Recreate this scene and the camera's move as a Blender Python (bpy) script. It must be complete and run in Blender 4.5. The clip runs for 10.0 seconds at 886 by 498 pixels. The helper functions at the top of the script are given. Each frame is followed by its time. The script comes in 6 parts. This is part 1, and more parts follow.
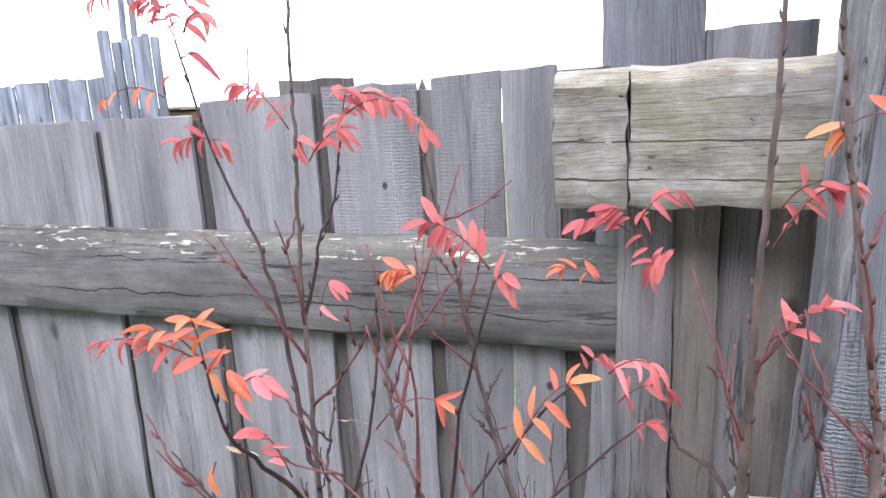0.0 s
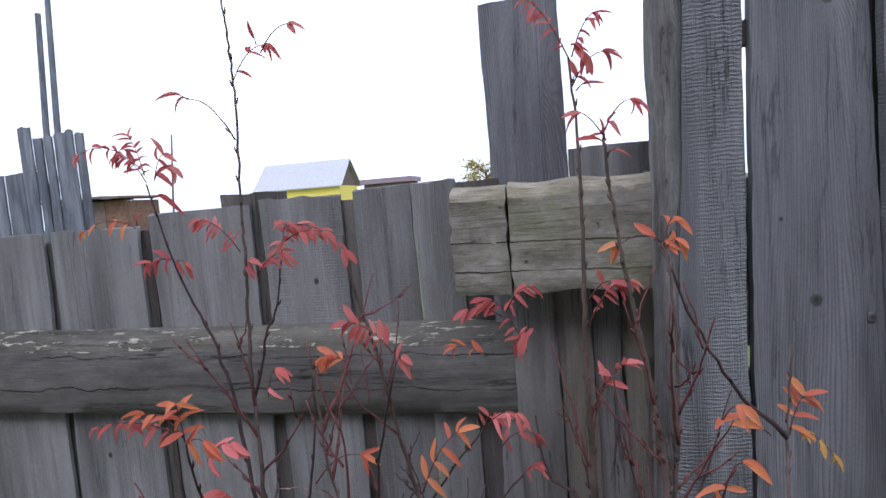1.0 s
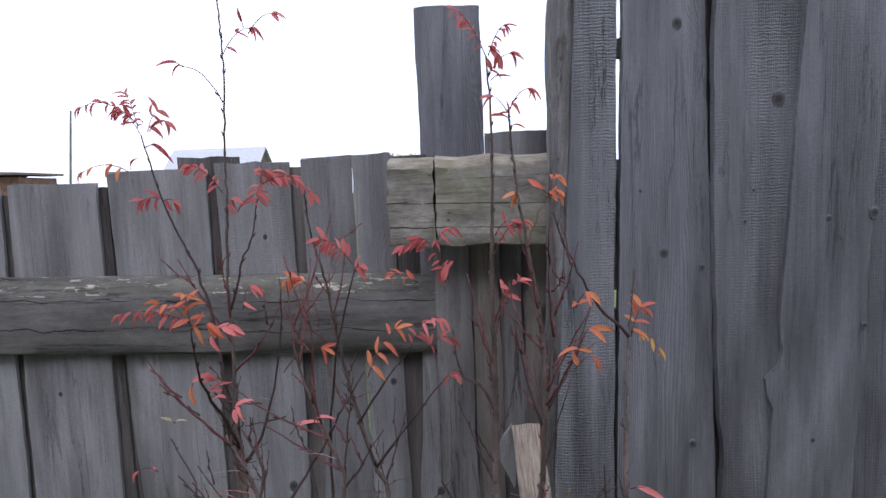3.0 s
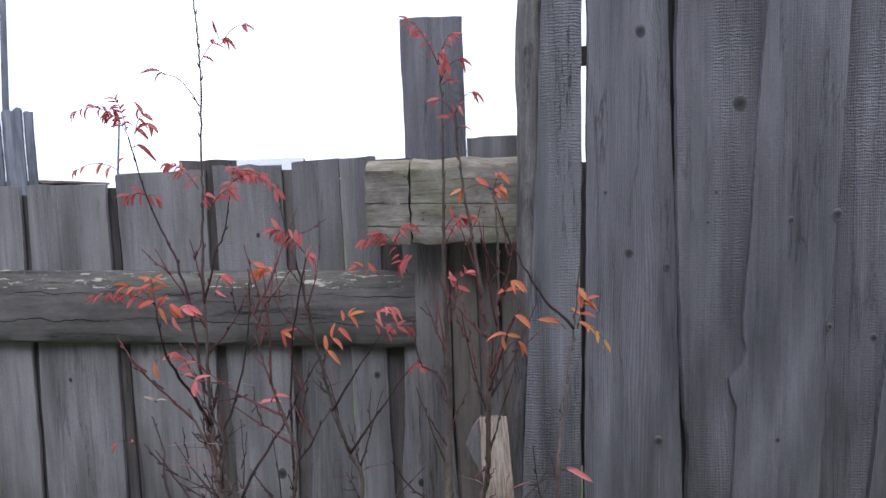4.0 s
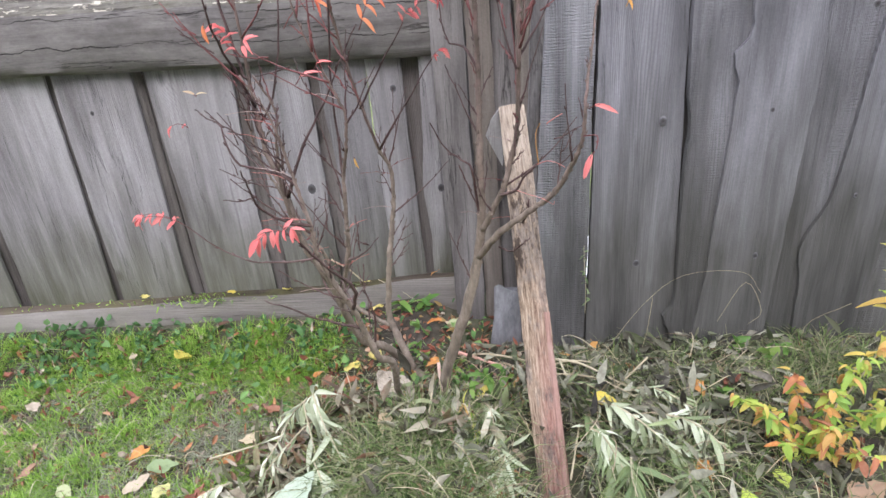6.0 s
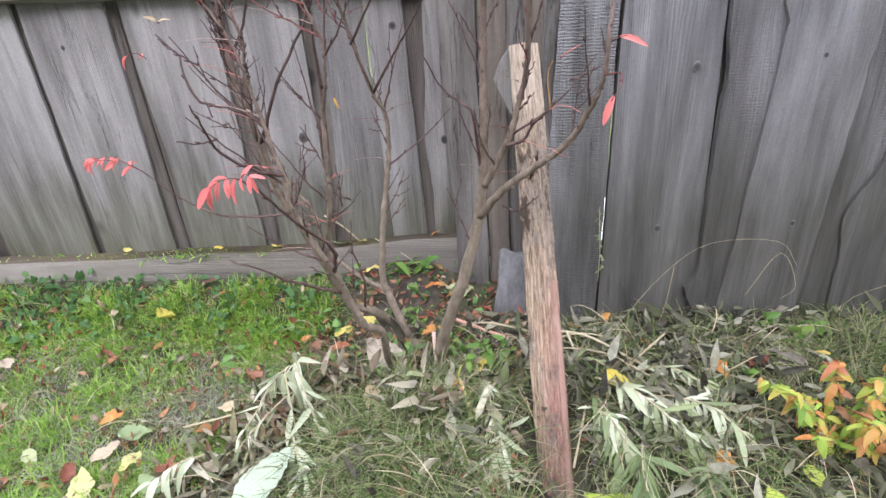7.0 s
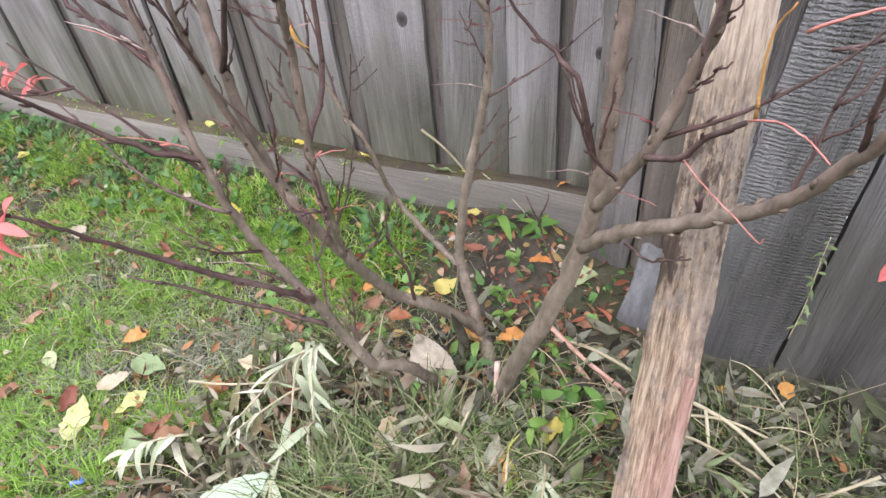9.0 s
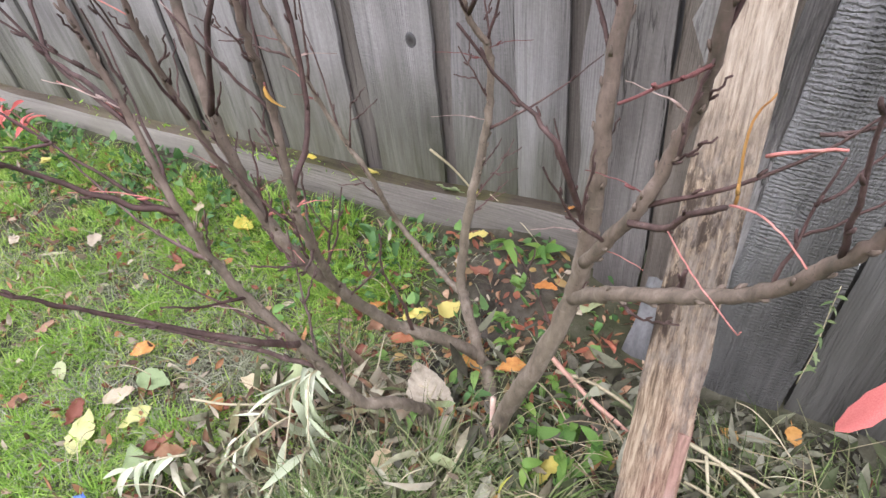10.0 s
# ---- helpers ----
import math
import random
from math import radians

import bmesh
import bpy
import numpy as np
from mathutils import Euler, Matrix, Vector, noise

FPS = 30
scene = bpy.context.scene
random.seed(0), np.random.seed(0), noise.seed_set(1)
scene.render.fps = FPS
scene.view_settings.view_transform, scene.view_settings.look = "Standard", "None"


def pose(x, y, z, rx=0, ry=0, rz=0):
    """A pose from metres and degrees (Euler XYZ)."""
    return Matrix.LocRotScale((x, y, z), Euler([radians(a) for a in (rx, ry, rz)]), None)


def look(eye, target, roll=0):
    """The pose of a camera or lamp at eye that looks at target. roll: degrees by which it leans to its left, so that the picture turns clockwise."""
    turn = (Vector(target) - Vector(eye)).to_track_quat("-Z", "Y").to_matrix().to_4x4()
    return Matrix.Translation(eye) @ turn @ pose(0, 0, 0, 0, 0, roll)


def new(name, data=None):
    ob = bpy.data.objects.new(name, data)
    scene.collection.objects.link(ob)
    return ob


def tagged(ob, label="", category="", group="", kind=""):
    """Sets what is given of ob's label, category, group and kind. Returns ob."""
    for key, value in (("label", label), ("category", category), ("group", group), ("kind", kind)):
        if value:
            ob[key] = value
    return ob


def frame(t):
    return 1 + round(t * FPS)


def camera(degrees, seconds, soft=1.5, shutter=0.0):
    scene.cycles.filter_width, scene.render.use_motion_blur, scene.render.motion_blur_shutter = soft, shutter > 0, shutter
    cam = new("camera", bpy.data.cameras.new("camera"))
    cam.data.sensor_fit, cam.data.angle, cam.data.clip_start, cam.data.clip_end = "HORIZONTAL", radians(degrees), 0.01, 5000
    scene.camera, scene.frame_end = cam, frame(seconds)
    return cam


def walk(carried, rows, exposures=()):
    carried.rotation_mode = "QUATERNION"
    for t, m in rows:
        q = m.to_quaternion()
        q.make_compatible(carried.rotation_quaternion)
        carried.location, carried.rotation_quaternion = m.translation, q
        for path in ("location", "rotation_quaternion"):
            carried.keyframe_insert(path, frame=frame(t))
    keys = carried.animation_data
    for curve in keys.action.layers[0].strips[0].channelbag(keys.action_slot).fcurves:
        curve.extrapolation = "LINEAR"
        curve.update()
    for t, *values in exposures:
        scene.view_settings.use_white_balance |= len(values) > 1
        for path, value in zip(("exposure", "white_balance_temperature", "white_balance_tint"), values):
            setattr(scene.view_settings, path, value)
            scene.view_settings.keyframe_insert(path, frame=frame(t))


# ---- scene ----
cam = camera(73.3, 10.0, soft=1.5)
PATH = [
    (0, (0.477, 0.316, 1.419), (-0.07, 2.196, 1.01), -2.8),
    (0.5, (0.539, 0.205, 1.457), (0.072, 2.132, 1.191), -6.4),
    (1, (0.56, 0.112, 1.479), (0.238, 2.078, 1.305), -4.7),
    (1.5, (0.525, 0.004, 1.453), (0.302, 1.984, 1.284), -5.0),
    (2, (0.491, -0.074, 1.438), (0.363, 1.913, 1.259), -3.4),
    (2.5, (0.501, -0.116, 1.421), (0.423, 1.849, 1.058), -3.6),
    (2.7, (0.512, -0.136, 1.421), (0.481, 1.844, 1.137), -2.6),
    (3.8, (0.688, -0.217, 1.386), (0.539, 1.772, 1.234), -1.3),
    (4, (0.706, -0.229, 1.384), (0.543, 1.758, 1.222), -1.8),
    (4.5, (0.699, -0.25, 1.371), (0.609, 1.737, 1.16), -1.9),
    (4.9, (0.688, -0.267, 1.327), (0.595, 1.686, 0.907), -2.4),
    (5, (0.659, -0.274, 1.316), (0.573, 1.658, 0.805), -2.0),
    (5.5, (0.638, -0.306, 1.239), (0.528, 1.556, 0.516), -3.9),
    (6, (0.597, -0.379, 1.168), (0.471, 1.438, 0.341), -4.9),
    (6.2, (0.582, -0.392, 1.155), (0.448, 1.401, 0.278), -5.3),
    (7.3, (0.685, -0.088, 1.085), (0.439, 1.655, 0.137), -2.2),
    (7.4, (0.709, -0.035, 1.107), (0.382, 1.701, 0.17), -1.6),
    (7.5, (0.724, 0.006, 1.116), (0.353, 1.731, 0.173), -2.1),
    (8, (0.785, 0.156, 1.094), (0.239, 1.806, 0.104), -6.4),
    (8.5, (0.733, 0.313, 1.063), (0.086, 1.781, -0.131), -6.5),
    (9, (0.698, 0.386, 1.037), (-0.017, 1.699, -0.292), -5.6),
    (9.5, (0.707, 0.42, 1.047), (-0.016, 1.648, -0.355), -6.9),
    (10, (0.718, 0.454, 1.071), (-0.068, 1.719, -0.264), -6.4),
]
EXPOSURES = [
    (0.0, 0.36, 5650, 18), (0.3, 0.27, 5650, 18), (0.6, -0.5, 5600, 17), (1.0, -1.06, 5600, 17), (1.5, -1.57, 5600, 20),
    (2.0, -1.54, 5600, 19), (2.5, -1.16, 5600, 19), (4.5, -0.92, 5600, 18), (5.0, -0.66, 5700, 19), (5.5, 0.04, 5900, 20), (6.2, 0.32, 6000, 19),
    (7.5, 0.38, 6050, 19), (8.5, 0.42, 6100, 19), (10.0, 0.36, 6150, 19),
]
walk(cam, [(t, look(eye, target, roll)) for t, eye, target, roll in PATH], EXPOSURES)


# ---- world and light: a bright overcast sky, a weak wide sun behind the cloud ----
world = bpy.data.worlds.new("overcast")
scene.world = world
world.use_nodes = True
wn, wl = world.node_tree.nodes, world.node_tree.links
wn.clear()
w_out, w_bg, w_sky = wn.new("ShaderNodeOutputWorld"), wn.new("ShaderNodeBackground"), wn.new("ShaderNodeTexSky")
w_sky.sky_type, w_sky.sun_disc = "NISHITA", False
w_sky.sun_elevation, w_sky.sun_rotation, w_sky.dust_density, w_sky.air_density = radians(46), radians(184), 4.0, 1.0
w_hsv = wn.new("ShaderNodeHueSaturation")
w_hsv.inputs["Saturation"].default_value = 0.22
w_mix = wn.new("ShaderNodeMix")
w_mix.data_type = "RGBA"
w_mix.inputs["Factor"].default_value = 0.75
w_noise, w_ramp, w_co = wn.new("ShaderNodeTexNoise"), wn.new("ShaderNodeValToRGB"), wn.new("ShaderNodeTexCoord")
w_noise.inputs["Scale"].default_value, w_noise.inputs["Detail"].default_value = 2.6, 5.0
w_ramp.color_ramp.elements[0].position, w_ramp.color_ramp.elements[0].color = 0.40, (0.87, 0.93, 1.0, 1)
w_ramp.color_ramp.elements[1].position, w_ramp.color_ramp.elements[1].color = 0.56, (1.0, 1.0, 1.0, 1)
w_gain = wn.new("ShaderNodeVectorMath")
w_gain.operation = "SCALE"
w_gain.inputs["Scale"].default_value = 13.2
wl.new(w_co.outputs["Generated"], w_noise.inputs["Vector"])
wl.new(w_noise.outputs[0], w_ramp.inputs[0])
wl.new(w_ramp.outputs[0], w_gain.inputs[0])
wl.new(w_gain.outputs[0], w_mix.inputs["B"])
wl.new(w_sky.outputs[0], w_hsv.inputs["Color"])
wl.new(w_hsv.outputs[0], w_mix.inputs["A"])
wl.new(w_mix.outputs["Result"], w_bg.inputs["Color"])
w_bg.inputs["Strength"].default_value = 0.28
wl.new(w_bg.outputs[0], w_out.inputs["Surface"])

sun = new("sun", bpy.data.lights.new("sun", "SUN"))
sun.data.energy, sun.data.angle, sun.data.color = 2.0, radians(22), (1.0, 0.96, 0.9)
sun.matrix_world = look((0, 0, 0), (0.04, 0.8, -0.83))


# ---- materials ----
class Nodes:
    """A small helper to wire up one material."""

    def __init__(self, name):
        self.mat = bpy.data.materials.new(name)
        self.mat.use_nodes = True
        self.n, self.l = self.mat.node_tree.nodes, self.mat.node_tree.links
        self.bsdf = self.n["Principled BSDF"]
        self.out = self.n["Material Output"]

    def put(self, socket, value):
        if isinstance(value, bpy.types.NodeSocket):
            self.l.new(value, socket)
        else:
            socket.default_value = value

    def math(self, op, a, b=0.0, c=None, clamp=False):
        k = self.n.new("ShaderNodeMath")
        k.operation, k.use_clamp = op, clamp
        self.put(k.inputs[0], a)
        self.put(k.inputs[1], b)
        if c is not None:
            self.put(k.inputs[2], c)
        return k.outputs[0]

    def mix(self, f, a, b, blend="MIX"):
        k = self.n.new("ShaderNodeMix")
        k.data_type, k.blend_type = "RGBA", blend
        self.put(k.inputs["Factor"], f)
        self.put(k.inputs["A"], (*a, 1) if isinstance(a, tuple) else a)
        self.put(k.inputs["B"], (*b, 1) if isinstance(b, tuple) else b)
        return k.outputs["Result"]

    def ramp(self, f, stops, ease="LINEAR"):
        k = self.n.new("ShaderNodeValToRGB")
        k.color_ramp.interpolation = ease
        while len(k.color_ramp.elements) < len(stops):
            k.color_ramp.elements.new(0.5)
        for e, (p, c) in zip(k.color_ramp.elements, stops):
            e.position, e.color = p, (*c, 1) if isinstance(c, tuple) else (c, c, c, 1)
        self.put(k.inputs[0], f)
        return k.outputs[0]

    def coords(self, kind="Object", scale=(1, 1, 1), shift=True):
        tc = self.n.new("ShaderNodeTexCoord").outputs[kind]
        if shift:
            r = self.n.new("ShaderNodeObjectInfo").outputs["Random"]
            off = self.n.new("ShaderNodeCombineXYZ")
            for i, k in enumerate((37.0, 11.0, 23.0)):
                self.put(off.inputs[i], self.math("MULTIPLY", r, k))
            v = self.n.new("ShaderNodeVectorMath")
            self.put(v.inputs[0], tc)
            self.put(v.inputs[1], off.outputs[0])
            tc = v.outputs[0]
        m = self.n.new("ShaderNodeVectorMath")
        m.operation = "MULTIPLY"
        self.put(m.inputs[0], tc)
        m.inputs[1].default_value = scale
        return m.outputs[0]

    def noise(self, vec, scale=1.0, detail=5.0, rough=0.6, distort=0.0):
        k = self.n.new("ShaderNodeTexNoise")
        self.put(k.inputs["Vector"], vec)
        for key, v in (("Scale", scale), ("Detail", detail), ("Roughness", rough), ("Distortion", distort)):
            k.inputs[key].default_value = v
        return k.outputs[0]

    def bump(self, height, strength=0.5, distance=0.01, normal=None):
        k = self.n.new("ShaderNodeBump")
        k.inputs["Strength"].default_value, k.inputs["Distance"].default_value = strength, distance
        self.put(k.inputs["Height"], height)
        if normal is not None:
            self.put(k.inputs["Normal"], normal)
        return k.outputs[0]

    def finish(self, colour, rough=0.9, normal=None, spec=0.25):
        self.put(self.bsdf.inputs["Base Color"], (*colour, 1) if isinstance(colour, tuple) else colour)
        self.put(self.bsdf.inputs["Roughness"], rough)
        self.bsdf.inputs["Specular IOR Level"].default_value = spec
        if normal is not None:
            self.put(self.bsdf.inputs["Normal"], normal)
        return self.mat


def along(axis, across, length):
    """Scale of a grain that runs along one axis."""
    return tuple(length if i == "xyz".index(axis) else across for i in range(3))


def wood(name, dark, mid, light, axis="z", saw=0.0, moss=0.0, knots=1.0, pale=0.0, contrast=1.0, damp_shade=0.0, split=0.4, stains=1.0, short=1.0, damp_shade_z=(0.35, 1.45), damp_shade_c=((0.046, 0.045, 0.038), (0.118, 0.116, 0.102)), rings=1.0, long_cracks=(), crumbly=0.0):
    """Old unpainted timber: growth lines that bend round knots, fine grain, drying cracks, soft streaks, saw marks
    across, algae and pale flakes, and a foot darkened by damp and painted shade.
    """
    k = Nodes(name)
    other = {"x": "Z", "z": "X"}[axis]
    cloud = k.noise(k.coords(scale=along(axis, 9, 1.5 * short)), 1, 4, 0.55, 0.2)
    grain = k.noise(k.coords(scale=along(axis, 75, 1.9 * short)), 1, 5, 0.6, 0.12 * short)
    fibre = k.noise(k.coords(scale=along(axis, 330, 7.0)), 1, 3, 0.65)
    speck = k.noise(k.coords(scale=(150, 150, 150)), 1, 3, 0.7)
    # knots: their distance pushes the growth lines aside
    vo = k.n.new("ShaderNodeTexVoronoi")
    vo.voronoi_dimensions = "3D"
    k.put(vo.inputs["Vector"], k.coords(scale=along(axis, 3.6, 2.0)))
    vo.inputs["Scale"].default_value = 1.0
    d = k.math("ADD", vo.outputs["Distance"], k.math("MULTIPLY", cloud, 0.05))
    halo = k.ramp(d, [(0.07, 1.0), (0.30, 0.0)], "EASE")
    # growth lines: across the board, with slow waves along it
    sep0 = k.n.new("ShaderNodeSeparateXYZ")
    k.put(sep0.inputs[0], k.coords())
    warp = k.noise(k.coords(scale=along(axis, 5.0, 0.55)), 1, 2, 0.4)
    fine = k.noise(k.coords(scale=along(axis, 24, 1.6)), 1, 3, 0.5)
    phase = k.math("ADD", k.math("MULTIPLY", sep0.outputs[other], 1400.0), k.math("ADD", k.math("MULTIPLY", warp, 240.0), k.math("ADD", k.math("MULTIPLY", fine, 28.0), k.math("MULTIPLY", halo, 42.0 * knots))))
    lines = k.math("POWER", k.math("ADD", k.math("MULTIPLY", k.math("SINE", phase), 0.5), 0.5), 2.2)
    lined = k.math("MULTIPLY", lines, k.ramp(k.noise(k.coords(scale=along(axis, 8, 1.1)), 1, 3), [(0.36, 0.15), (0.62, 1.0)]))
    v = k.math("ADD", k.math("MULTIPLY", cloud, 0.66), k.math("ADD", k.math("MULTIPLY", grain, 0.20), k.math("MULTIPLY", fibre, 0.19)))
    w = 0.17 / contrast
    colour = k.ramp(v, [(0.52 - w * 1.3, dark), (0.52, mid), (0.52 + w * 1.3, light)])
    colour = k.mix(k.math("MULTIPLY", lined, 0.46 * rings), colour, k.mix(1.0, colour, (0.50, 0.49, 0.50), "MULTIPLY"))
    colour = k.mix(0.35, colour, k.ramp(speck, [(0.3, 0.35), (0.7, 0.65)]), "OVERLAY")
    tone = k.n.new("ShaderNodeObjectInfo").outputs["Random"]
    colour = k.mix(0.5, colour, k.ramp(tone, [(0.0, 0.36), (1.0, 0.64)]), "OVERLAY")
    stain = k.ramp(k.noise(k.coords(scale=along(axis, 9.0, 1.15)), 1, 5, 0.62, 0.35), [(0.50, 0.0), (0.68, 0.6)])
    colour = k.mix(k.math("MULTIPLY", stain, stains), colour, k.mix(0.5, dark, k.mix(1.0, colour, (0.42, 0.40, 0.41), "MULTIPLY")))
    bleach = k.ramp(k.noise(k.coords(scale=along(axis, 10, 1.0)), 1, 4, 0.5, 0.25), [(0.50, 0.0), (0.70, 0.32)])
    colour = k.mix(k.math("MULTIPLY", bleach, stains), colour, light)
    crack = k.ramp(k.noise(k.coords(scale=along(axis, 70, 1.1)), 1, 2, 0.5, 0.9), [(0.27, 1.0), (0.325, 0.0)])
    height = k.math("ADD", k.math("MULTIPLY", grain, 0.4), k.math("SUBTRACT", k.math("MULTIPLY", fibre, 0.45), k.math("MULTIPLY", lined, 0.22 * rings)))
    if knots:
        spot = k.ramp(d, [(0.06, 1.0), (0.10, 0.0)])
        colour = k.mix(k.math("MULTIPLY", spot, 0.7 * knots), colour, tuple(c * 0.3 for c in dark))
        height = k.math("ADD", height, k.math("MULTIPLY", halo, 0.25))
    colour = k.mix(k.math("MULTIPLY", crack, 0.22), colour, tuple(c * 0.22 for c in dark))
    line = k.math("ABSOLUTE", k.math("SUBTRACT", k.noise(k.coords(scale=along(axis, 15, 0.9)), 1, 6, 0.6, 0.3), 0.5))
    where = k.ramp(k.noise(k.coords(scale=along(axis, 12, 2.2)), 1, 3), [(0.46, 0.0), (0.56, 1.0)])
    drying = k.math("MULTIPLY", k.math("MULTIPLY", k.ramp(line, [(0.002 + 0.003 * (split > 0.95), 1.0), (0.007 + 0.007 * (split > 0.95), 0.0)]), where), split)
    colour = k.mix(drying, colour, tuple(c * 0.16 for c in dark))
    height = k.math("SUBTRACT", height, k.math("MULTIPLY", drying, 1.5))
    height = k.math("SUBTRACT", height, k.math("MULTIPLY", crack, 0.3))
    if saw:
        wv = k.n.new("ShaderNodeTexWave")
        wv.wave_type, wv.bands_direction = "BANDS", {"x": "X", "z": "Z"}[axis]
        k.put(wv.inputs["Vector"], k.coords(scale=along(axis, 0.5, 1.0)))
        for key, val in (("Scale", 43.0), ("Distortion", 6.5), ("Detail", 3.0), ("Detail Scale", 2.2), ("Detail Roughness", 0.7)):
            wv.inputs[key].default_value = val
        patch = k.math("MULTIPLY", k.ramp(k.noise(k.coords(scale=along(axis, 9, 1.8)), 1, 4), [(0.38, 0.0), (0.62, 1.0)]), k.ramp(k.noise(k.coords(scale=along(axis, 110, 22)), 1, 2), [(0.35, 0.25), (0.6, 1.0)]))
        cut = k.math("MULTIPLY", k.math("MULTIPLY", wv.outputs[0], patch), saw)
        height = k.math("ADD", height, cut)
        colour = k.mix(k.math("MULTIPLY", cut, 0.3), colour, light)
    # damp algae at the foot, plus the light's fall-off down the boards as colour
    if damp_shade:
        sep = k.n.new("ShaderNodeSeparateXYZ")
        k.put(sep.inputs[0], k.n.new("ShaderNodeTexCoord").outputs["Object"])
        edge = k.math("ADD", sep.outputs["Z"], k.math("MULTIPLY", k.math("SUBTRACT", cloud, 0.5), min(1.1, 1.6 * (damp_shade_z[1] - damp_shade_z[0]))))
        m = k.ramp(edge, [(damp_shade_z[0], 1.0), (damp_shade_z[1], 0.0)])
        colour = k.mix(k.math("MULTIPLY", m, damp_shade), colour, k.ramp(v, [(0.4, damp_shade_c[0]), (0.66, damp_shade_c[1])]))
    if crumbly:
        # hewn, worn face: blotches, pits and torn fibre rather than straight grain
        pits = k.noise(k.coords(scale=along(axis, 55, 26)), 1, 7, 0.72, 0.4)
        blot = k.noise(k.coords(scale=along(axis, 22, 9)), 1, 6, 0.65)
        colour = k.mix(crumbly, colour, k.ramp(k.math("ADD", k.math("MULTIPLY", blot, 0.6), k.math("MULTIPLY", pits, 0.4)), [(0.34, dark), (0.49, mid), (0.64, light)]))
        hole = k.ramp(pits, [(0.30, 1.0), (0.36, 0.0)])
        colour = k.mix(k.math("MULTIPLY", hole, crumbly), colour, tuple(c * 0.4 for c in dark))
        height = k.math("ADD", height, k.math("MULTIPLY", k.math("SUBTRACT", pits, hole), 1.4 * crumbly))
    for z0, amp, run in long_cracks:
        at = k.n.new("ShaderNodeSeparateXYZ")
        k.put(at.inputs[0], k.n.new("ShaderNodeTexCoord").outputs["Object"])
        sway = k.math("MULTIPLY", k.math("SUBTRACT", k.noise(k.coords(scale=along(axis, 0.1, 7.0), shift=False), 1, 6, 0.6), 0.5), amp)
        off = k.math("ABSOLUTE", k.math("SUBTRACT", k.math("ADD", at.outputs["Z"], k.math("MULTIPLY", at.outputs["X"], 0.027)), k.math("ADD", sway, z0)))
        gape = k.ramp(k.noise(k.coords(scale=along(axis, 0.5, run)), 1, 4), [(0.42, 0.0), (0.6, 1.0)])
        gap = k.math("LESS_THAN", off, k.math("MULTIPLY", gape, 0.0017))
        colour = k.mix(k.math("MULTIPLY", gap, 0.9), colour, tuple(c * 0.22 for c in dark))
        height = k.math("SUBTRACT", height, k.math("MULTIPLY", gap, 2.5))
    if moss:
        m = k.ramp(k.noise(k.coords(scale=(6, 6, 6)), 1, 7, 0.7), [(0.46, 0.0), (0.7, 1.0)])
        colour = k.mix(k.math("MULTIPLY", m, moss), colour, (0.115, 0.12, 0.035))
    if pale:
        m = k.ramp(k.noise(k.coords(scale=along(axis, 55, 13)), 1, 6, 0.72), [(0.57, 0.0), (0.60, 1.0)])
        colour = k.mix(k.math("MULTIPLY", m, pale), colour, (0.50, 0.46, 0.38))
        height = k.math("ADD", height, k.math("MULTIPLY", m, 0.6))
    return k.finish(colour, k.ramp(grain, [(0.3, 0.95), (0.7, 0.8)]), k.bump(height, 0.8, 0.005), 0.2)


GREY = wood("grey_board", (0.078, 0.073, 0.072), (0.222, 0.211, 0.21), (0.42, 0.407, 0.406), saw=0.14, moss=0.08, contrast=0.82, split=0.3, stains=0.9, rings=0.9, damp_shade=0.85, damp_shade_z=(0.16, 0.52), damp_shade_c=((0.05, 0.052, 0.03), (0.14, 0.142, 0.095)))
GREY_SAWN = wood("rough_sawn_grey_board", (0.07, 0.066, 0.065), (0.205, 0.196, 0.195), (0.385, 0.373, 0.371), saw=0.38, moss=0.05, contrast=0.82, split=0.3, stains=0.9, rings=0.9, damp_shade=0.85, damp_shade_z=(0.16, 0.52), damp_shade_c=((0.05, 0.052, 0.03), (0.14, 0.142, 0.095)))
BLUE = wood("silver_grey_board", (0.062, 0.061, 0.066), (0.184, 0.181, 0.193), (0.35, 0.346, 0.362), saw=0.03, damp_shade=0.9, contrast=0.85, split=0.35, stains=0.65, rings=1.3)
BLUE_SAWN = wood("rough_sawn_silver_board", (0.052, 0.051, 0.055), (0.156, 0.153, 0.162), (0.31, 0.306, 0.319), saw=0.6, damp_shade=0.9, contrast=0.85, split=0.3, stains=0.6)
CORNER_SAWN = wood("deep_sawn_corner_board", (0.05, 0.05, 0.053), (0.138, 0.138, 0.144), (0.29, 0.29, 0.299), saw=0.8, damp_shade=0.7, contrast=1.0, split=0.6)
WANEY = wood("barky_edge", (0.035, 0.033, 0.032), (0.14, 0.132, 0.127), (0.30, 0.288, 0.28), contrast=1.7, split=0.7)
CORNER_GREY = wood("dark_corner_board", (0.06, 0.054, 0.05), (0.165, 0.153, 0.145), (0.30, 0.283, 0.27), contrast=1.1, split=0.6)
BROWN = wood("brown_grey_board", (0.08, 0.068, 0.057), (0.195, 0.17, 0.146), (0.32, 0.287, 0.252), saw=0.05)
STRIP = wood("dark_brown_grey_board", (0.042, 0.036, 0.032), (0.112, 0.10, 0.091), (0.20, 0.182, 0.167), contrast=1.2)
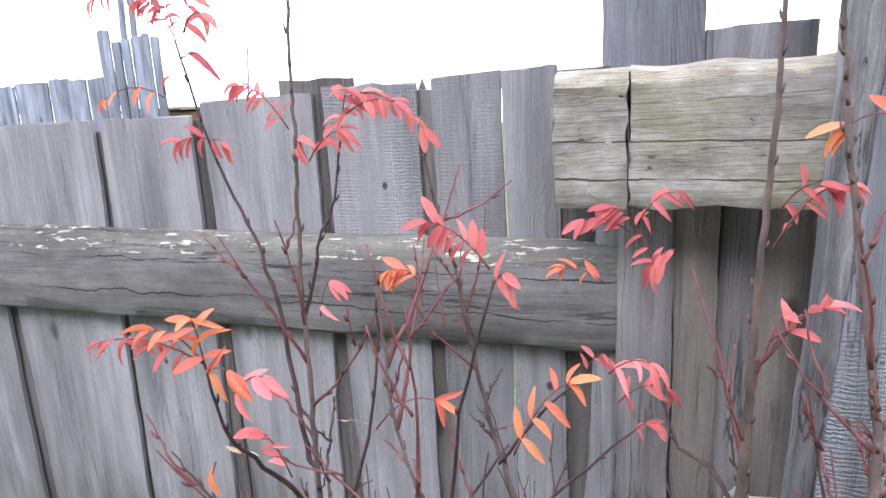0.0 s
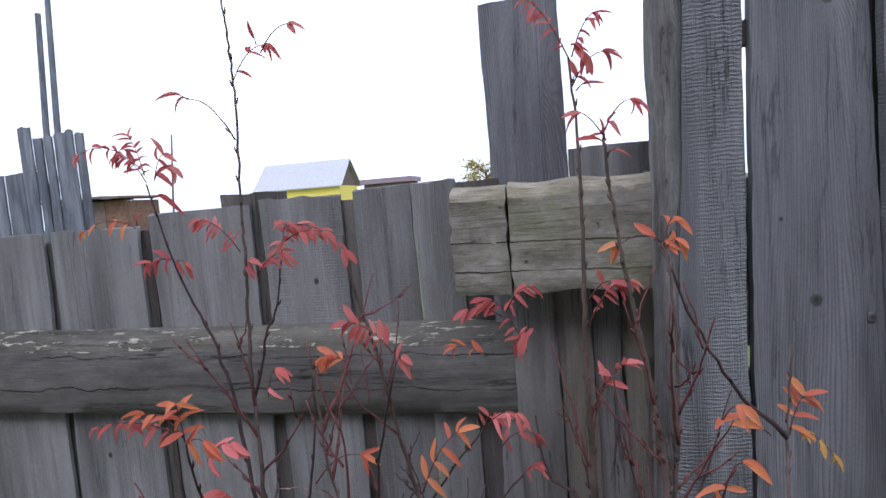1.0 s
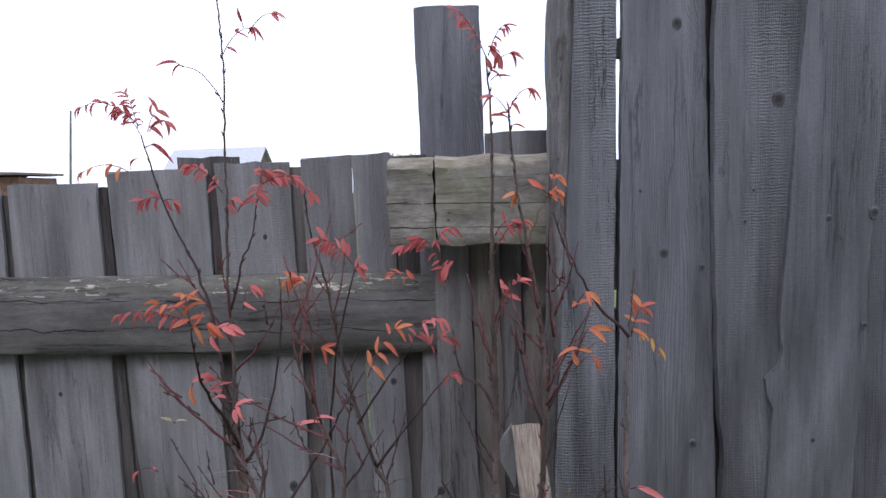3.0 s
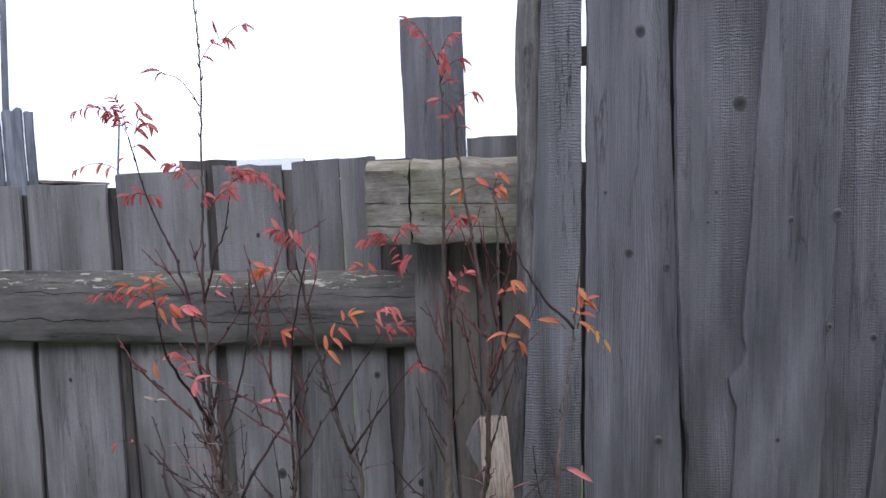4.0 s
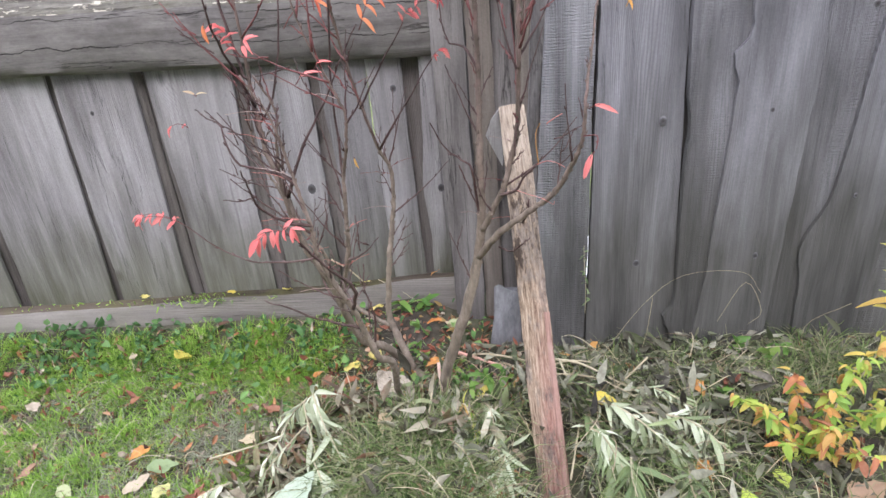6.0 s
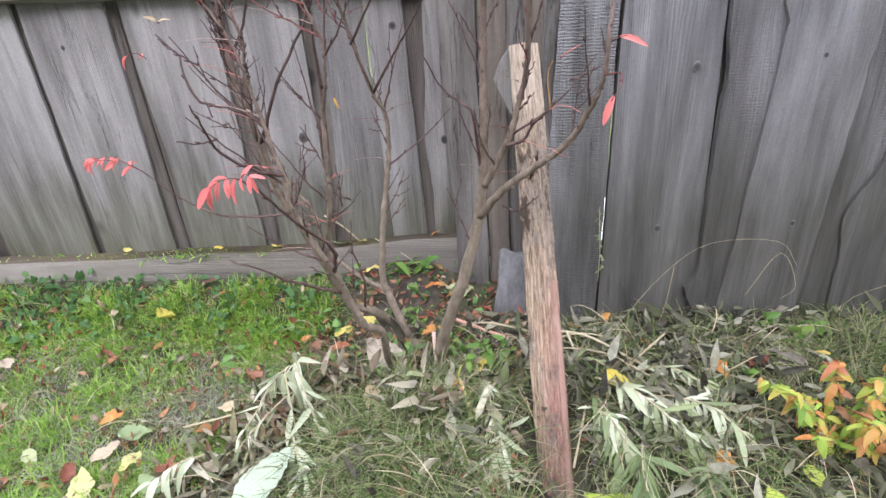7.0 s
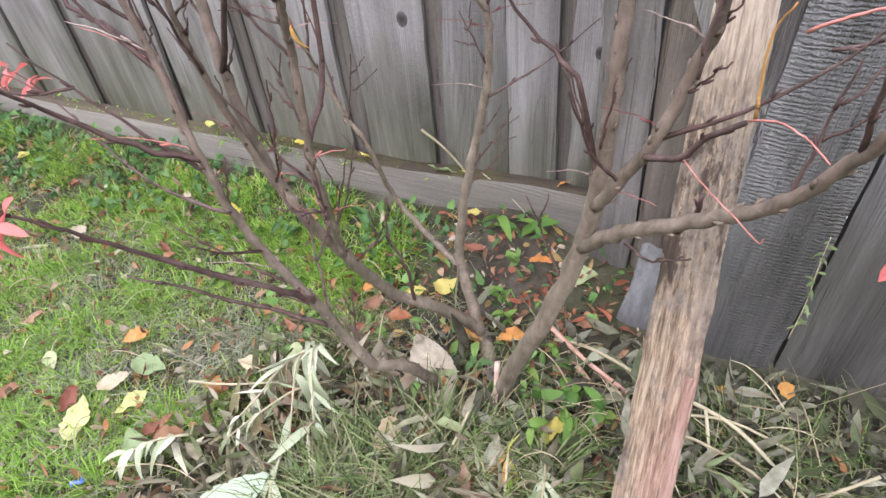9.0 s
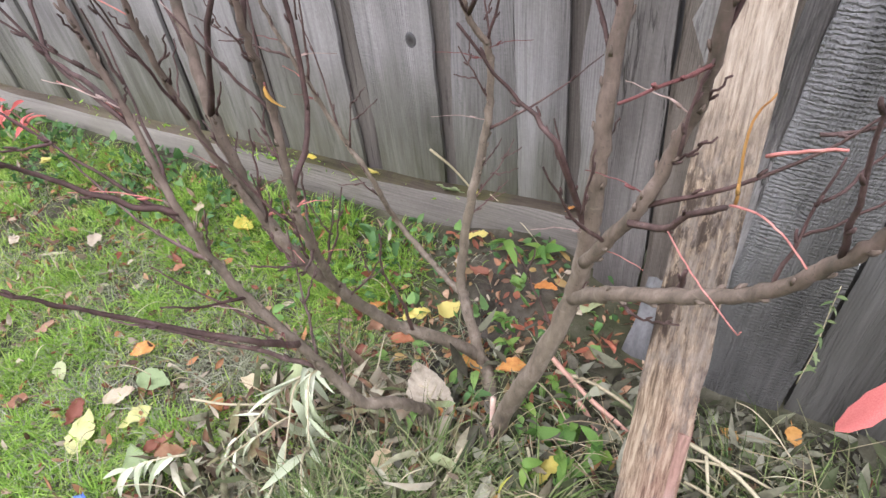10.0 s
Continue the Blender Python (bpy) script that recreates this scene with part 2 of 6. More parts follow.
RAIL = wood("weathered_log", (0.045, 0.041, 0.038), (0.125, 0.116, 0.109), (0.25, 0.234, 0.22), axis="x", knots=0.5, moss=0.06, contrast=1.15, split=0.9, stains=0.8, crumbly=0.35, long_cracks=((1.150, 0.03, 2.0), (1.127, 0.045, 5.0), (1.045, 0.06, 3.6)))
RAIL_TOP = wood("flaking_log_top", (0.045, 0.04, 0.034), (0.12, 0.112, 0.097), (0.24, 0.225, 0.195), axis="x", moss=0.2, pale=1.0, knots=0.0, split=0.8, crumbly=0.5)
PLATE = wood("hewn_beam", (0.085, 0.075, 0.062), (0.22, 0.202, 0.172), (0.40, 0.375, 0.33), axis="x", moss=0.55, knots=0.6, contrast=0.9, split=0.4, short=3.0, rings=0.3, crumbly=0.7, long_cracks=((1.334, 0.03, 5.0), (1.393, 0.02, 4.0)))
PLATE_TOP = wood("crumbling_beam_top", (0.10, 0.085, 0.06), (0.28, 0.245, 0.185), (0.45, 0.41, 0.33), axis="x", moss=0.35, pale=0.35, knots=0.0, crumbly=0.7)
SCRAP = wood("grey_board_scrap", (0.07, 0.069, 0.069), (0.17, 0.169, 0.172), (0.33, 0.33, 0.337), knots=0.0, contrast=1.5, split=0.8, crumbly=0.6)
SLIVER = wood("torn_pale_wood", (0.14, 0.13, 0.125), (0.32, 0.31, 0.30), (0.46, 0.45, 0.44), knots=0.0)
BARK_STRIP = wood("pink_inner_bark", (0.15, 0.08, 0.062), (0.33, 0.20, 0.16), (0.45, 0.32, 0.27), knots=0.0, crumbly=0.6)
SILL = wood("brown_sill_beam", (0.085, 0.077, 0.068), (0.17, 0.156, 0.139), (0.26, 0.241, 0.217), axis="x", knots=0.3, moss=0.15)
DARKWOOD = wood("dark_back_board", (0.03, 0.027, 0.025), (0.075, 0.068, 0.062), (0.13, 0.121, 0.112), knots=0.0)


def knot_wood():
    """A knot: dark heart, growth rings, grey rim."""
    k = Nodes("knot_wood")
    ln = k.n.new("ShaderNodeVectorMath")
    ln.operation = "LENGTH"
    k.put(ln.inputs[0], k.coords(shift=False))
    d = k.math("ADD", ln.outputs["Value"], k.math("MULTIPLY", k.math("SUBTRACT", k.noise(k.coords(scale=(3, 3, 3)), 1, 4), 0.5), 0.6))
    ring = k.math("ADD", k.math("MULTIPLY", k.math("SINE", k.math("MULTIPLY", d, 24.0)), 0.5), 0.5)
    c = k.ramp(d, [(0.2, (0.035, 0.032, 0.031)), (0.5, (0.062, 0.058, 0.058)), (0.7, (0.075, 0.072, 0.073)), (0.88, (0.10, 0.098, 0.102)), (1.0, (0.15, 0.147, 0.153))])
    c = k.mix(0.15, c, k.ramp(ring, [(0.0, 0.3), (1.0, 0.7)]), "OVERLAY")
    return k.finish(c, 0.85, k.bump(ring, 0.25, 0.003), 0.25)


BLUE_FUZZY = wood("fuzzy_silver_board", (0.058, 0.057, 0.062), (0.172, 0.169, 0.180), (0.33, 0.326, 0.341), saw=0.22, damp_shade=0.9, contrast=0.9, split=0.35, stains=0.65, rings=1.15)
KNOT = knot_wood()


def stake_wood():
    """A split stake: pale split face, a dark knotty patch, and pink-brown inner bark towards the foot."""
    k = Nodes("split_stake")
    grain = k.noise(k.coords(scale=(210, 210, 16), shift=False), 1, 6, 0.7, 0.5)
    cloud = k.noise(k.coords(scale=(34, 34, 11), shift=False), 1, 6, 0.68)
    fleck = k.noise(k.coords(scale=(90, 90, 45), shift=False), 1, 5, 0.7)
    sep = k.n.new("ShaderNodeSeparateXYZ")
    k.put(sep.inputs[0], k.n.new("ShaderNodeTexCoord").outputs["Object"])
    h = k.math("ADD", sep.outputs["Z"], k.math("MULTIPLY", k.math("SUBTRACT", cloud, 0.5), 0.3))
    side = k.math("ADD", sep.outputs["X"], k.math("MULTIPLY", k.math("SUBTRACT", cloud, 0.5), 0.09))
    wood_c = k.ramp(grain, [(0.38, (0.11, 0.078, 0.053)), (0.5, (0.28, 0.212, 0.147)), (0.62, (0.43, 0.345, 0.25))])
    wood_c = k.mix(k.ramp(h, [(0.88, 0.0), (0.98, 0.75)]), wood_c, k.ramp(grain, [(0.38, (0.26, 0.205, 0.155)), (0.5, (0.38, 0.315, 0.25)), (0.64, (0.47, 0.40, 0.325))]))
    bark_c = k.ramp(grain, [(0.32, (0.13, 0.06, 0.045)), (0.5, (0.30, 0.165, 0.13)), (0.66, (0.42, 0.28, 0.22))])
    low = k.math("MULTIPLY", k.ramp(h, [(0.30, 1.0), (0.72, 0.0)]), k.ramp(k.math("ADD", k.math("ADD", side, 0.5), k.math("MULTIPLY", k.math("SUBTRACT", 0.55, h), 0.05)), [(0.49, 0.15), (0.515, 1.0)]))
    c = k.mix(low, wood_c, bark_c)
    band = k.math("MULTIPLY", k.ramp(h, [(0.64, 0.0), (0.72, 1.0)]), k.ramp(h, [(0.88, 1.0), (0.97, 0.0)]))
    rot = k.math("MULTIPLY", band, k.ramp(k.math("ADD", k.math("MULTIPLY", cloud, 0.6), k.math("MULTIPLY", fleck, 0.4)), [(0.47, 0.0), (0.52, 1.0)]))
    c = k.mix(k.math("MULTIPLY", rot, 0.88), c, (0.04, 0.029, 0.023))
    grey = k.math("MULTIPLY", k.ramp(cloud, [(0.42, 0.75), (0.52, 0.0)]), k.ramp(h, [(0.84, 1.0), (0.99, 0.2)]))
    c = k.mix(grey, c, k.ramp(fleck, [(0.35, (0.07, 0.056, 0.047)), (0.65, (0.25, 0.215, 0.185))]))
    return k.finish(c, 0.85, k.bump(k.math("ADD", k.math("ADD", grain, fleck), k.math("MULTIPLY", cloud, 1.2)), 0.9, 0.006), 0.2)


STAKE = stake_wood()


def bark(name, low, high, tip, ageing=1.0):
    k = Nodes(name)
    n1 = k.noise(k.coords(scale=(60, 60, 25), shift=False), 1, 5, 0.65)
    n2 = k.noise(k.coords(scale=(9, 9, 6), shift=False), 1, 3)
    sep = k.n.new("ShaderNodeSeparateXYZ")
    k.put(sep.inputs[0], k.n.new("ShaderNodeTexCoord").outputs["Object"])
    c = k.ramp(n1, [(0.3, tuple(v * 0.5 for v in low)), (0.5, low), (0.75, high)])
    c = k.mix(k.ramp(n2, [(0.4, 0.0), (0.7, 0.5)]), c, tip)
    young = k.ramp(k.math("ADD", sep.outputs["Z"], k.math("MULTIPLY", k.math("SUBTRACT", n2, 0.5), 0.3)), [(0.50, 0.0), (0.95, 0.85 * ageing)])
    c = k.mix(young, c, k.ramp(n1, [(0.35, tuple(v * 0.28 for v in low)), (0.65, (low[0] * 0.62, low[1] * 0.48, low[2] * 0.55))]))
    ring = k.noise(k.coords(scale=(25, 25, 260), shift=False), 1, 3, 0.6)
    c = k.mix(k.ramp(ring, [(0.62, 0.0), (0.72, 0.16)]), c, high)
    spot = k.noise(k.coords(scale=(300, 300, 300), shift=False), 1, 2)
    c = k.mix(k.ramp(spot, [(0.62, 0.0), (0.7, 0.5)]), c, tuple(v * 0.35 for v in low))
    return k.finish(c, 0.75, k.bump(k.math("ADD", n1, k.math("MULTIPLY", ring, 0.15)), 0.7, 0.003), 0.3)


BARK = bark("shrub_bark", (0.19, 0.152, 0.118), (0.34, 0.285, 0.232), (0.165, 0.14, 0.098))
TWIG = bark("twig_bark", (0.10, 0.066, 0.058), (0.22, 0.165, 0.145), (0.13, 0.06, 0.053))
RED_TWIG = bark("red_leaf_stalk", (0.19, 0.07, 0.065), (0.32, 0.16, 0.145), (0.13, 0.055, 0.05), 0.55)

AMBER_TWIG = bark("amber_leaf_stalk", (0.34, 0.18, 0.05), (0.46, 0.28, 0.10), (0.36, 0.12, 0.06), 0.0)
STALK_PALE = bark("pale_leaf_stalk", (0.33, 0.25, 0.22), (0.48, 0.40, 0.36), (0.34, 0.20, 0.17), 0.0)
PINK_TWIG = bark("pink_leaf_stalk", (0.44, 0.17, 0.15), (0.55, 0.28, 0.24), (0.40, 0.13, 0.10), 0.0)


def leafy(name, colours, translucent=0.35, rough=0.55, vein=0.25, island=False, scale=60):
    """Leaf tissue in a run of colours, picked leaf by leaf, with spots; lets light through."""
    k = Nodes(name)
    r = k.n.new("ShaderNodeNewGeometry").outputs["Random Per Island"] if island else k.n.new("ShaderNodeObjectInfo").outputs["Random"]
    spots = k.noise(k.coords("Object", (scale, scale, scale)), 1, 4, 0.65)
    f = k.math("ADD", r, k.math("MULTIPLY", k.math("SUBTRACT", spots, 0.5), vein), clamp=True)
    n = len(colours)
    c = k.ramp(f, [(i / (n - 1), col) for i, col in enumerate(colours)])
    c = k.mix(0.5, c, k.ramp(spots, [(0.3, 0.32), (0.7, 0.66)]), "OVERLAY")
    k.finish(c, rough, k.bump(spots, 0.25, 0.002), 0.3)
    tr, mx = k.n.new("ShaderNodeBsdfTranslucent"), k.n.new("ShaderNodeMixShader")
    k.put(tr.inputs["Color"], c)
    mx.inputs[0].default_value = translucent
    k.l.new(k.bsdf.outputs[0], mx.inputs[1])
    k.l.new(tr.outputs[0], mx.inputs[2])
    k.l.new(mx.outputs[0], k.out.inputs["Surface"])
    return k.mat


RED_LEAF = leafy("red_leaf", [(0.42, 0.085, 0.09), (0.58, 0.16, 0.15), (0.50, 0.11, 0.10), (0.64, 0.25, 0.21)], 0.42, 0.5, 0.5)
PINK_LEAF = leafy("pink_leaf", [(0.72, 0.20, 0.19), (0.75, 0.26, 0.24), (0.66, 0.15, 0.14)])
ORANGE_LEAF = leafy("orange_leaf", [(0.62, 0.17, 0.09), (0.70, 0.26, 0.10), (0.62, 0.15, 0.10), (0.70, 0.31, 0.13)])
AMBER_LEAF = leafy("amber_leaf", [(0.66, 0.33, 0.07), (0.70, 0.42, 0.12), (0.62, 0.24, 0.08)])
DRY_BIG = leafy("big_withered_leaf", [(0.40, 0.345, 0.27), (0.46, 0.405, 0.325)], 0.12, 0.7, 0.2, scale=14)
DRY_LEAF = leafy("withered_leaf", [(0.55, 0.46, 0.36), (0.62, 0.52, 0.34), (0.45, 0.30, 0.2)])
GRASS = leafy("grass", [(0.05, 0.11, 0.02), (0.16, 0.29, 0.04), (0.29, 0.47, 0.075), (0.43, 0.58, 0.12), (0.52, 0.54, 0.26)], 0.4, 0.5, 0.05, True)
TUFT = leafy("fresh_grass", [(0.10, 0.21, 0.025), (0.24, 0.42, 0.06), (0.40, 0.56, 0.12)], 0.4, 0.5, 0.05, True)
THATCH = leafy("dry_grass", [(0.035, 0.03, 0.02), (0.11, 0.10, 0.06), (0.26, 0.26, 0.15), (0.14, 0.19, 0.06), (0.50, 0.48, 0.34)], 0.2, 0.7, 0.05, True)
LAWN_THATCH = leafy("lawn_thatch", [(0.07, 0.065, 0.04), (0.20, 0.20, 0.13), (0.36, 0.37, 0.27), (0.14, 0.19, 0.08), (0.48, 0.47, 0.37)], 0.2, 0.7, 0.05, True)
RANK = leafy("rank_grass", [(0.03, 0.055, 0.015), (0.09, 0.15, 0.035), (0.20, 0.27, 0.09), (0.34, 0.33, 0.19), (0.10, 0.09, 0.05)], 0.3, 0.6, 0.05, True)
LITTER = leafy("leaf_litter", [(0.055, 0.035, 0.025), (0.24, 0.075, 0.045), (0.13, 0.085, 0.06), (0.34, 0.25, 0.17), (0.38, 0.17, 0.07), (0.17, 0.12, 0.085), (0.50, 0.43, 0.33)], 0.1, 0.7, 0.2, True)
WILTED = leafy("wilted_weed_leaf", [(0.025, 0.022, 0.016), (0.09, 0.085, 0.06), (0.19, 0.19, 0.125), (0.07, 0.09, 0.04), (0.13, 0.115, 0.09), (0.34, 0.34, 0.25), (0.04, 0.034, 0.026)], 0.15, 0.65, 0.2, True)
IVY = leafy("creeping_weed_leaf", [(0.055, 0.13, 0.045), (0.09, 0.19, 0.065), (0.14, 0.25, 0.08)], 0.3, 0.5, 0.15, True)
WEED = leafy("weed_leaf", [(0.09, 0.20, 0.045), (0.15, 0.28, 0.06), (0.24, 0.36, 0.08)], 0.35, 0.5, 0.2)
SILVER = leafy("wilted_silver_leaf", [(0.20, 0.25, 0.12), (0.42, 0.47, 0.30), (0.62, 0.66, 0.50), (0.30, 0.36, 0.17), (0.68, 0.71, 0.57)], 0.25, 0.6, 0.15)
LIME = leafy("yellowing_leaf", [(0.20, 0.36, 0.07), (0.36, 0.50, 0.09), (0.50, 0.55, 0.12), (0.62, 0.50, 0.12), (0.62, 0.33, 0.13)], 0.4, 0.5, 0.2)
FALLEN_YELLOW = leafy("fallen_yellow_leaf", [(0.62, 0.50, 0.09), (0.70, 0.60, 0.20), (0.58, 0.52, 0.16)], 0.25)
FALLEN_ORANGE = leafy("fallen_orange_leaf", [(0.50, 0.20, 0.06), (0.56, 0.30, 0.09), (0.34, 0.12, 0.06), (0.28, 0.15, 0.08)], 0.2, 0.55, 0.6, scale=5)
FALLEN_GREEN = leafy("fallen_pale_green_leaf", [(0.36, 0.42, 0.22), (0.44, 0.47, 0.26), (0.28, 0.36, 0.18)], 0.25)
FALLEN_BROWN = leafy("fallen_brown_leaf", [(0.20, 0.07, 0.045), (0.26, 0.12, 0.07), (0.32, 0.2, 0.13)], 0.1)
FALLEN_LIME = leafy("fallen_lime_leaf", [(0.46, 0.58, 0.08), (0.54, 0.62, 0.12), (0.40, 0.52, 0.08)], 0.3, 0.5, 0.4, scale=4)
STRAW = leafy("dry_stalk", [(0.36, 0.31, 0.20), (0.50, 0.45, 0.31), (0.29, 0.25, 0.15)], 0.05, 0.6)
PINK_STALK = leafy("pink_dry_stalk", [(0.48, 0.22, 0.18), (0.55, 0.32, 0.25), (0.42, 0.17, 0.14)], 0.05, 0.6)

PALE_PINK = leafy("pale_pink_stalk", [(0.62, 0.42, 0.34), (0.66, 0.50, 0.42)], 0.05, 0.6)
BRIGHT_LITTER = leafy("fresh_leaf_litter", [(0.14, 0.06, 0.04), (0.36, 0.12, 0.07), (0.17, 0.10, 0.07), (0.46, 0.32, 0.12), (0.10, 0.06, 0.045), (0.40, 0.19, 0.10), (0.48, 0.42, 0.31)], 0.15, 0.65, 0.2, True)
FRESH = leafy("young_weed_leaf", [(0.10, 0.22, 0.06), (0.17, 0.32, 0.09), (0.26, 0.40, 0.11)], 0.3, 0.5, 0.15, True)
LIMP = leafy("limp_weed_leaf", [(0.10, 0.15, 0.06), (0.17, 0.23, 0.10), (0.25, 0.30, 0.16), (0.13, 0.18, 0.06)], 0.25, 0.6, 0.15)
FALLEN_SAGE = leafy("fallen_sage_leaf", [(0.42, 0.51, 0.38), (0.48, 0.55, 0.43)], 0.2)
PALE_SILVER = leafy("pale_silver_leaf", [(0.48, 0.53, 0.36), (0.66, 0.69, 0.53), (0.34, 0.40, 0.23), (0.72, 0.74, 0.60)], 0.25, 0.6, 0.15)
CRUMPLED = leafy("crumpled_dry_leaf", [(0.22, 0.18, 0.12), (0.36, 0.33, 0.24), (0.11, 0.075, 0.05), (0.27, 0.27, 0.17), (0.50, 0.47, 0.36), (0.22, 0.11, 0.07), (0.25, 0.30, 0.15), (0.07, 0.05, 0.035), (0.16, 0.19, 0.09)], 0.15, 0.7, 0.2, True)
FALLEN_CREAM = leafy("fallen_cream_leaf", [(0.60, 0.58, 0.24), (0.56, 0.56, 0.28)], 0.25)
STRAW_MIX = leafy("mixed_straw", [(0.22, 0.16, 0.10), (0.40, 0.33, 0.21), (0.56, 0.50, 0.35), (0.30, 0.22, 0.14), (0.46, 0.42, 0.25)], 0.05, 0.6, 0.05, True)


def soil():
    k = Nodes("garden_soil")
    a = k.noise(k.coords(scale=(14, 14, 14), shift=False), 1, 8, 0.7)
    b = k.noise(k.coords(scale=(2.2, 2.2, 2.2), shift=False), 1, 4)
    c = k.ramp(a, [(0.3, (0.022, 0.018, 0.015)), (0.5, (0.066, 0.055, 0.046)), (0.7, (0.14, 0.122, 0.104))])
    c = k.mix(k.ramp(b, [(0.4, 0.0), (0.65, 0.5)]), c, (0.09, 0.11, 0.045))
    far = k.n.new("ShaderNodeVectorMath")
    far.operation = "LENGTH"
    k.put(far.inputs[0], k.coords(shift=False))
    green = k.ramp(k.noise(k.coords(scale=(30, 30, 30), shift=False), 1, 8, 0.75), [(0.35, (0.05, 0.075, 0.025)), (0.5, (0.13, 0.17, 0.055)), (0.65, (0.26, 0.27, 0.13))])
    c = k.mix(k.ramp(k.math("MULTIPLY", far.outputs["Value"], 0.1), [(0.20, 0.0), (0.30, 0.9)]), c, green)
    return k.finish(c, 0.95, k.bump(a, 0.9, 0.02), 0.15)


SOIL = soil()


def plain(name, colour, rough=0.7, grit=30.0, amount=0.25, metal=0.0, axis=None):
    k = Nodes(name)
    n = k.noise(k.coords(scale=along(axis, grit, grit * 0.05) if axis else (grit, grit, grit)), 1, 5, 0.65)
    c = k.mix(amount, colour, k.ramp(n, [(0.3, 0.2), (0.7, 0.8)]), "OVERLAY")
    k.bsdf.inputs["Metallic"].default_value = metal
    return k.finish(c, rough, k.bump(n, 0.3, 0.01), 0.3)


# ---- building helpers ----
def from_lists(name, verts, faces, material, smooth=True, sharp=35):
    me = bpy.data.meshes.new(name)
    me.from_pydata([tuple(v) for v in verts], [], faces)
    bm = bmesh.new()
    bm.from_mesh(me)
    bmesh.ops.recalc_face_normals(bm, faces=bm.faces)
    bm.to_mesh(me)
    bm.free()
    me.materials.append(material)
    if smooth:
        me.polygons.foreach_set("use_smooth", [True] * len(me.polygons))
        if sharp:
            me.set_sharp_from_angle(angle=radians(sharp))
    me.update()
    return me


def thing(name, place, label, category, group="", kind=""):
    """An empty at the thing's base, which holds its parts."""
    ob = new(name)
    ob.empty_display_size = 0.05
    ob.matrix_basis = Matrix.Translation(place)
    ob["home"] = tuple(place)
    return tagged(ob, label, category, group, kind)


def under(ob, parent):
    """Make ob, built in world coordinates, a part of parent."""
    ob.parent = parent
    top = parent
    while top.parent:
        top = top.parent
    ob.matrix_parent_inverse = Matrix.Translation(-Vector(top["home"])) if parent is top else Matrix.Identity(4)
    return ob


def part(name, mesh, parent, label=""):
    ob = under(new(name, mesh), parent)
    return tagged(ob, label) if label else ob


def smooth_line(pts, per=5):
    """Points of a Catmull-Rom line through pts."""
    p = [Vector(v) for v in pts]
    p = [2 * p[0] - p[1]] + p + [2 * p[-1] - p[-2]]
    out = []
    for a, b, c, d in zip(p, p[1:], p[2:], p[3:]):
        for i in range(per):
            t = i / per
            out.append(0.5 * (2 * b + (c - a) * t + (2 * a - 5 * b + 4 * c - d) * t * t + (3 * b - a - 3 * c + d) * t ** 3))
    return out + [p[-2]]


def tube(pts, radii, sides=6, verts=None, faces=None, rough=0.0, rng=random, taper=1.0, nodes=0):
    """A closed tube along pts, added to verts and faces."""
    verts, faces = ([] if verts is None else verts), ([] if faces is None else faces)
    n, start = len(pts), len(verts)
    ref = Vector((0.31, 0.93, 0.17))
    for i, p in enumerate(pts):
        d = (pts[min(i + 1, n - 1)] - pts[max(i - 1, 0)]).normalized()
        u = d.cross(ref).normalized()
        v = d.cross(u)
        r = radii[1] + (radii[0] - radii[1]) * (1 - i / (n - 1)) ** taper
        if nodes and i % max(3, nodes // 2) == 0:
            r *= 1.09
        for s in range(sides):
            a = 2 * math.pi * s / sides
            q = r * (1 + rough * (rng.random() - 0.5))
            verts.append(p + u * (math.cos(a) * q) + v * (math.sin(a) * q))
    for i in range(n - 1):
        for s in range(sides):
            a, b = start + i * sides + s, start + i * sides + (s + 1) % sides
            faces.append((a, b, b + sides, a + sides))
    faces.append(tuple(range(start, start + sides))[::-1])
    faces.append(tuple(range(start + (n - 1) * sides, start + n * sides)))
    return verts, faces


def fbm(x, y, z=0.0):
    return noise.noise((x, y, z)) + 0.5 * noise.noise((2.1 * x + 7, 2.1 * y, 2.1 * z))


def board_mesh(name, bottom, top, z, y, thick, material, wave=0.006, top_cut=0.006, seed=0.0, wane=0.004, tilt=0.0, notch=(), cup=0.003, rough=0.0018):
    """An upright board, from its left and right edges at the bottom and at the top, with wavy edges, a worn face and a ragged top.
    notch: (height, depth, half length) of hollows in the left edge. tilt: slope of the top."""
    nx, nz = 7, max(8, int((z[1] - z[0]) / 0.035))
    verts, faces = [], []
    for j in range(nz + 1):
        f = j / nz
        h = z[0] + (z[1] - z[0]) * f
        le = bottom[0] + (top[0] - bottom[0]) * f + wave * fbm(seed, h * 2.2) + 0.0025 * fbm(seed + 5, h * 14)
        re = bottom[1] + (top[1] - bottom[1]) * f + wave * fbm(seed + 9, h * 2.2) + 0.0025 * fbm(seed + 15, h * 14)
        for nh, nd, nl in notch:
            le += nd * math.exp(-((h - nh) / nl) ** 2)
        for i in range(nx + 1):
            g = i / nx
            x = le + (re - le) * g
            edge = min(g, 1 - g)
            back = wane if edge < 0.01 else 0.0
            rag = (top_cut * fbm(seed + 21, x * 22) + tilt * (g - 0.5)) if j == nz else 0.0
            verts.append((x, y + back + cup * math.cos(g * 6.28) * 0.5 + rough * fbm(x * 18, h * 1.5, seed) + (rough * 0.8 * fbm(x * 60, h * 22, seed) if rough > 0.003 else 0.0), h + rag))
        for x in (re, le):
            verts.append((x, y + thick, h))
    k = nx + 3
    for j in range(nz):
        a = j * k
        for i in range(k):
            b = (i + 1) % k
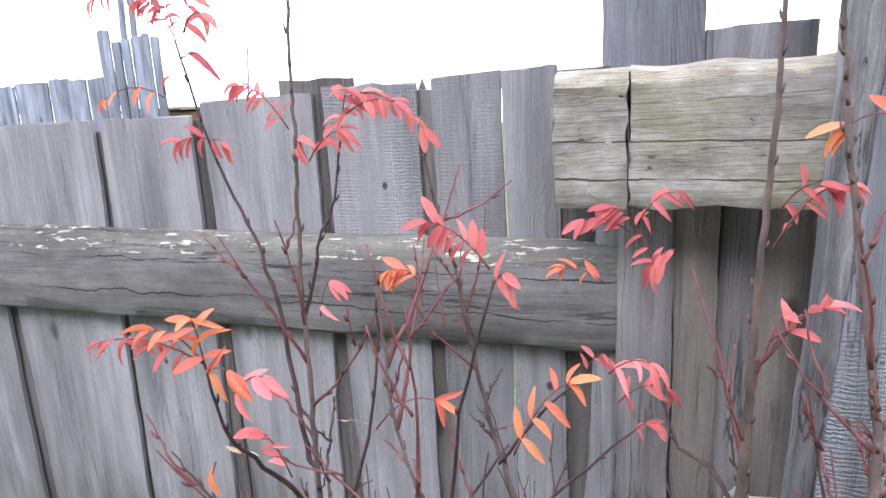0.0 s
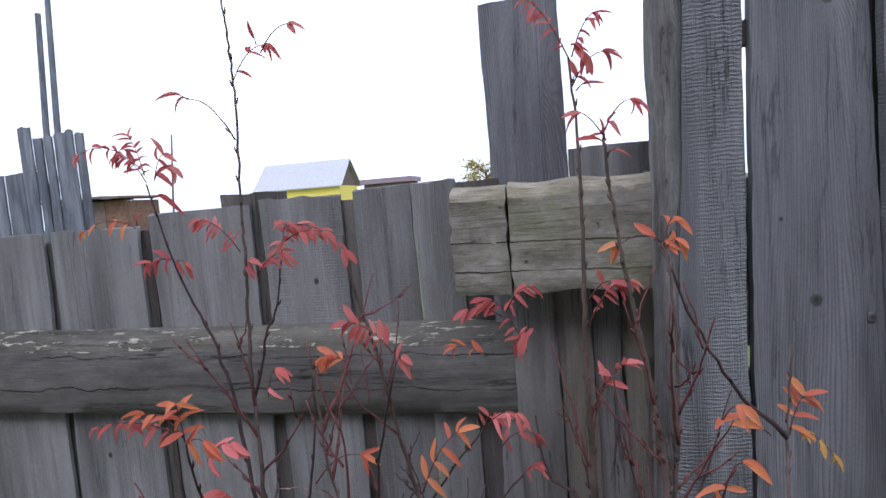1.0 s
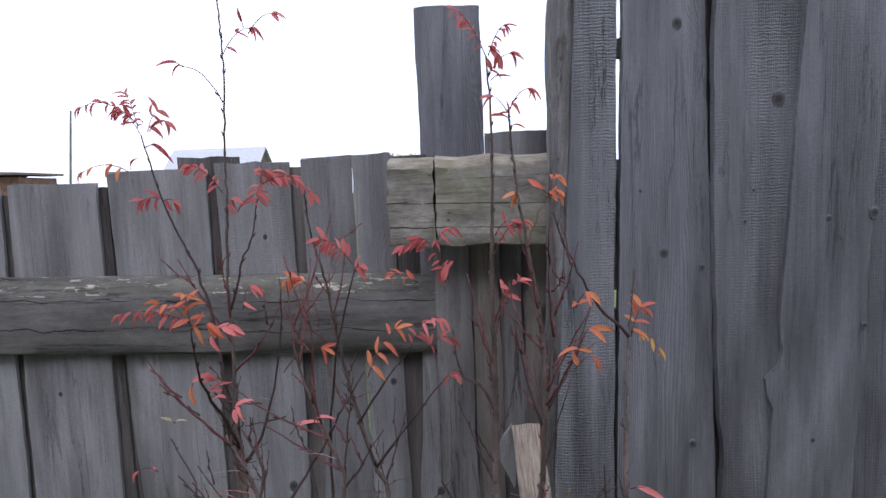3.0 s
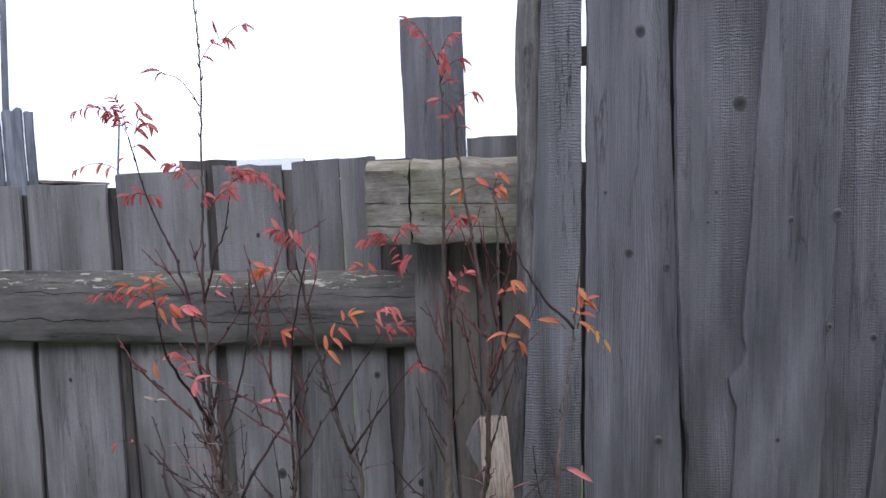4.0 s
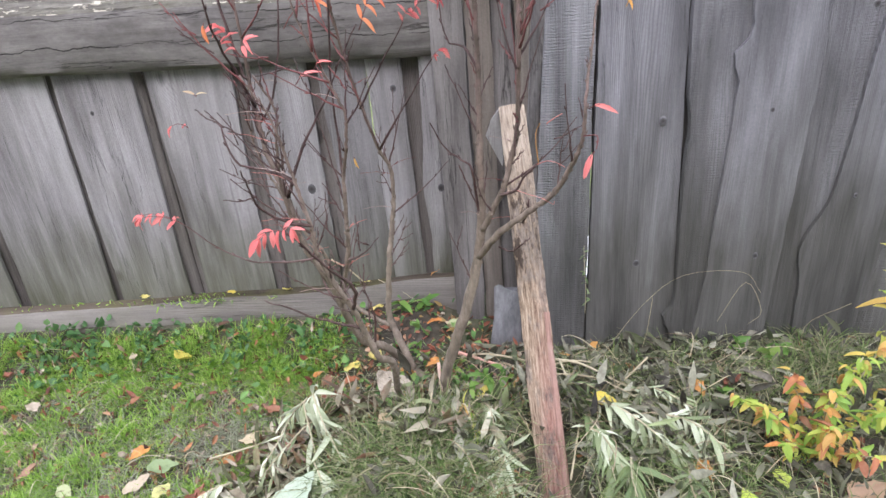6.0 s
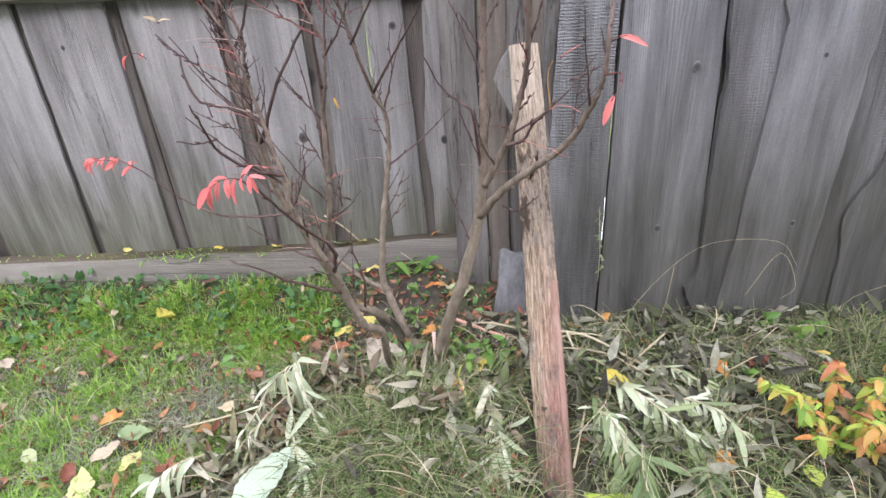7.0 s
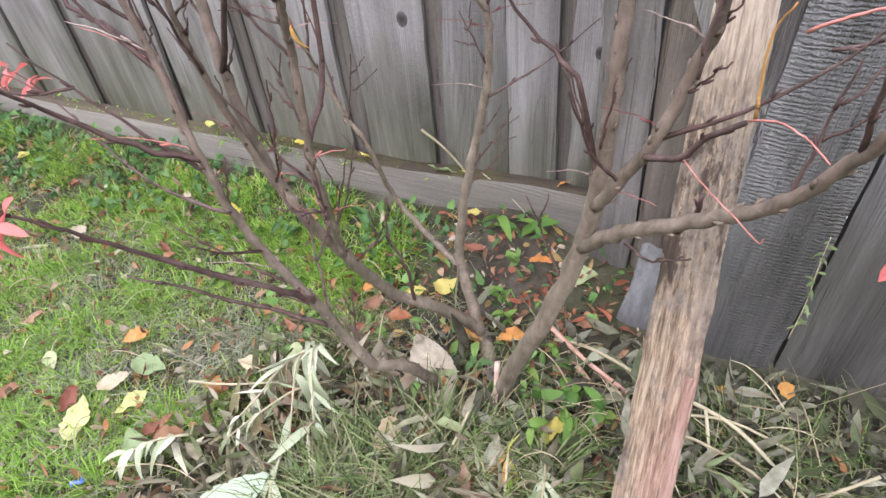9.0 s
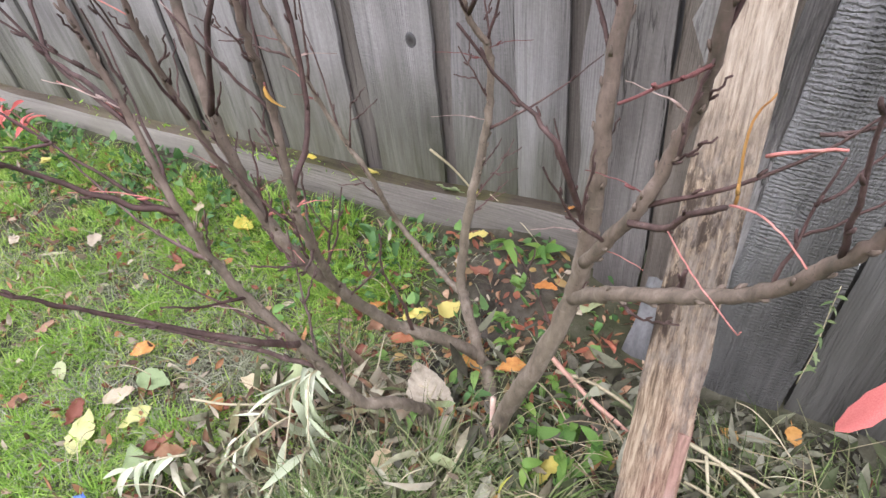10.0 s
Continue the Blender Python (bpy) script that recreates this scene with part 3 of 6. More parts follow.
            faces.append((a + i, a + b, a + k + b, a + k + i))
    faces.append(tuple(range(k))[::-1])
    faces.append(tuple(range(nz * k, nz * k + k)))
    return from_lists(name, verts, faces, material)


def beam_mesh(name, x, section, material, wob=0.006, seed=0.0, nx=60, end_taper=0.0, along_fn=None):
    """A timber lying along x; section is its outline (y, z), counted round."""
    verts, faces, k = [], [], len(section)
    for j in range(nx + 1):
        f = j / nx
        h = x[0] + (x[1] - x[0]) * f
        dy, dz = along_fn(h) if along_fn else (0.0, 0.0)
        cy, cz = sum(p[0] for p in section) / k, sum(p[1] for p in section) / k
        s = 1 - end_taper * max(0.0, f - 0.96) / 0.04
        for i, (a, b) in enumerate(section):
            w = wob * fbm(h * 3.0, i * 0.9 + seed) + 0.25 * wob * fbm(h * 19, i * 2.3 + seed)
            verts.append((h + (0.006 * fbm(i * 3.1, seed) if j in (0, nx) else 0), cy + (a - cy) * s + dy + w, cz + (b - cz) * s + dz + 0.8 * w))
    for j in range(nx):
        for i in range(k):
            a, b = j * k + i, j * k + (i + 1) % k
            faces.append((a, b, b + k, a + k))
    faces.append(tuple(range(k)))
    faces.append(tuple(range(nx * k, nx * k + k)))
    return from_lists(name, verts, faces, material, sharp=40)


# ---- ground: one sheet, a little higher under the shrub and by the tall fence ----
def sstep(a, b, v):
    t = min(1.0, max(0.0, (v - a) / (b - a)))
    return t * t * (3 - 2 * t)


def ground_z(x, y):
    if abs(x) > 6 or y > 3 or y < -3:
        return 0.0
    rise = 0.075 * sstep(0.0, 0.5, x) * sstep(-0.6, 0.6, y)
    heap = 0.075 * math.exp(-(((x - 0.42) / 0.33) ** 2 + ((y - 0.74) / 0.30) ** 2)) + 0.035 * math.exp(-(((x - 1.05) / 0.4) ** 2 + ((y - 0.85) / 0.25) ** 2))
    heap -= 0.11 * math.exp(-(((x - 0.75) / 0.10) ** 2 + ((y - 0.64) / 0.13) ** 2))
    edge = 0.11 * sstep(1.2, 1.46, y) * (1 - sstep(0.3, 0.6, x))
    return -0.012 + rise + heap + edge + 0.008 * fbm(x * 4, y * 4) + 0.004 * fbm(x * 17, y * 17)


def make_ground():
    xs = [-600, -200, -60, -20, -8] + [-6 + 0.5 * i for i in range(7)] + [-2.5 + 0.04 * i for i in range(126)] + [2.75, 3.5, 4.5, 6, 20, 60, 200, 600]
    ys = [-600, -200, -60, -15, -5, -3] + [-2.5 + 0.25 * i for i in range(7)] + [-0.9 + 0.04 * i for i in range(65)] + [2.0, 3.0, 6, 15, 40, 100, 300, 900]
    verts = [(x, y, ground_z(x, y)) for y in ys for x in xs]
    n = len(xs)
    faces = [(j * n + i, j * n + i + 1, (j + 1) * n + i + 1, (j + 1) * n + i) for j in range(len(ys) - 1) for i in range(n - 1)]
    tagged(new("ground", from_lists("ground", verts, faces, SOIL, sharp=0)), "dark garden soil under grass, litter and cut weeds", "ground", kind="structure")


make_ground()

# ---- the low fence of wide grey planks ----
low_fence = thing("plank_fence", (-0.7, 1.5, 0.05), "low fence of wide weathered grey planks with a log rail", "fence")


def low_plank(bottom, top, z1, material=GREY, y=1.5, thick=0.017, z0=0.16, **kw):
    part("plank", board_mesh("plank", bottom, top, (z0, z1), y, thick, material, seed=10 * bottom[0] + z1, **kw), low_fence)


for b0, b1, t0, t1, z1, m, tl in [
    (-2.55, -2.30, -2.57, -2.31, 1.45, GREY, 0), (-2.27, -2.02, -2.28, -2.03, 1.44, GREY_SAWN, 0), (-1.99, -1.72, -1.99, -1.73, 1.45, GREY, 0),
    (-1.69, -1.42, -1.70, -1.43, 1.45, GREY_SAWN, 0), (-1.395, -1.135, -1.40, -1.135, 1.455, GREY, 0),
    (-1.085, -0.757, -1.10, -0.742, 1.469, GREY, -0.004), (-0.732, -0.468, -0.718, -0.463, 1.468, GREY, -0.006),
    (-0.402, -0.157, -0.425, -0.146, 1.497, GREY, 0.006), (-0.094, 0.098, -0.124, 0.088, 1.506, GREY_SAWN, -0.008),
]:
    low_plank((b0, b1), (t0, t1), z1, m, tilt=tl, wave=0.008)
low_plank((0.128, 0.289), (0.122, 0.262), 1.513, GREY_SAWN, tilt=0.006, wave=0.004, notch=((0.63, 0.014, 0.16),))
low_plank((0.2905, 0.402), (0.2635, 0.372), 1.517, GREY, tilt=0.004, wave=0.003)
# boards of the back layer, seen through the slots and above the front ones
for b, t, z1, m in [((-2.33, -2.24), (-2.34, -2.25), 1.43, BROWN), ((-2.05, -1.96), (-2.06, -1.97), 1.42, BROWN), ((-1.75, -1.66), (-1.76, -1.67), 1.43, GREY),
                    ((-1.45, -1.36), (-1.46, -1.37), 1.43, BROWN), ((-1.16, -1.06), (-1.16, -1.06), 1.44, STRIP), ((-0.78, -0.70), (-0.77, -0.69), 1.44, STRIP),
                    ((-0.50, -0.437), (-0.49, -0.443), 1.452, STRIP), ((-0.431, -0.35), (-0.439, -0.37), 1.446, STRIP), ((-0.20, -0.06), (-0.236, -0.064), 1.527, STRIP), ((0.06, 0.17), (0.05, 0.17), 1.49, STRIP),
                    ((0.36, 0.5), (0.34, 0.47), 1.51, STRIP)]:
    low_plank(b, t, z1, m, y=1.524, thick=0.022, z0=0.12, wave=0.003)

# log rail: a half-round log with a flaking top
RAIL_SECTION = [(1.497, 0.985), (1.474, 0.98), (1.453, 0.994), (1.441, 1.03), (1.436, 1.075), (1.437, 1.12), (1.444, 1.155), (1.457, 1.182), (1.476, 1.196), (1.497, 1.202)]


def rail_bend(x):
    return 0.0, 0.003 * math.sin(x * 2.1) - 0.007 - 0.027 * (x + 0.12)


rail = part("rail", beam_mesh("rail", (-2.6, 0.49), RAIL_SECTION, RAIL, 0.006, 3.3, 110, 0.05, rail_bend), low_fence, "half-round weathered log rail with long cracks")
rail.data.materials.append(RAIL_TOP)
for p in rail.data.polygons:
    if p.normal.z > 0.38:
        p.material_index = 1

# sill beam along the foot of the planks
sill = part("sill_beam", beam_mesh("sill_beam", (-2.6, 0.515), [(1.5, 0.0), (1.454, 0.0), (1.45, 0.10), (1.452, 0.176), (1.459, 0.190), (1.5, 0.194)], SILL, 0.005, 8.1, 80,
     along_fn=lambda x: (0.0, 0.035 * sstep(0.0, 0.5, x) - 0.022 * sstep(-0.2, -0.9, x))), low_fence, "brown squared beam at the foot")

SILL_TOP = wood("dirty_sill_top", (0.03, 0.024, 0.018), (0.075, 0.06, 0.045), (0.14, 0.115, 0.09), axis="x", knots=0.0, moss=0.5)
sill.data.materials.append(SILL_TOP)
for p in sill.data.polygons:
    if p.normal.z > 0.6:
        p.material_index = 1

# hewn beam pieces nailed across the corner
PLATE_A = [(1.362, 1.275), (1.325, 1.273), (1.305, 1.276), (1.298, 1.292), (1.295, 1.315), (1.297, 1.335), (1.293, 1.352), (1.294, 1.375), (1.298, 1.392), (1.294, 1.410), (1.293, 1.430), (1.297, 1.450), (1.300, 1.468), (1.308, 1.482), (1.325, 1.490), (1.345, 1.487), (1.362, 1.495)]
corner = thing("corner_beam", (0.6, 1.33, 1.27), "thick hewn beam offcut with lichen nailed across the fence corner", "beam")
for x, seed, n, fn in (((0.385, 0.4975), 1.7, 12, None), ((0.5015, 0.80), 5.2, 30, lambda x: (0.0, 0.005 * math.sin(x * 31) - 0.008 * math.exp(-((x - 0.68) / 0.05) ** 2)))):
    ob = part("beam_piece", beam_mesh("beam_piece", x, PLATE_A, PLATE, 0.009, seed, 2 * n, along_fn=fn), corner)
    ob.data.materials.append(PLATE_TOP)
    for p in ob.data.polygons:
        if p.normal.z > 0.35:
            p.material_index = 1

# ---- boards of the corner, under and behind the beam ----
corner_boards = thing("corner_boards", (0.62, 1.46, 0.02), "narrow rough brown and grey boards filling the fence corner", "boards")


def corner_board(b, t, z, y, m, thick=0.03, **kw):
    part("board", board_mesh("board", b, t, z, y, thick, m, seed=7 * b[0] + y, **kw), corner_boards)


corner_board((0.430, 0.505), (0.440, 0.500), (0.16, 1.30), 1.488, GREY, 0.022, wave=0.008, notch=((0.56, -0.012, 0.10),))
corner_board((0.502, 0.60), (0.482, 0.58), (0.02, 1.30), 1.425, CORNER_GREY, wave=0.008)
corner_board((0.604, 0.665), (0.583, 0.661), (0.02, 1.36), 1.44, BROWN)
corner_board((0.668, 0.735), (0.663, 0.726), (0.02, 1.36), 1.45, CORNER_GREY, wave=0.008)
corner_board((0.736, 0.83), (0.728, 0.82), (0.02, 1.4), 1.47, BROWN)
corner_board((0.80, 0.94), (0.80, 0.94), (0.02, 1.5), 1.505, CORNER_GREY)
corner_board((0.452, 0.632), (0.454, 0.634), (0.1, 1.92), 1.55, BLUE, 0.03, tilt=-0.004, wave=0.008)
corner_board((0.64, 0.82), (0.64, 0.82), (0.1, 1.567), 1.552, GREY, 0.03, top_cut=0.01)

# ---- the tall fence ----
tall_fence = thing("tall_plank_fence", (1.6, 1.25, 0.05), "tall fence of wide silver-grey planks standing forward of the low one", "fence")


def tall_plank(bottom, top, material, y=1.25, z=(0.02, 2.35), **kw):
    return part("plank", board_mesh("plank", bottom, top, z, y, 0.03, material, seed=13 * bottom[0], **kw), tall_fence)


# rough corner board with a waney left edge
tall_plank((0.735, 0.909), (0.865, 0.938), CORNER_SAWN, 1.245, (0.02, 2.3), wave=0.003)
part("waney_edge", board_mesh("waney_edge", (0.718, 0.76), (0.802, 0.885), (0.02, 2.3), 1.256, 0.05, WANEY, seed=4.4, wave=0.014, cup=0.01, rough=0.011), tall_fence, "dark barky edge of the corner board")
tall_plank((0.9165, 1.187), (0.957, 1.121), BLUE, 1.254, wave=0.002)
tall_plank((1.190, 1.28), (1.124, 1.43), BLUE_SAWN, 1.230, wave=0.005, notch=((0.15, -0.036, 0.035), (0.06, -0.015, 0.03), (0.75, 0.008, 0.06), (1.9, 0.01, 0.2)))
tall_plank((1.233, 1.448), (1.378, 1.549), BLUE_FUZZY, 1.212, wave=0.004, notch=((0.925, -0.03, 0.03), (1.0, 0.012, 0.04), (0.3, 0.008, 0.15)))
tall_plank((1.456, 1.62), (1.557, 1.82), BLUE_SAWN, 1.238, wave=0.004)
# dark strips added behind two plank joints, in place of the shadow in the gaps
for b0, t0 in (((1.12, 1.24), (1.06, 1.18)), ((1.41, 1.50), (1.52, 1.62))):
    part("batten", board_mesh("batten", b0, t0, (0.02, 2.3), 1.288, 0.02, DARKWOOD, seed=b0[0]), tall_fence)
tall_plank((1.543, 1.715), (1.741, 1.97), BLUE, 1.218, wave=0.004, notch=((0.38, -0.052, 0.10), (0.2, -0.02, 0.12)))
tall_plank((1.70, 2.0), (1.63, 1.99), BLUE_SAWN, 1.24, wave=0.006)
for i in range(6):
    x = 1.99 + 0.25 * i
    tall_plank((x, x + 0.255), (x - 0.01, x + 0.25), (BLUE_SAWN, BLUE)[i % 2], 1.23 + 0.018 * (i % 2), wave=0.01)
# white sheet added behind the fence so that the slit looks bright
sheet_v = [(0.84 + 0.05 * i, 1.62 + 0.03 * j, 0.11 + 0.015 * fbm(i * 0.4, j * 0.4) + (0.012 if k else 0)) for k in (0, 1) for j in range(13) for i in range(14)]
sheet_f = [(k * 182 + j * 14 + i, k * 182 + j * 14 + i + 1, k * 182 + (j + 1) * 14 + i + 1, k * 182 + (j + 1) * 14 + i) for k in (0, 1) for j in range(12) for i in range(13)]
sheet = new("plastic_sheet", from_lists("plastic_sheet", sheet_v, sheet_f, plain("slit_sheet_white", (0.80, 0.80, 0.79), 0.4, 12.0, 0.1)))
tagged(sheet, "white sheet added behind the fence to brighten its slit", "plastic sheet")
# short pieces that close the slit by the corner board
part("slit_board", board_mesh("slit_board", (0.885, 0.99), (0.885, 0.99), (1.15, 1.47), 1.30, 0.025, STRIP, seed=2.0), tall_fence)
# added piece that hides the bright ground, so the slit stays dark here
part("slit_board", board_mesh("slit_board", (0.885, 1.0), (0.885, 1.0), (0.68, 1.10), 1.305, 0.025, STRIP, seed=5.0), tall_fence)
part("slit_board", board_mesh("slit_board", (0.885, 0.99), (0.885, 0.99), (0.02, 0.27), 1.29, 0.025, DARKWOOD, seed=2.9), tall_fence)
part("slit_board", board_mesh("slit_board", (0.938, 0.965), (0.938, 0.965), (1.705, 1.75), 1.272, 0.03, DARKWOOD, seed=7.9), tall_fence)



def knot(x, z, y, r, parent, tall=1.35):
    """A knot set in a board's face, its middle a little proud."""
    verts, faces, n = [(0, -0.03, 0)], [], 14
    for q, d in ((0.35, -0.06), (0.7, -0.03), (1.0, 0.2)):
        verts += [(q * math.cos(6.2832 * i / n), d, q * tall * math.sin(6.2832 * i / n)) for i in range(n)]
    faces += [(0, 1 + i, 1 + (i + 1) % n) for i in range(n)]
    for j in range(2):
        faces += [(1 + n * j + i, 1 + n * j + (i + 1) % n, 1 + n * (j + 1) + (i + 1) % n, 1 + n * (j + 1) + i) for i in range(n)]
    ob = part("knot", from_lists("knot", verts, faces, KNOT, sharp=0), parent)
    ob.matrix_basis = Matrix.Translation((x, y + 0.10 * r, z)) @ Matrix.Scale(0.8 * r, 4)


for x, z, y, r in ((1.289, 1.588, 1.225, 0.024), (1.04, 1.242, 1.25, 0.016), (1.502, 1.324, 1.209, 0.014), (1.069, 1.77, 1.25, 0.017), (1.11, 0.769, 1.25, 0.013), (1.603, 1.028, 1.234, 0.011), (1.13, 1.206, 1.25, 0.009),
                   (1.490, 1.062, 1.211, 0.008), (1.061, 0.342, 1.25, 0.013), (1.399, 1.313, 1.208, 0.010), (0.985, 1.391, 1.25, 0.005), (1.218, 1.313, 1.226, 0.005), (1.237, 1.384, 1.226, 0.005),
                   (1.376, 0.789, 1.209, 0.008), (1.638, 0.534, 1.214, 0.007), (1.388, 0.367, 1.209, 0.011)):
    knot(x, z, y, r, tall_fence)
for x, z, y, r in ((0.011, 1.298, 1.498, 0.011), (0.354, 0.868, 1.498, 0.014), (0.045, 0.56, 1.498, 0.022), (-0.62, 0.86, 1.498, 0.010), (0.478, 0.54, 1.486, 0.017)):
    knot(x, z, y, r, low_fence)

# ---- split stake leaning in the corner, and scraps of board ----
def slanted(name, foot, head, width, thick, material, seed, nz=26, top_cut=0.004, wave=0.004, face=(0, -1, 0), rough=0.0018):
    """A lath from foot to head: local z runs along it, its face towards face."""
    f, h = Vector(foot), Vector(head)
    zaxis = (h - f).normalized()
    xaxis = zaxis.cross(Vector(face)).normalized() * -1
    if xaxis.x < 0:
        xaxis = -xaxis
    yaxis = zaxis.cross(xaxis)
    m = Matrix((xaxis, yaxis, zaxis)).transposed().to_4x4()
    m.translation = f
    me = board_mesh(name, (-width / 2, width / 2), (-width * 0.46, width * 0.46), (0, (h - f).length), -thick / 2, thick, material, seed=seed, wave=wave, top_cut=top_cut, rough=rough)
    return me, m


stake = thing("wooden_stake", (0.747, 0.64, 0.0), "pale split wooden stake leaning against the fence corner", "stake")
FOOT, HEAD = Vector((0.7506, 0.607, -0.10)), Vector((0.698, 1.219, 0.842))
me, m = slanted("split_wood", FOOT, HEAD, 0.074, 0.034, STAKE, 3.1, wave=0.005, rough=0.0045)
ob = part("split_wood", me, stake)
ob.matrix_basis = m
side = Vector((0.026, -0.003, 0.0))
me, m = slanted("bark_strip", FOOT + side, FOOT.lerp(HEAD, 0.52) + side * 1.05, 0.016, 0.034, BARK_STRIP, 8.3, top_cut=0.06, wave=0.008)
ob = part("bark_strip", me, stake, "pinkish inner bark along one edge")
ob.matrix_basis = m
outline = [(0.629, 0.765), (0.644, 0.806), (0.668, 0.838), (0.681, 0.765), (0.671, 0.677), (0.653, 0.715)]
sv = [(x, 1.232 + 0.004 * fbm(x * 40, z * 40) + d, z) for d in (0.0, 0.014) for x, z in outline]
n = len(outline)
sliver = new("wood_sliver", from_lists("wood_sliver", sv, [tuple(range(n)), tuple(range(n, 2 * n))] + [(i, (i + 1) % n, n + (i + 1) % n, n + i) for i in range(n)], SLIVER, smooth=False))
tagged(sliver, "pale torn wood sliver wedged behind the stake", "wood sliver")
me, m = slanted("board_scrap", (0.652, 1.265, -0.02), (0.668, 1.30, 0.25), 0.105, 0.022, SCRAP, 5.5, top_cut=0.035, wave=0.016, rough=0.006)
ob = new("board_scrap", me)
ob.matrix_basis = m
tagged(ob, "short grey board scrap standing behind the stake", "board")

# an unseen plain board wall, added behind the view to keep off the low sky
blocker_wall = thing("low_sky_blocker", (0.0, -4.5, 0.0), "unseen plain grey board wall added to block the low sky", "wall", kind="structure")
for i in range(26):
    x = -6.5 + 0.5 * i
    part("board", board_mesh("board", (x, x + 0.495), (x, x + 0.495), (0.0, 5.2), -4.5 + 0.012 * (i % 2), 0.03, GREY, seed=i * 1.7), blocker_wall)


# ---- the shrub: a clump of stems with a few red compound leaves ----
shrub = thing("shrub", (0.45, 0.98, 0.05), "leggy shrub with bare brown stems and a few red autumn leaves", "shrub")
SH = random.Random(7)


def limb(name, pts, r0, r1, material, per=5, sides=7, wig=0.0025, rng=SH):
    line = smooth_line(pts, per)
    for i in range(1, len(line) - 1):
        line[i] += Vector((rng.uniform(-1, 1), rng.uniform(-1, 1), rng.uniform(-1, 1))) * wig
    v, f = tube(line, (r0, r1), sides, rough=0.14, rng=rng, taper=1.35, nodes=per if r0 > 0.0045 else 0)
    # buds and leaf scars along the limb
    total = len(line)
    for i in range(2, total - 1, 2 if r0 > 0.0016 else total):
        if rng.random() < 0.75:
            r = r1 + (r0 - r1) * (1 - i / total) ** 1.35
            d = (line[i + 1] - line[i - 1]).normalized()
            side = d.cross(Vector((rng.uniform(-1, 1), rng.uniform(-1, 1), rng.uniform(-1, 1)))).normalized()
            a = line[i] + side * r * 0.6
            tube([a - d * 0.003, a + side * (0.0018 + 0.3 * r) + d * 0.002, a + side * (0.0024 + 0.3 * r) + d * 0.006], (min(0.0036, max(0.0018, r * 0.6)), 0.0009), 5, v, f)
    return part(name, from_lists(name, v, f, material, sharp=0), shrub), line


STEMS = {}


def stem(key, pts, r0, r1, wig=0.002):
    STEMS[key] = limb("stem", pts, r0 * (1.22 if r0 > 0.007 else 1.05), r1, BARK, 9, 9, wig * 0.7)[1]


def twig(pts, r0=0.003, r1=0.0012, material=None, wig=0.002):
    return limb("twig", pts, 1.15 * r0, 1.1 * r1, material or TWIG, 4, 5, wig)[1]


BASE = (0.45, 0.98, 0.03)
stem("a", [BASE, (0.42, 1.05, 0.085), (0.367, 1.11, 0.105), (0.311, 1.03, 0.235), (0.26, 0.99, 0.288), (0.244, 0.92, 0.426), (0.231, 0.86, 0.556), (0.19, 0.862, 0.638), (0.174, 0.862, 0.743), (0.134, 0.90, 0.856), (0.126, 0.915, 0.935)], 0.0117, 0.0058)
stem("a_top", [(0.126, 0.914, 0.92), (0.122, 0.92, 0.957), (0.119, 0.93, 1.122), (0.115, 0.94, 1.261), (0.124, 0.94, 1.387), (0.127, 0.94, 1.478), (0.136, 0.94, 1.643), (0.135, 0.94, 1.729), (0.132, 0.94, 1.80)], 0.0038, 0.0013)
stem("a_side", [(0.228, 0.865, 0.54), (0.188, 0.84, 0.684), (0.182, 0.82, 0.798), (0.195, 0.80, 0.888), (0.206, 0.80, 0.955), (0.174, 0.80, 1.024)], 0.0053, 0.0018)
stem("b", [(0.375, 1.105, 0.10), (0.33, 1.14, 0.211), (0.312, 1.16, 0.259), (0.323, 1.18, 0.387), (0.342, 1.21, 0.514), (0.357, 1.22, 0.602), (0.358, 1.22, 0.70), (0.338, 1.20, 0.755), (0.297, 1.17, 0.936), (0.277, 1.13, 1.101), (0.264, 1.10, 1.226), (0.241, 1.08, 1.345), (0.245, 1.04, 1.43)], 0.0092, 0.0016)
stem("c", [(0.322, 1.15, 0.225), (0.238, 1.18, 0.261), (0.161, 1.19, 0.336), (0.158, 1.14, 0.474), (0.11, 1.14, 0.555), (0.067, 1.12, 0.691), (0.038, 1.12, 0.761), (0.029, 1.11, 0.863), (0.055, 1.10, 0.982)], 0.0064, 0.002)
stem("d", [(0.44, 0.97, 0.05), (0.356, 0.95, 0.12), (0.364, 0.85, 0.30), (0.342, 0.80, 0.358), (0.325, 0.78, 0.429), (0.307, 0.76, 0.516), (0.276, 0.74, 0.603), (0.259, 0.73, 0.677), (0.257, 0.722, 0.746), (0.238, 0.73, 0.837), (0.226, 0.73, 0.911), (0.208, 0.74, 0.963), (0.164, 0.76, 1.031)], 0.0090, 0.0018)
stem("k", [(0.242, 0.91, 0.44), (0.30, 0.83, 0.63), (0.308, 0.82, 0.701), (0.317, 0.82, 0.80), (0.336, 0.80, 0.871), (0.346, 0.79, 0.939), (0.325, 0.80, 0.99), (0.27, 0.83, 1.12), (0.257, 0.834, 1.268)], 0.0060, 0.0014)
stem("e", [(0.46, 0.98, 0.03), (0.483, 0.96, 0.184), (0.553, 0.93, 0.403), (0.59, 0.94, 0.543), (0.604, 0.93, 0.655), (0.606, 0.93, 0.73), (0.608, 0.93, 0.824), (0.613, 0.95, 0.962), (0.613, 0.94, 1.108), (0.611, 0.93, 1.202), (0.615, 0.92, 1.371), (0.618, 0.92, 1.512), (0.614, 0.95, 1.65)], 0.0133, 0.0016)
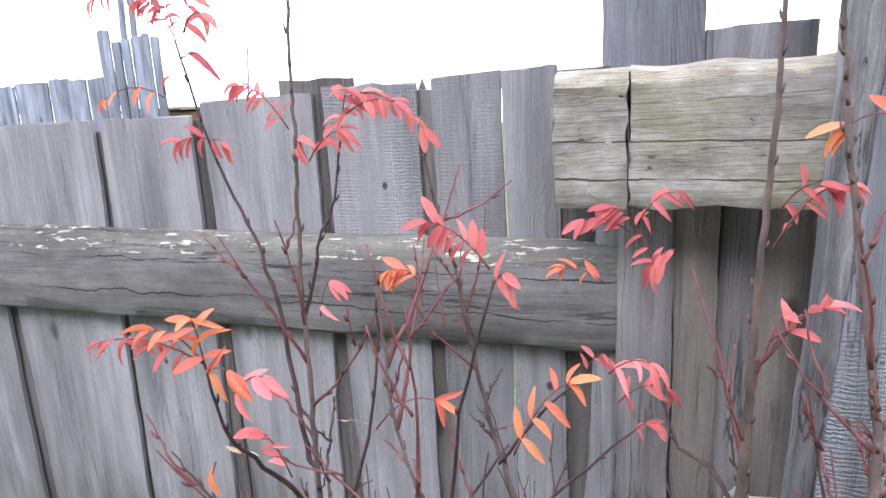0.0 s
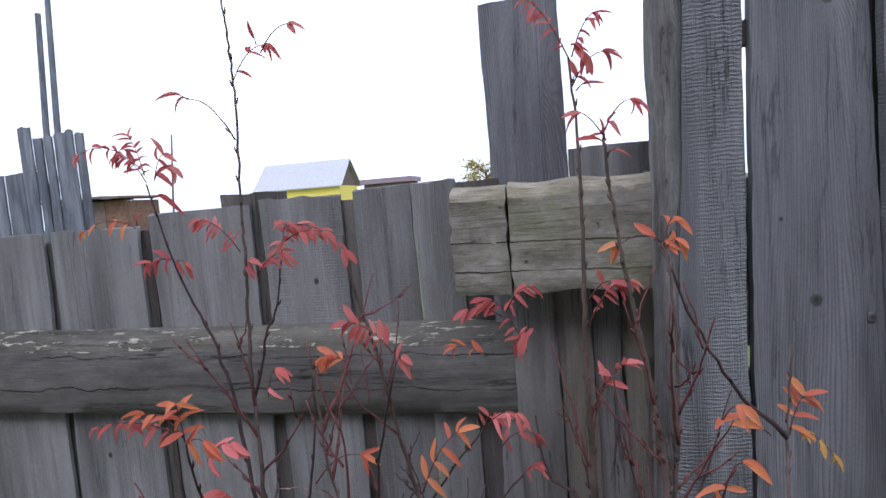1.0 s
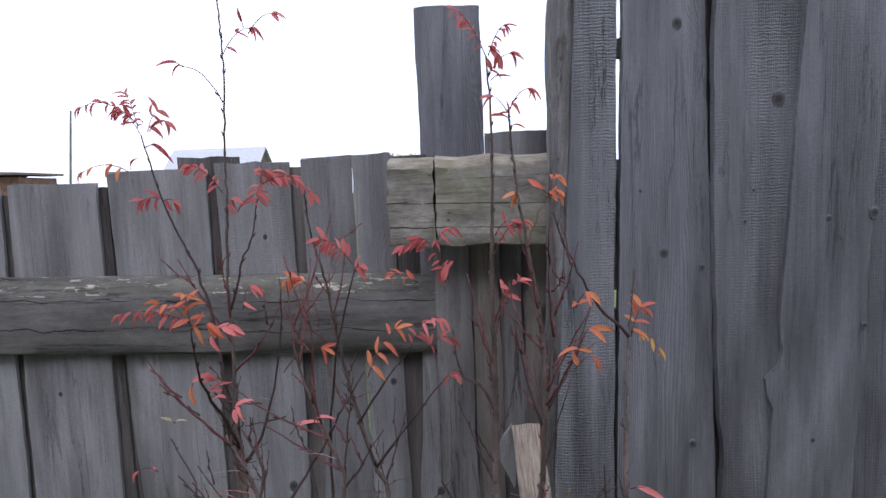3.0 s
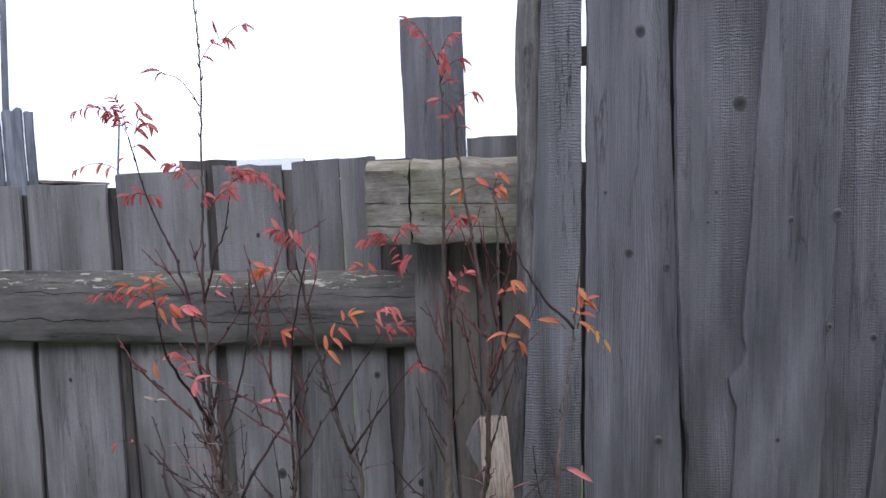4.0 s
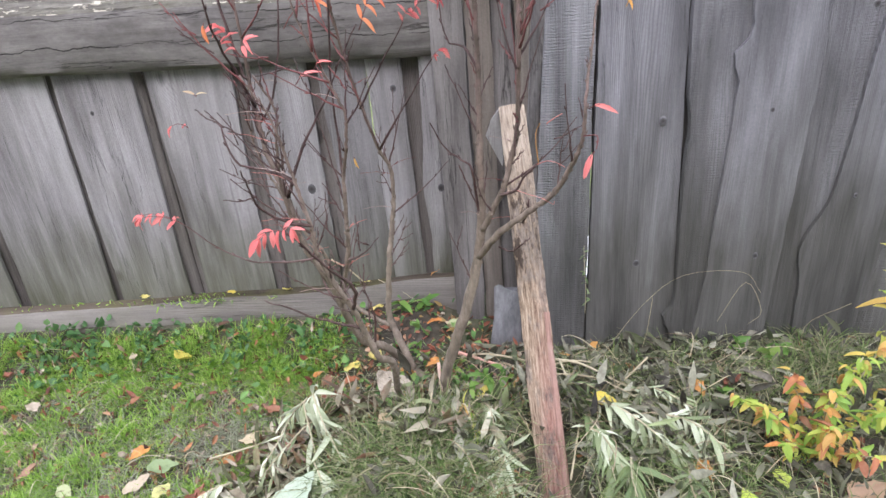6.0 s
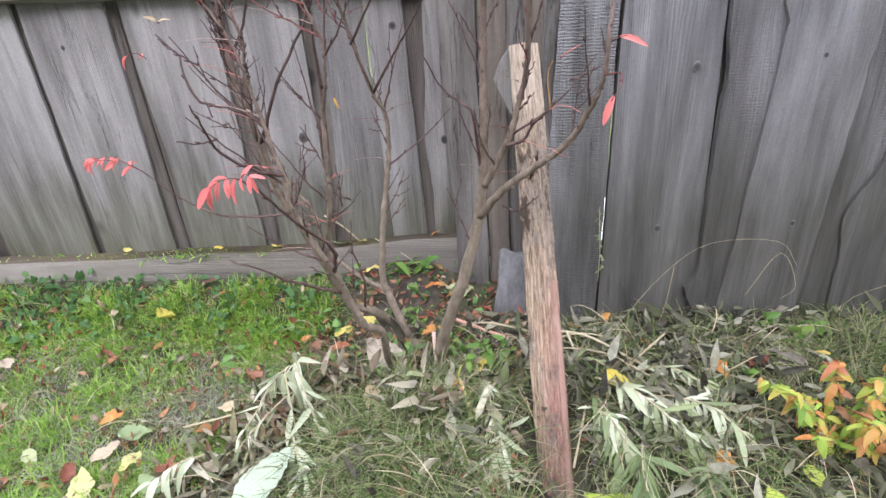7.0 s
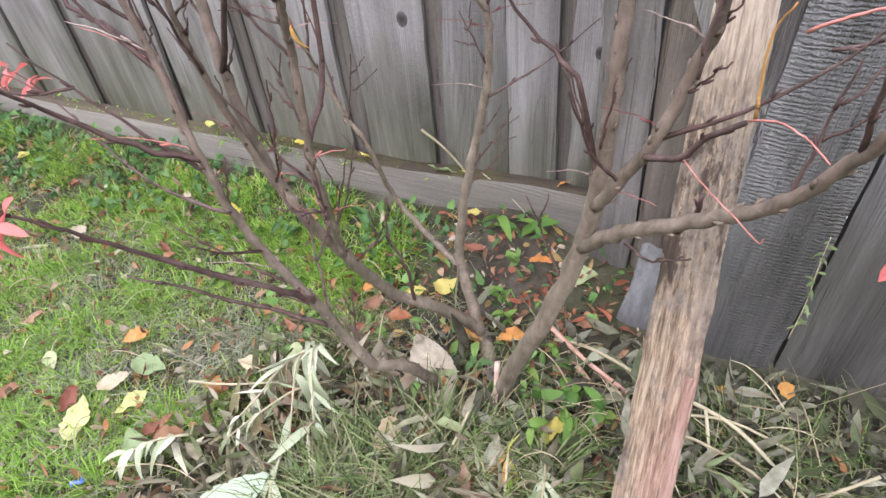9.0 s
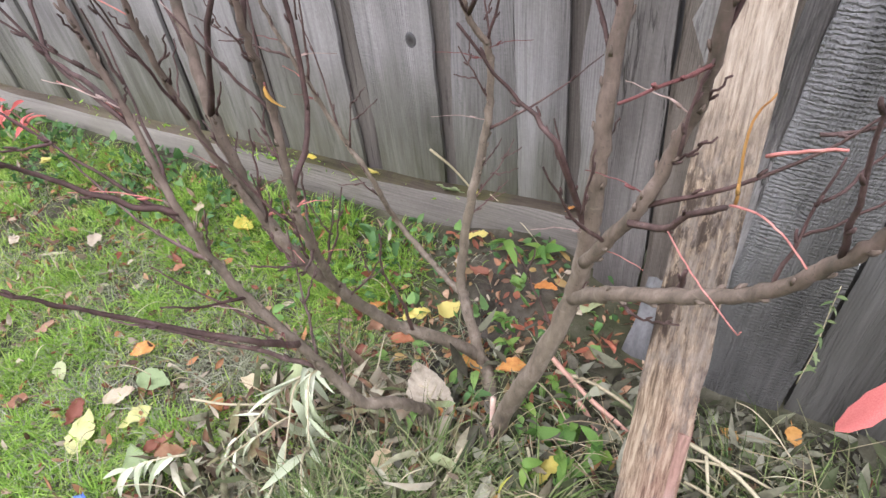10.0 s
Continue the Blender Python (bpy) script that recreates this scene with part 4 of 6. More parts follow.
stem("g", [(0.604, 0.92, 0.62), (0.652, 0.89, 0.724), (0.673, 0.89, 0.791), (0.689, 0.87, 0.88), (0.693, 0.85, 1.028), (0.694, 0.85, 1.126), (0.686, 0.86, 1.21), (0.668, 0.87, 1.327), (0.655, 0.87, 1.422), (0.647, 0.87, 1.505), (0.645, 0.87, 1.546)], 0.0069, 0.0016)
stem("g_up", [(0.695, 0.85, 1.02), (0.715, 0.86, 1.188), (0.716, 0.87, 1.347), (0.71, 0.89, 1.40)], 0.0028, 0.0014)
stem("f", [(0.592, 0.935, 0.545), (0.64, 0.88, 0.625), (0.696, 0.84, 0.684), (0.755, 0.81, 0.741), (0.789, 0.78, 0.811), (0.805, 0.76, 0.871), (0.812, 0.77, 0.946), (0.84, 0.86, 1.055), (0.86, 0.92, 1.129), (0.874, 0.93, 1.252)], 0.0074, 0.0014)
# thin side twigs
twig([(0.118, 0.925, 1.0), (0.105, 0.93, 1.026), (0.078, 0.95, 1.178), (0.05, 0.96, 1.272), (0.021, 0.96, 1.344), (-0.013, 0.96, 1.438), (-0.036, 0.96, 1.536)], 0.0035)
twig([(0.126, 0.91, 0.943), (0.127, 0.86, 1.013), (0.12, 0.80, 1.089), (0.13, 0.75, 1.15), (0.135, 0.73, 1.214)], 0.0035)
twig([(0.13, 0.912, 0.91), (0.158, 0.91, 0.942), (0.195, 0.92, 1.051), (0.215, 0.92, 1.168), (0.219, 0.92, 1.26)])
twig([(0.116, 0.94, 1.2), (0.129, 0.94, 1.237), (0.146, 0.94, 1.295), (0.167, 0.94, 1.34), (0.182, 0.94, 1.408)], 0.0024)
twig([(0.338, 1.2, 0.755), (0.425, 1.15, 0.882), (0.506, 1.1, 0.994)], 0.0034)
twig([(0.303, 1.18, 0.874), (0.375, 1.15, 0.983), (0.443, 1.1, 1.076)], 0.003)
twig([(0.174, 0.86, 0.75), (0.233, 0.85, 0.866), (0.291, 0.86, 0.953), (0.329, 0.86, 1.02), (0.378, 0.86, 1.098)], 0.0034)
twig([(0.308, 0.82, 0.7), (0.30, 0.885, 0.77), (0.306, 0.88, 0.968), (0.34, 0.82, 1.15), (0.385, 0.776, 1.293)], 0.0036)
twig([(0.603, 0.925, 0.65), (0.594, 0.92, 0.679), (0.589, 0.87, 0.783), (0.56, 0.88, 0.81), (0.532, 0.88, 0.834), (0.507, 0.85, 0.896)], 0.0038)
twig([(0.614, 0.945, 0.98), (0.584, 0.97, 1.029), (0.548, 1.0, 1.046), (0.535, 1.02, 1.129)])
twig([(0.86, 0.92, 1.13), (0.806, 0.91, 1.189), (0.774, 0.90, 1.241), (0.737, 0.89, 1.314), (0.717, 0.88, 1.373)])
twig([(0.694, 0.85, 1.03), (0.715, 0.77, 1.11), (0.735, 0.71, 1.19)], 0.0024, 0.001, RED_TWIG)
twig([(0.259, 0.722, 0.735), (0.227, 0.70, 0.751), (0.187, 0.66, 0.80), (0.192, 0.62, 0.85), (0.199, 0.58, 0.898)], 0.0036)
twig([(0.238, 0.73, 0.83), (0.18, 0.74, 0.852), (0.122, 0.75, 0.872), (0.087, 0.80, 0.929), (0.02, 0.9, 0.93), (-0.035, 0.97, 0.938)], 0.0028)
twig([(0.262, 0.732, 0.66), (0.18, 0.75, 0.645), (0.103, 0.76, 0.646), (0.032, 0.77, 0.68), (-0.028, 0.77, 0.737)], 0.0024, 0.001)
twig([(0.307, 0.76, 0.516), (0.332, 0.70, 0.60), (0.30, 0.63, 0.688), (0.28, 0.58, 0.755), (0.262, 0.55, 0.795)], 0.0042)
twig([(0.312, 0.77, 0.46), (0.25, 0.735, 0.505), (0.20, 0.69, 0.56), (0.16, 0.65, 0.609)], 0.0034)
twig([(0.244, 0.92, 0.42), (0.20, 0.93, 0.50), (0.19, 0.95, 0.58), (0.20, 0.95, 0.64)], 0.003)
twig([(0.29, 1.01, 0.26), (0.305, 0.98, 0.36), (0.295, 0.96, 0.45), (0.30, 0.96, 0.53)], 0.0034)
twig([(0.135, 0.93, 1.585), (0.118, 0.93, 1.615), (0.092, 0.93, 1.643), (0.067, 0.93, 1.651)], 0.0011, 0.0006, RED_TWIG, 0.0005)
twig([(0.805, 0.76, 0.871), (0.82, 0.70, 0.885), (0.812, 0.665, 0.87)], 0.0016, 0.0008, RED_TWIG, 0.0005)
twig([(0.69, 0.87, 0.88), (0.68, 0.78, 0.91), (0.668, 0.69, 0.94)], 0.0016, 0.0008, RED_TWIG, 0.0005)
# branchlets: straight, rising, knobbly, with a fork or two
BR = random.Random(31)


def branchlet(p, d, n, r, fork=True):
    side = d.cross(Vector((BR.uniform(-1, 1), BR.uniform(-1, 1), BR.uniform(-0.3, 0.3)))).normalized()
    side.y *= 0.7
    way = (d * BR.uniform(0.5, 0.9) + side * BR.uniform(0.55, 0.9) + Vector((0, 0, BR.uniform(0.1, 0.45)))).normalized()
    mid = p + way * n * 0.5 + Vector((BR.uniform(-1, 1), BR.uniform(-1, 1), 0)) * n * 0.04
    tip = p + way * n + Vector((0, 0, n * BR.uniform(0.04, 0.16)))
    high = p.z + 0.5 * n > BR.uniform(0.90, 1.15)
    line = twig([p, mid, tip], r, 0.0008, RED_TWIG if high else TWIG, 0.0016)
    if fork and n > 0.09:
        for at in (0.45, 0.7):
            if BR.random() < 0.6:
                branchlet(p + (tip - p) * at, way, n * BR.uniform(0.3, 0.55), r * 0.65, False)
    return line


for key, line in STEMS.items():
    low, high = (0.40, 1.2) if key != "f" else (0.75, 1.0)
    walked, due = 0.0, BR.uniform(0.03, 0.07)
    for a, b in zip(line, line[1:]):
        walked += (b - a).length
        if walked > due and low < a.z < high:
            n = BR.uniform(0.07, 0.21) if BR.random() < 0.65 else BR.uniform(0.02, 0.06)
            branchlet(a, (b - a).normalized(), n, 0.0011 + 0.007 * n)
            walked, due = 0.0, BR.uniform(0.028, 0.07) * (1.5 if key == "f" or key == "e" and a.z < 0.8 else 0.6 if a.z > 0.8 else 1.0)
# bare pale and pink leaf stalks left on the stems
ST_R = random.Random(23)
for key, count in (("d", 6), ("k", 4), ("c", 6), ("a", 4), ("a_side", 4), ("b", 4), ("e", 2), ("g", 2)):
    line = STEMS[key]
    span = [i for i, q in enumerate(line[:-1]) if 0.42 < q.z < 1.05]
    for _ in range(count):
        p, n = line[ST_R.choice(span)], ST_R.uniform(0.04, 0.10)
        side = Vector((ST_R.choice((-1, -1, 1)) * ST_R.uniform(0.5, 1.0), ST_R.uniform(-0.6, 0.4), ST_R.uniform(-0.05, 0.45))).normalized()
        twig([p, p + side * n * 0.5 + Vector((0, 0, n * 0.06)), p + side * n], 0.0007, 0.0004, ST_R.choice((STALK_PALE, PINK_TWIG, PINK_TWIG, RED_TWIG)), 0.0008)
# a spur with bare leaf stalks by the stake
twig([(0.649, 0.885, 0.717), (0.682, 0.870, 0.731), (0.698, 0.850, 0.767), (0.722, 0.830, 0.796)], 0.0034, 0.0022, None, 0.001)
twig([(0.727, 0.830, 0.800), (0.724, 0.830, 0.827), (0.723, 0.830, 0.864), (0.731, 0.830, 0.885)], 0.0012, 0.0007, AMBER_TWIG, 0.0008)
twig([(0.724, 0.830, 0.798), (0.740, 0.810, 0.811), (0.757, 0.790, 0.813), (0.773, 0.770, 0.808)], 0.0009, 0.0006, PINK_TWIG, 0.0006)
twig([(0.684, 0.868, 0.732), (0.706, 0.830, 0.734), (0.727, 0.800, 0.736), (0.750, 0.780, 0.728), (0.753, 0.775, 0.735)], 0.0007, 0.0005, PINK_TWIG, 0.0004)
twig([(0.694, 0.860, 0.658), (0.705, 0.850, 0.689), (0.707, 0.840, 0.719)], 0.0034, 0.002, None, 0.001)
twig([(0.731, 0.720, 0.909), (0.742, 0.710, 0.920), (0.757, 0.700, 0.930)], 0.001, 0.0007, PINK_TWIG, 0.0005)
twig([(0.681, 0.860, 0.811), (0.683, 0.860, 0.856), (0.690, 0.860, 0.888)], 0.0016, 0.0009, None, 0.001)
twig([(0.640, 0.930, 0.570), (0.669, 0.920, 0.561), (0.690, 0.900, 0.584), (0.712, 0.880, 0.611)], 0.0018, 0.001, None, 0.001)

def leaflet_mesh(name, width, fold, curl, twist, material, teeth=0.10, n=8):
    """A folded, arched, toothed leaflet one unit long, along +x."""
    verts, faces = [], []
    for i in range(n + 1):
        t = i / n
        w = width * 0.5 * math.sin(math.pi * min(1.0, t * 0.93 + 0.05)) ** 0.68 * (1 - 0.16 * t)
        w = 0.004 if i == n else w * (1 + teeth * (0.5 if i % 2 else -0.5))
        c, sn = math.cos(twist * t), math.sin(twist * t)
        for s in (-1, 0, 1):
            y, z = s * w * math.cos(fold), abs(s) * w * math.sin(fold)
            verts.append((t * (1 - 0.2 * curl * t), y * c - z * sn, y * sn + z * c - curl * t * t))
    for i in range(n):
        a = 3 * i
        faces += [(a, a + 1, a + 4, a + 3), (a + 1, a + 2, a + 5, a + 4)]
    return from_lists(name, verts, faces, material, sharp=0)


LEAF_KINDS = {}
VARIANTS = [(0.40, 0.75, 0.25, 0.3), (0.42, 0.6, 0.45, -0.6), (0.38, 0.95, 0.5, 0.7), (0.42, 0.5, 0.15, -0.3), (0.40, 0.8, 0.65, 0.5)]


def a_leaflet(m, length, material, parent, rng, name="leaflet"):
    if material.name not in LEAF_KINDS:
        LEAF_KINDS[material.name] = [leaflet_mesh("leaflet", *v, material) for v in VARIANTS]
    ob = new(name, rng.choice(LEAF_KINDS[material.name]))
    under(ob, parent)
    ob.matrix_basis = m @ Matrix.Scale(length, 4)
    return ob


def frame_of(x, up):
    x = x.normalized()
    y = up.cross(x)
    y = y.normalized() if y.length > 1e-4 else Vector((0, 1, 0))
    return Matrix((x, y, x.cross(y))).transposed().to_4x4()


def spray(pos, reach, pairs, leaf, material, parent, rng):
    """A pinnate leaf: a thin arched stalk with hanging pairs of leaflets; one pair: a single leaflet on its stalk."""
    v = Vector(reach)
    length = v.length
    d = v.normalized()
    p0 = Vector(pos)
    arch = rng.uniform(0.10, 0.22) * length
    line = [p0 + v * t + Vector((0, 0, 1)) * (4 * arch * t * (1 - t)) for t in (0, 0.2, 0.4, 0.6, 0.8, 1.0)]
    tv, tf = tube(line[:3] if pairs == 1 else line, (0.0011, 0.0005), 4)
    stalk = part("leaf", from_lists("leaf", tv, tf, RED_TWIG, sharp=0), parent)
    up = Vector((rng.uniform(-0.3, 0.3), -0.6, 0.8))
    if pairs == 1:
        m = frame_of(d + Vector((0, 0, -0.15)), up)
        m.translation = line[1]
        a_leaflet(m @ Matrix.Diagonal((1, 0.72, 1, 1)), min(0.048, max(0.026, 0.85 * length)), material, stalk, rng)
        return
    side = d.cross(Matrix.Rotation(rng.uniform(-1.0, 1.0), 3, d) @ Vector((0, -0.75, 0.65))).normalized()
    for k in range(pairs):
        t = 0.15 + 0.82 * k / max(1, pairs - 1)
        i = min(4, int(t * 5))
        base = line[i].lerp(line[i + 1], t * 5 - i)
        dd = (line[i + 1] - line[i]).normalized()
        for s in (-1, 1):
            if rng.random() < 0.24:
                continue
            ang = radians(rng.uniform(30, 52))
            x = dd * math.cos(ang) + side * (s * math.sin(ang)) + Vector((0, 0, -1)) * rng.uniform(0.2, 0.85)
            m = frame_of(x, up + Vector((rng.uniform(-0.5, 0.5), rng.uniform(-0.4, 0.2), 0)))
            m.translation = base
            a_leaflet(m, leaf * rng.uniform(0.75, 1.15), material, stalk, rng)
    m = frame_of(line[-1] - line[-2] + Vector((0, 0, -0.004)), up)
    m.translation = line[-1]
    a_leaflet(m, leaf, material, stalk, rng)


LR = random.Random(21)
# leaf by leaf: colour, foot, reach, pairs of leaflets
RED, PINK, ORANGE = RED_LEAF, PINK_LEAF, ORANGE_LEAF


def leaf(colour, pos, reach, pairs):
    if pairs > 4 and colour is RED:
        spray(pos, reach, pairs + 2, LR.uniform(0.022, 0.028), colour, shrub, LR)
    elif pairs <= 3:
        spray(pos, reach, pairs, LR.uniform(0.026, 0.033), colour, shrub, LR)
    else:
        spray(pos, reach, pairs, LR.uniform(0.024, 0.031) * (1.08 if colour is PINK else 1.0), colour, shrub, LR)


leaf(RED, (-0.042, 0.970, 1.538), (-0.033, -0.012, 0.045), 5)
leaf(RED, (-0.043, 0.970, 1.555), (-0.102, -0.012, 0.036), 6)
leaf(RED, (-0.028, 0.970, 1.543), (0.028, -0.012, 0.036), 3)
leaf(RED, (-0.015, 0.950, 1.540), (0.038, -0.012, 0.017), 2)
leaf(RED, (-0.051, 0.980, 1.551), (-0.011, -0.012, 0.061), 5)
leaf(RED, (-0.030, 0.960, 1.513), (0.060, -0.012, -0.009), 1)
leaf(ORANGE, (-0.070, 0.970, 1.469), (-0.082, -0.012, 0.002), 5)
leaf(RED, (-0.061, 0.960, 1.472), (0.010, -0.012, 0.023), 1)
leaf(RED, (0.136, 0.940, 1.670), (0.058, -0.012, 0.043), 3)
leaf(RED, (0.192, 0.920, 1.700), (0.051, -0.012, 0.031), 2)
leaf(RED, (0.178, 0.940, 1.717), (-0.004, -0.012, 0.028), 1)
leaf(RED, (-0.006, 0.960, 1.415), (-0.031, -0.012, -0.001), 3)
leaf(RED, (-0.003, 0.960, 1.412), (0.025, -0.012, -0.001), 2)
leaf(RED, (0.118, 0.940, 1.422), (-0.051, -0.012, 0.052), 7)
leaf(RED, (0.129, 0.930, 1.396), (0.013, -0.012, 0.015), 2)
leaf(RED, (0.187, 0.930, 1.407), (0.018, -0.012, 0.053), 5)
leaf(RED, (0.195, 0.930, 1.453), (0.093, -0.012, -0.037), 8)
leaf(RED, (0.200, 0.920, 1.435), (0.062, -0.012, 0.008), 4)
leaf(RED, (0.146, 0.930, 1.386), (0.044, -0.012, 0.032), 3)
leaf(RED, (0.381, 0.780, 1.301), (-0.048, -0.012, 0.042), 6)
leaf(RED, (0.386, 0.780, 1.291), (0.009, -0.012, 0.010), 2)
leaf(PINK, (0.150, 0.820, 1.058), (-0.027, -0.012, 0.058), 6)
leaf(PINK, (0.147, 0.920, 1.205), (0.023, -0.012, 0.046), 2)
leaf(ORANGE, (0.261, 0.950, 1.244), (-0.030, -0.012, 0.013), 6)
leaf(ORANGE, (0.234, 0.860, 1.101), (0.074, -0.012, 0.045), 2)
leaf(PINK, (0.244, 0.840, 0.995), (0.059, -0.012, 0.042), 1)
leaf(RED, (0.614, 0.920, 1.640), (-0.051, -0.012, 0.082), 7)
leaf(RED, (0.615, 0.900, 1.641), (0.027, -0.012, 0.047), 5)
leaf(RED, (0.615, 0.900, 1.656), (0.014, -0.012, -0.014), 3)
leaf(RED, (0.615, 0.920, 1.608), (0.040, -0.012, 0.037), 2)
leaf(RED, (0.619, 0.920, 1.602), (0.035, -0.012, 0.007), 1)
leaf(RED, (0.648, 0.870, 1.531), (-0.029, -0.012, 0.035), 2)
leaf(RED, (0.648, 0.870, 1.526), (-0.035, -0.012, 0.012), 1)
leaf(RED, (0.646, 0.870, 1.542), (0.031, -0.012, 0.034), 2)
leaf(RED, (0.647, 0.870, 1.515), (0.027, -0.012, 0.003), 1)
leaf(RED, (0.529, 1.000, 1.236), (-0.054, -0.012, 0.086), 6)
leaf(RED, (0.496, 1.000, 1.292), (-0.051, -0.012, 0.015), 4)
leaf(RED, (0.502, 1.000, 1.297), (0.039, -0.012, 0.040), 4)
leaf(RED, (0.543, 1.000, 1.272), (-0.023, -0.012, -0.016), 3)
leaf(RED, (0.616, 0.900, 1.295), (0.052, -0.012, 0.059), 5)
leaf(RED, (0.618, 0.900, 1.328), (0.029, -0.012, 0.027), 3)
leaf(ORANGE, (0.712, 0.890, 1.390), (0.011, -0.012, 0.041), 3)
leaf(ORANGE, (0.710, 0.890, 1.401), (-0.051, -0.012, 0.001), 2)
leaf(ORANGE, (0.714, 0.890, 1.390), (0.011, -0.012, 0.015), 2)
leaf(PINK, (0.621, 0.900, 1.195), (0.033, -0.012, 0.051), 5)
leaf(ORANGE, (0.469, 1.000, 1.232), (-0.045, -0.012, 0.020), 4)
leaf(ORANGE, (0.383, 0.860, 1.087), (0.057, -0.012, 0.089), 5)
leaf(PINK, (0.475, 0.900, 1.165), (0.040, -0.012, 0.018), 3)
leaf(RED, (0.484, 0.950, 1.109), (0.050, -0.012, 0.025), 3)
leaf(ORANGE, (0.724, 0.720, 1.230), (0.014, -0.012, 0.025), 2)
leaf(ORANGE, (0.724, 0.720, 1.154), (0.017, -0.012, 0.044), 2)
leaf(ORANGE, (0.722, 0.720, 1.135), (0.023, -0.012, 0.022), 2)
leaf(ORANGE, (0.870, 0.940, 1.125), (0.016, -0.012, 0.059), 5)
leaf(AMBER_LEAF, (0.870, 0.940, 1.136), (0.049, -0.012, -0.033), 4)
leaf(ORANGE, (0.848, 0.940, 1.125), (-0.052, -0.012, 0.027), 1)
leaf(RED, (0.067, 0.93, 1.651), (-0.045, -0.01, 0.011), 1)
leaf(RED, (0.07, 0.93, 1.651), (-0.03, -0.01, -0.008), 1)
leaf(PINK, (-0.028, 0.77, 0.737), (-0.085, 0.0, 0.025), 4)
leaf(PINK, (-0.026, 0.765, 0.739), (-0.08, -0.012, 0.022), 4)
leaf(PINK, (0.262, 0.55, 0.795), (-0.03, -0.04, 0.004), 4)
leaf(PINK, (0.262, 0.55, 0.795), (0.022, -0.02, 0.012), 2)
leaf(PINK, (-0.012, 0.87, 0.918), (-0.03, -0.01, 0.008), 2)
leaf(AMBER_LEAF, (0.351, 0.79, 0.852), (0.006, -0.006, -0.02), 1)
leaf(DRY_LEAF, (-0.032, 0.984, 0.965), (-0.012, -0.006, 0.014), 1)
leaf(DRY_LEAF, (-0.032, 0.984, 0.965), (0.014, -0.006, 0.010), 1)
leaf(PINK, (0.814, 0.755, 0.924), (0.046, -0.036, 0.004), 1)
leaf(PINK, (0.808, 0.660, 0.868), (-0.024, -0.016, -0.046), 1)
leaf(PINK, (0.294, 0.812, 1.025), (0.03, -0.02, 0.022), 1)
leaf(RED, (0.506, 1.1, 0.994), (0.03, -0.01, 0.02), 3)
leaf(RED, (0.443, 1.1, 1.076), (0.02, -0.01, 0.03), 3)
leaf(ORANGE, (0.134, 0.73, 1.218), (0.002, -0.012, 0.050), 4)
leaf(ORANGE, (0.134, 0.73, 1.222), (-0.040, -0.012, 0.034), 4)
leaf(RED, (0.132, 0.73, 1.224), (-0.098, -0.012, 0.018), 5)
leaf(ORANGE, (0.134, 0.73, 1.214), (0.034, -0.014, 0.010), 2)
leaf(PINK, (0.160, 0.73, 1.195), (0.040, -0.012, 0.026), 4)
leaf(PINK, (0.192, 0.73, 1.082), (0.012, -0.014, 0.012), 4)
leaf(ORANGE, (0.131, 0.73, 1.128), (-0.002, -0.014, -0.034), 1)


# ---- ground cover ----
GR = np.random.default_rng(5)
FR = random.Random(11)


def blades(name, label, category, count, region, keep, height, width, flat, material, clumps=None):
    """A field of single bent grass blades, one object. keep(x, y): the share of blades that grow there. clumps: tufts instead, (x, y, radius) each."""
    verts, faces = [], []
    x0, x1, y0, y1 = region
    made = 0
    while made < count:
        if clumps:
            cx, cy, cr = clumps[int(GR.integers(len(clumps)))]
            x, y = GR.normal(cx, cr), GR.normal(cy, cr)
        else:
            x, y = GR.uniform(x0, x1), GR.uniform(y0, y1)
        if y > 1.405 and x < 0.52 or y > 1.215 and x > 0.72 or not clumps and GR.random() > keep(x, y):
            made += 1 if clumps else 0
            continue
        if abs(x - 0.75) < 0.07 and 0.5 < y < 0.8 and height[1] > 0.05 and GR.random() < 0.8:
            continue
        made += 1
        h, w, a = GR.uniform(*height), GR.uniform(*width), GR.uniform(0, 6.283)
        if clumps:
            a = math.atan2(y - cy, x - cx) + GR.normal(0, 1.3)
        lean, s = GR.uniform(*flat), len(verts)
        ca, sa = math.cos(a), math.sin(a)
        z = ground_z(x, y) - 0.004
        tw = GR.uniform(-0.6, 0.6)
        px, py = -math.sin(a + tw) * w / 2, math.cos(a + tw) * w / 2
        for t, ww in ((0.0, 1.0), (0.4, 0.95), (0.75, 0.65)):
            rx, rz = lean * h * t ** 1.6, h * t * (1 - 0.45 * lean * t)
            verts.append((x + ca * rx - px * ww, y + sa * rx - py * ww, z + rz))
            verts.append((x + ca * rx + px * ww, y + sa * rx + py * ww, z + rz))
        rx, rz = lean * h, max(0.003, h * (1 - 0.57 * lean))
        verts.append((x + ca * rx, y + sa * rx, z + rz))
        faces += [(s, s + 1, s + 3, s + 2), (s + 2, s + 3, s + 5, s + 4), (s + 4, s + 5, s + 6)]
    me = bpy.data.meshes.new(name)
    me.from_pydata(verts, [], faces)
    me.materials.append(material)
    me.polygons.foreach_set("use_smooth", [True] * len(me.polygons))
    return tagged(new(name, me), label, category, kind="stuff")


def lawn(x, y):
    edge = 0.06 + 0.10 * fbm(x * 3, y * 3 + 3) - 0.18 * sstep(0.95, 0.6, y) + 0.1 * sstep(1.0, 1.3, y)
    return sstep(edge + 0.12, edge - 0.10, x) * (0.06 + 0.94 * sstep(-0.12, 0.38, fbm(x * 5, y * 5)))


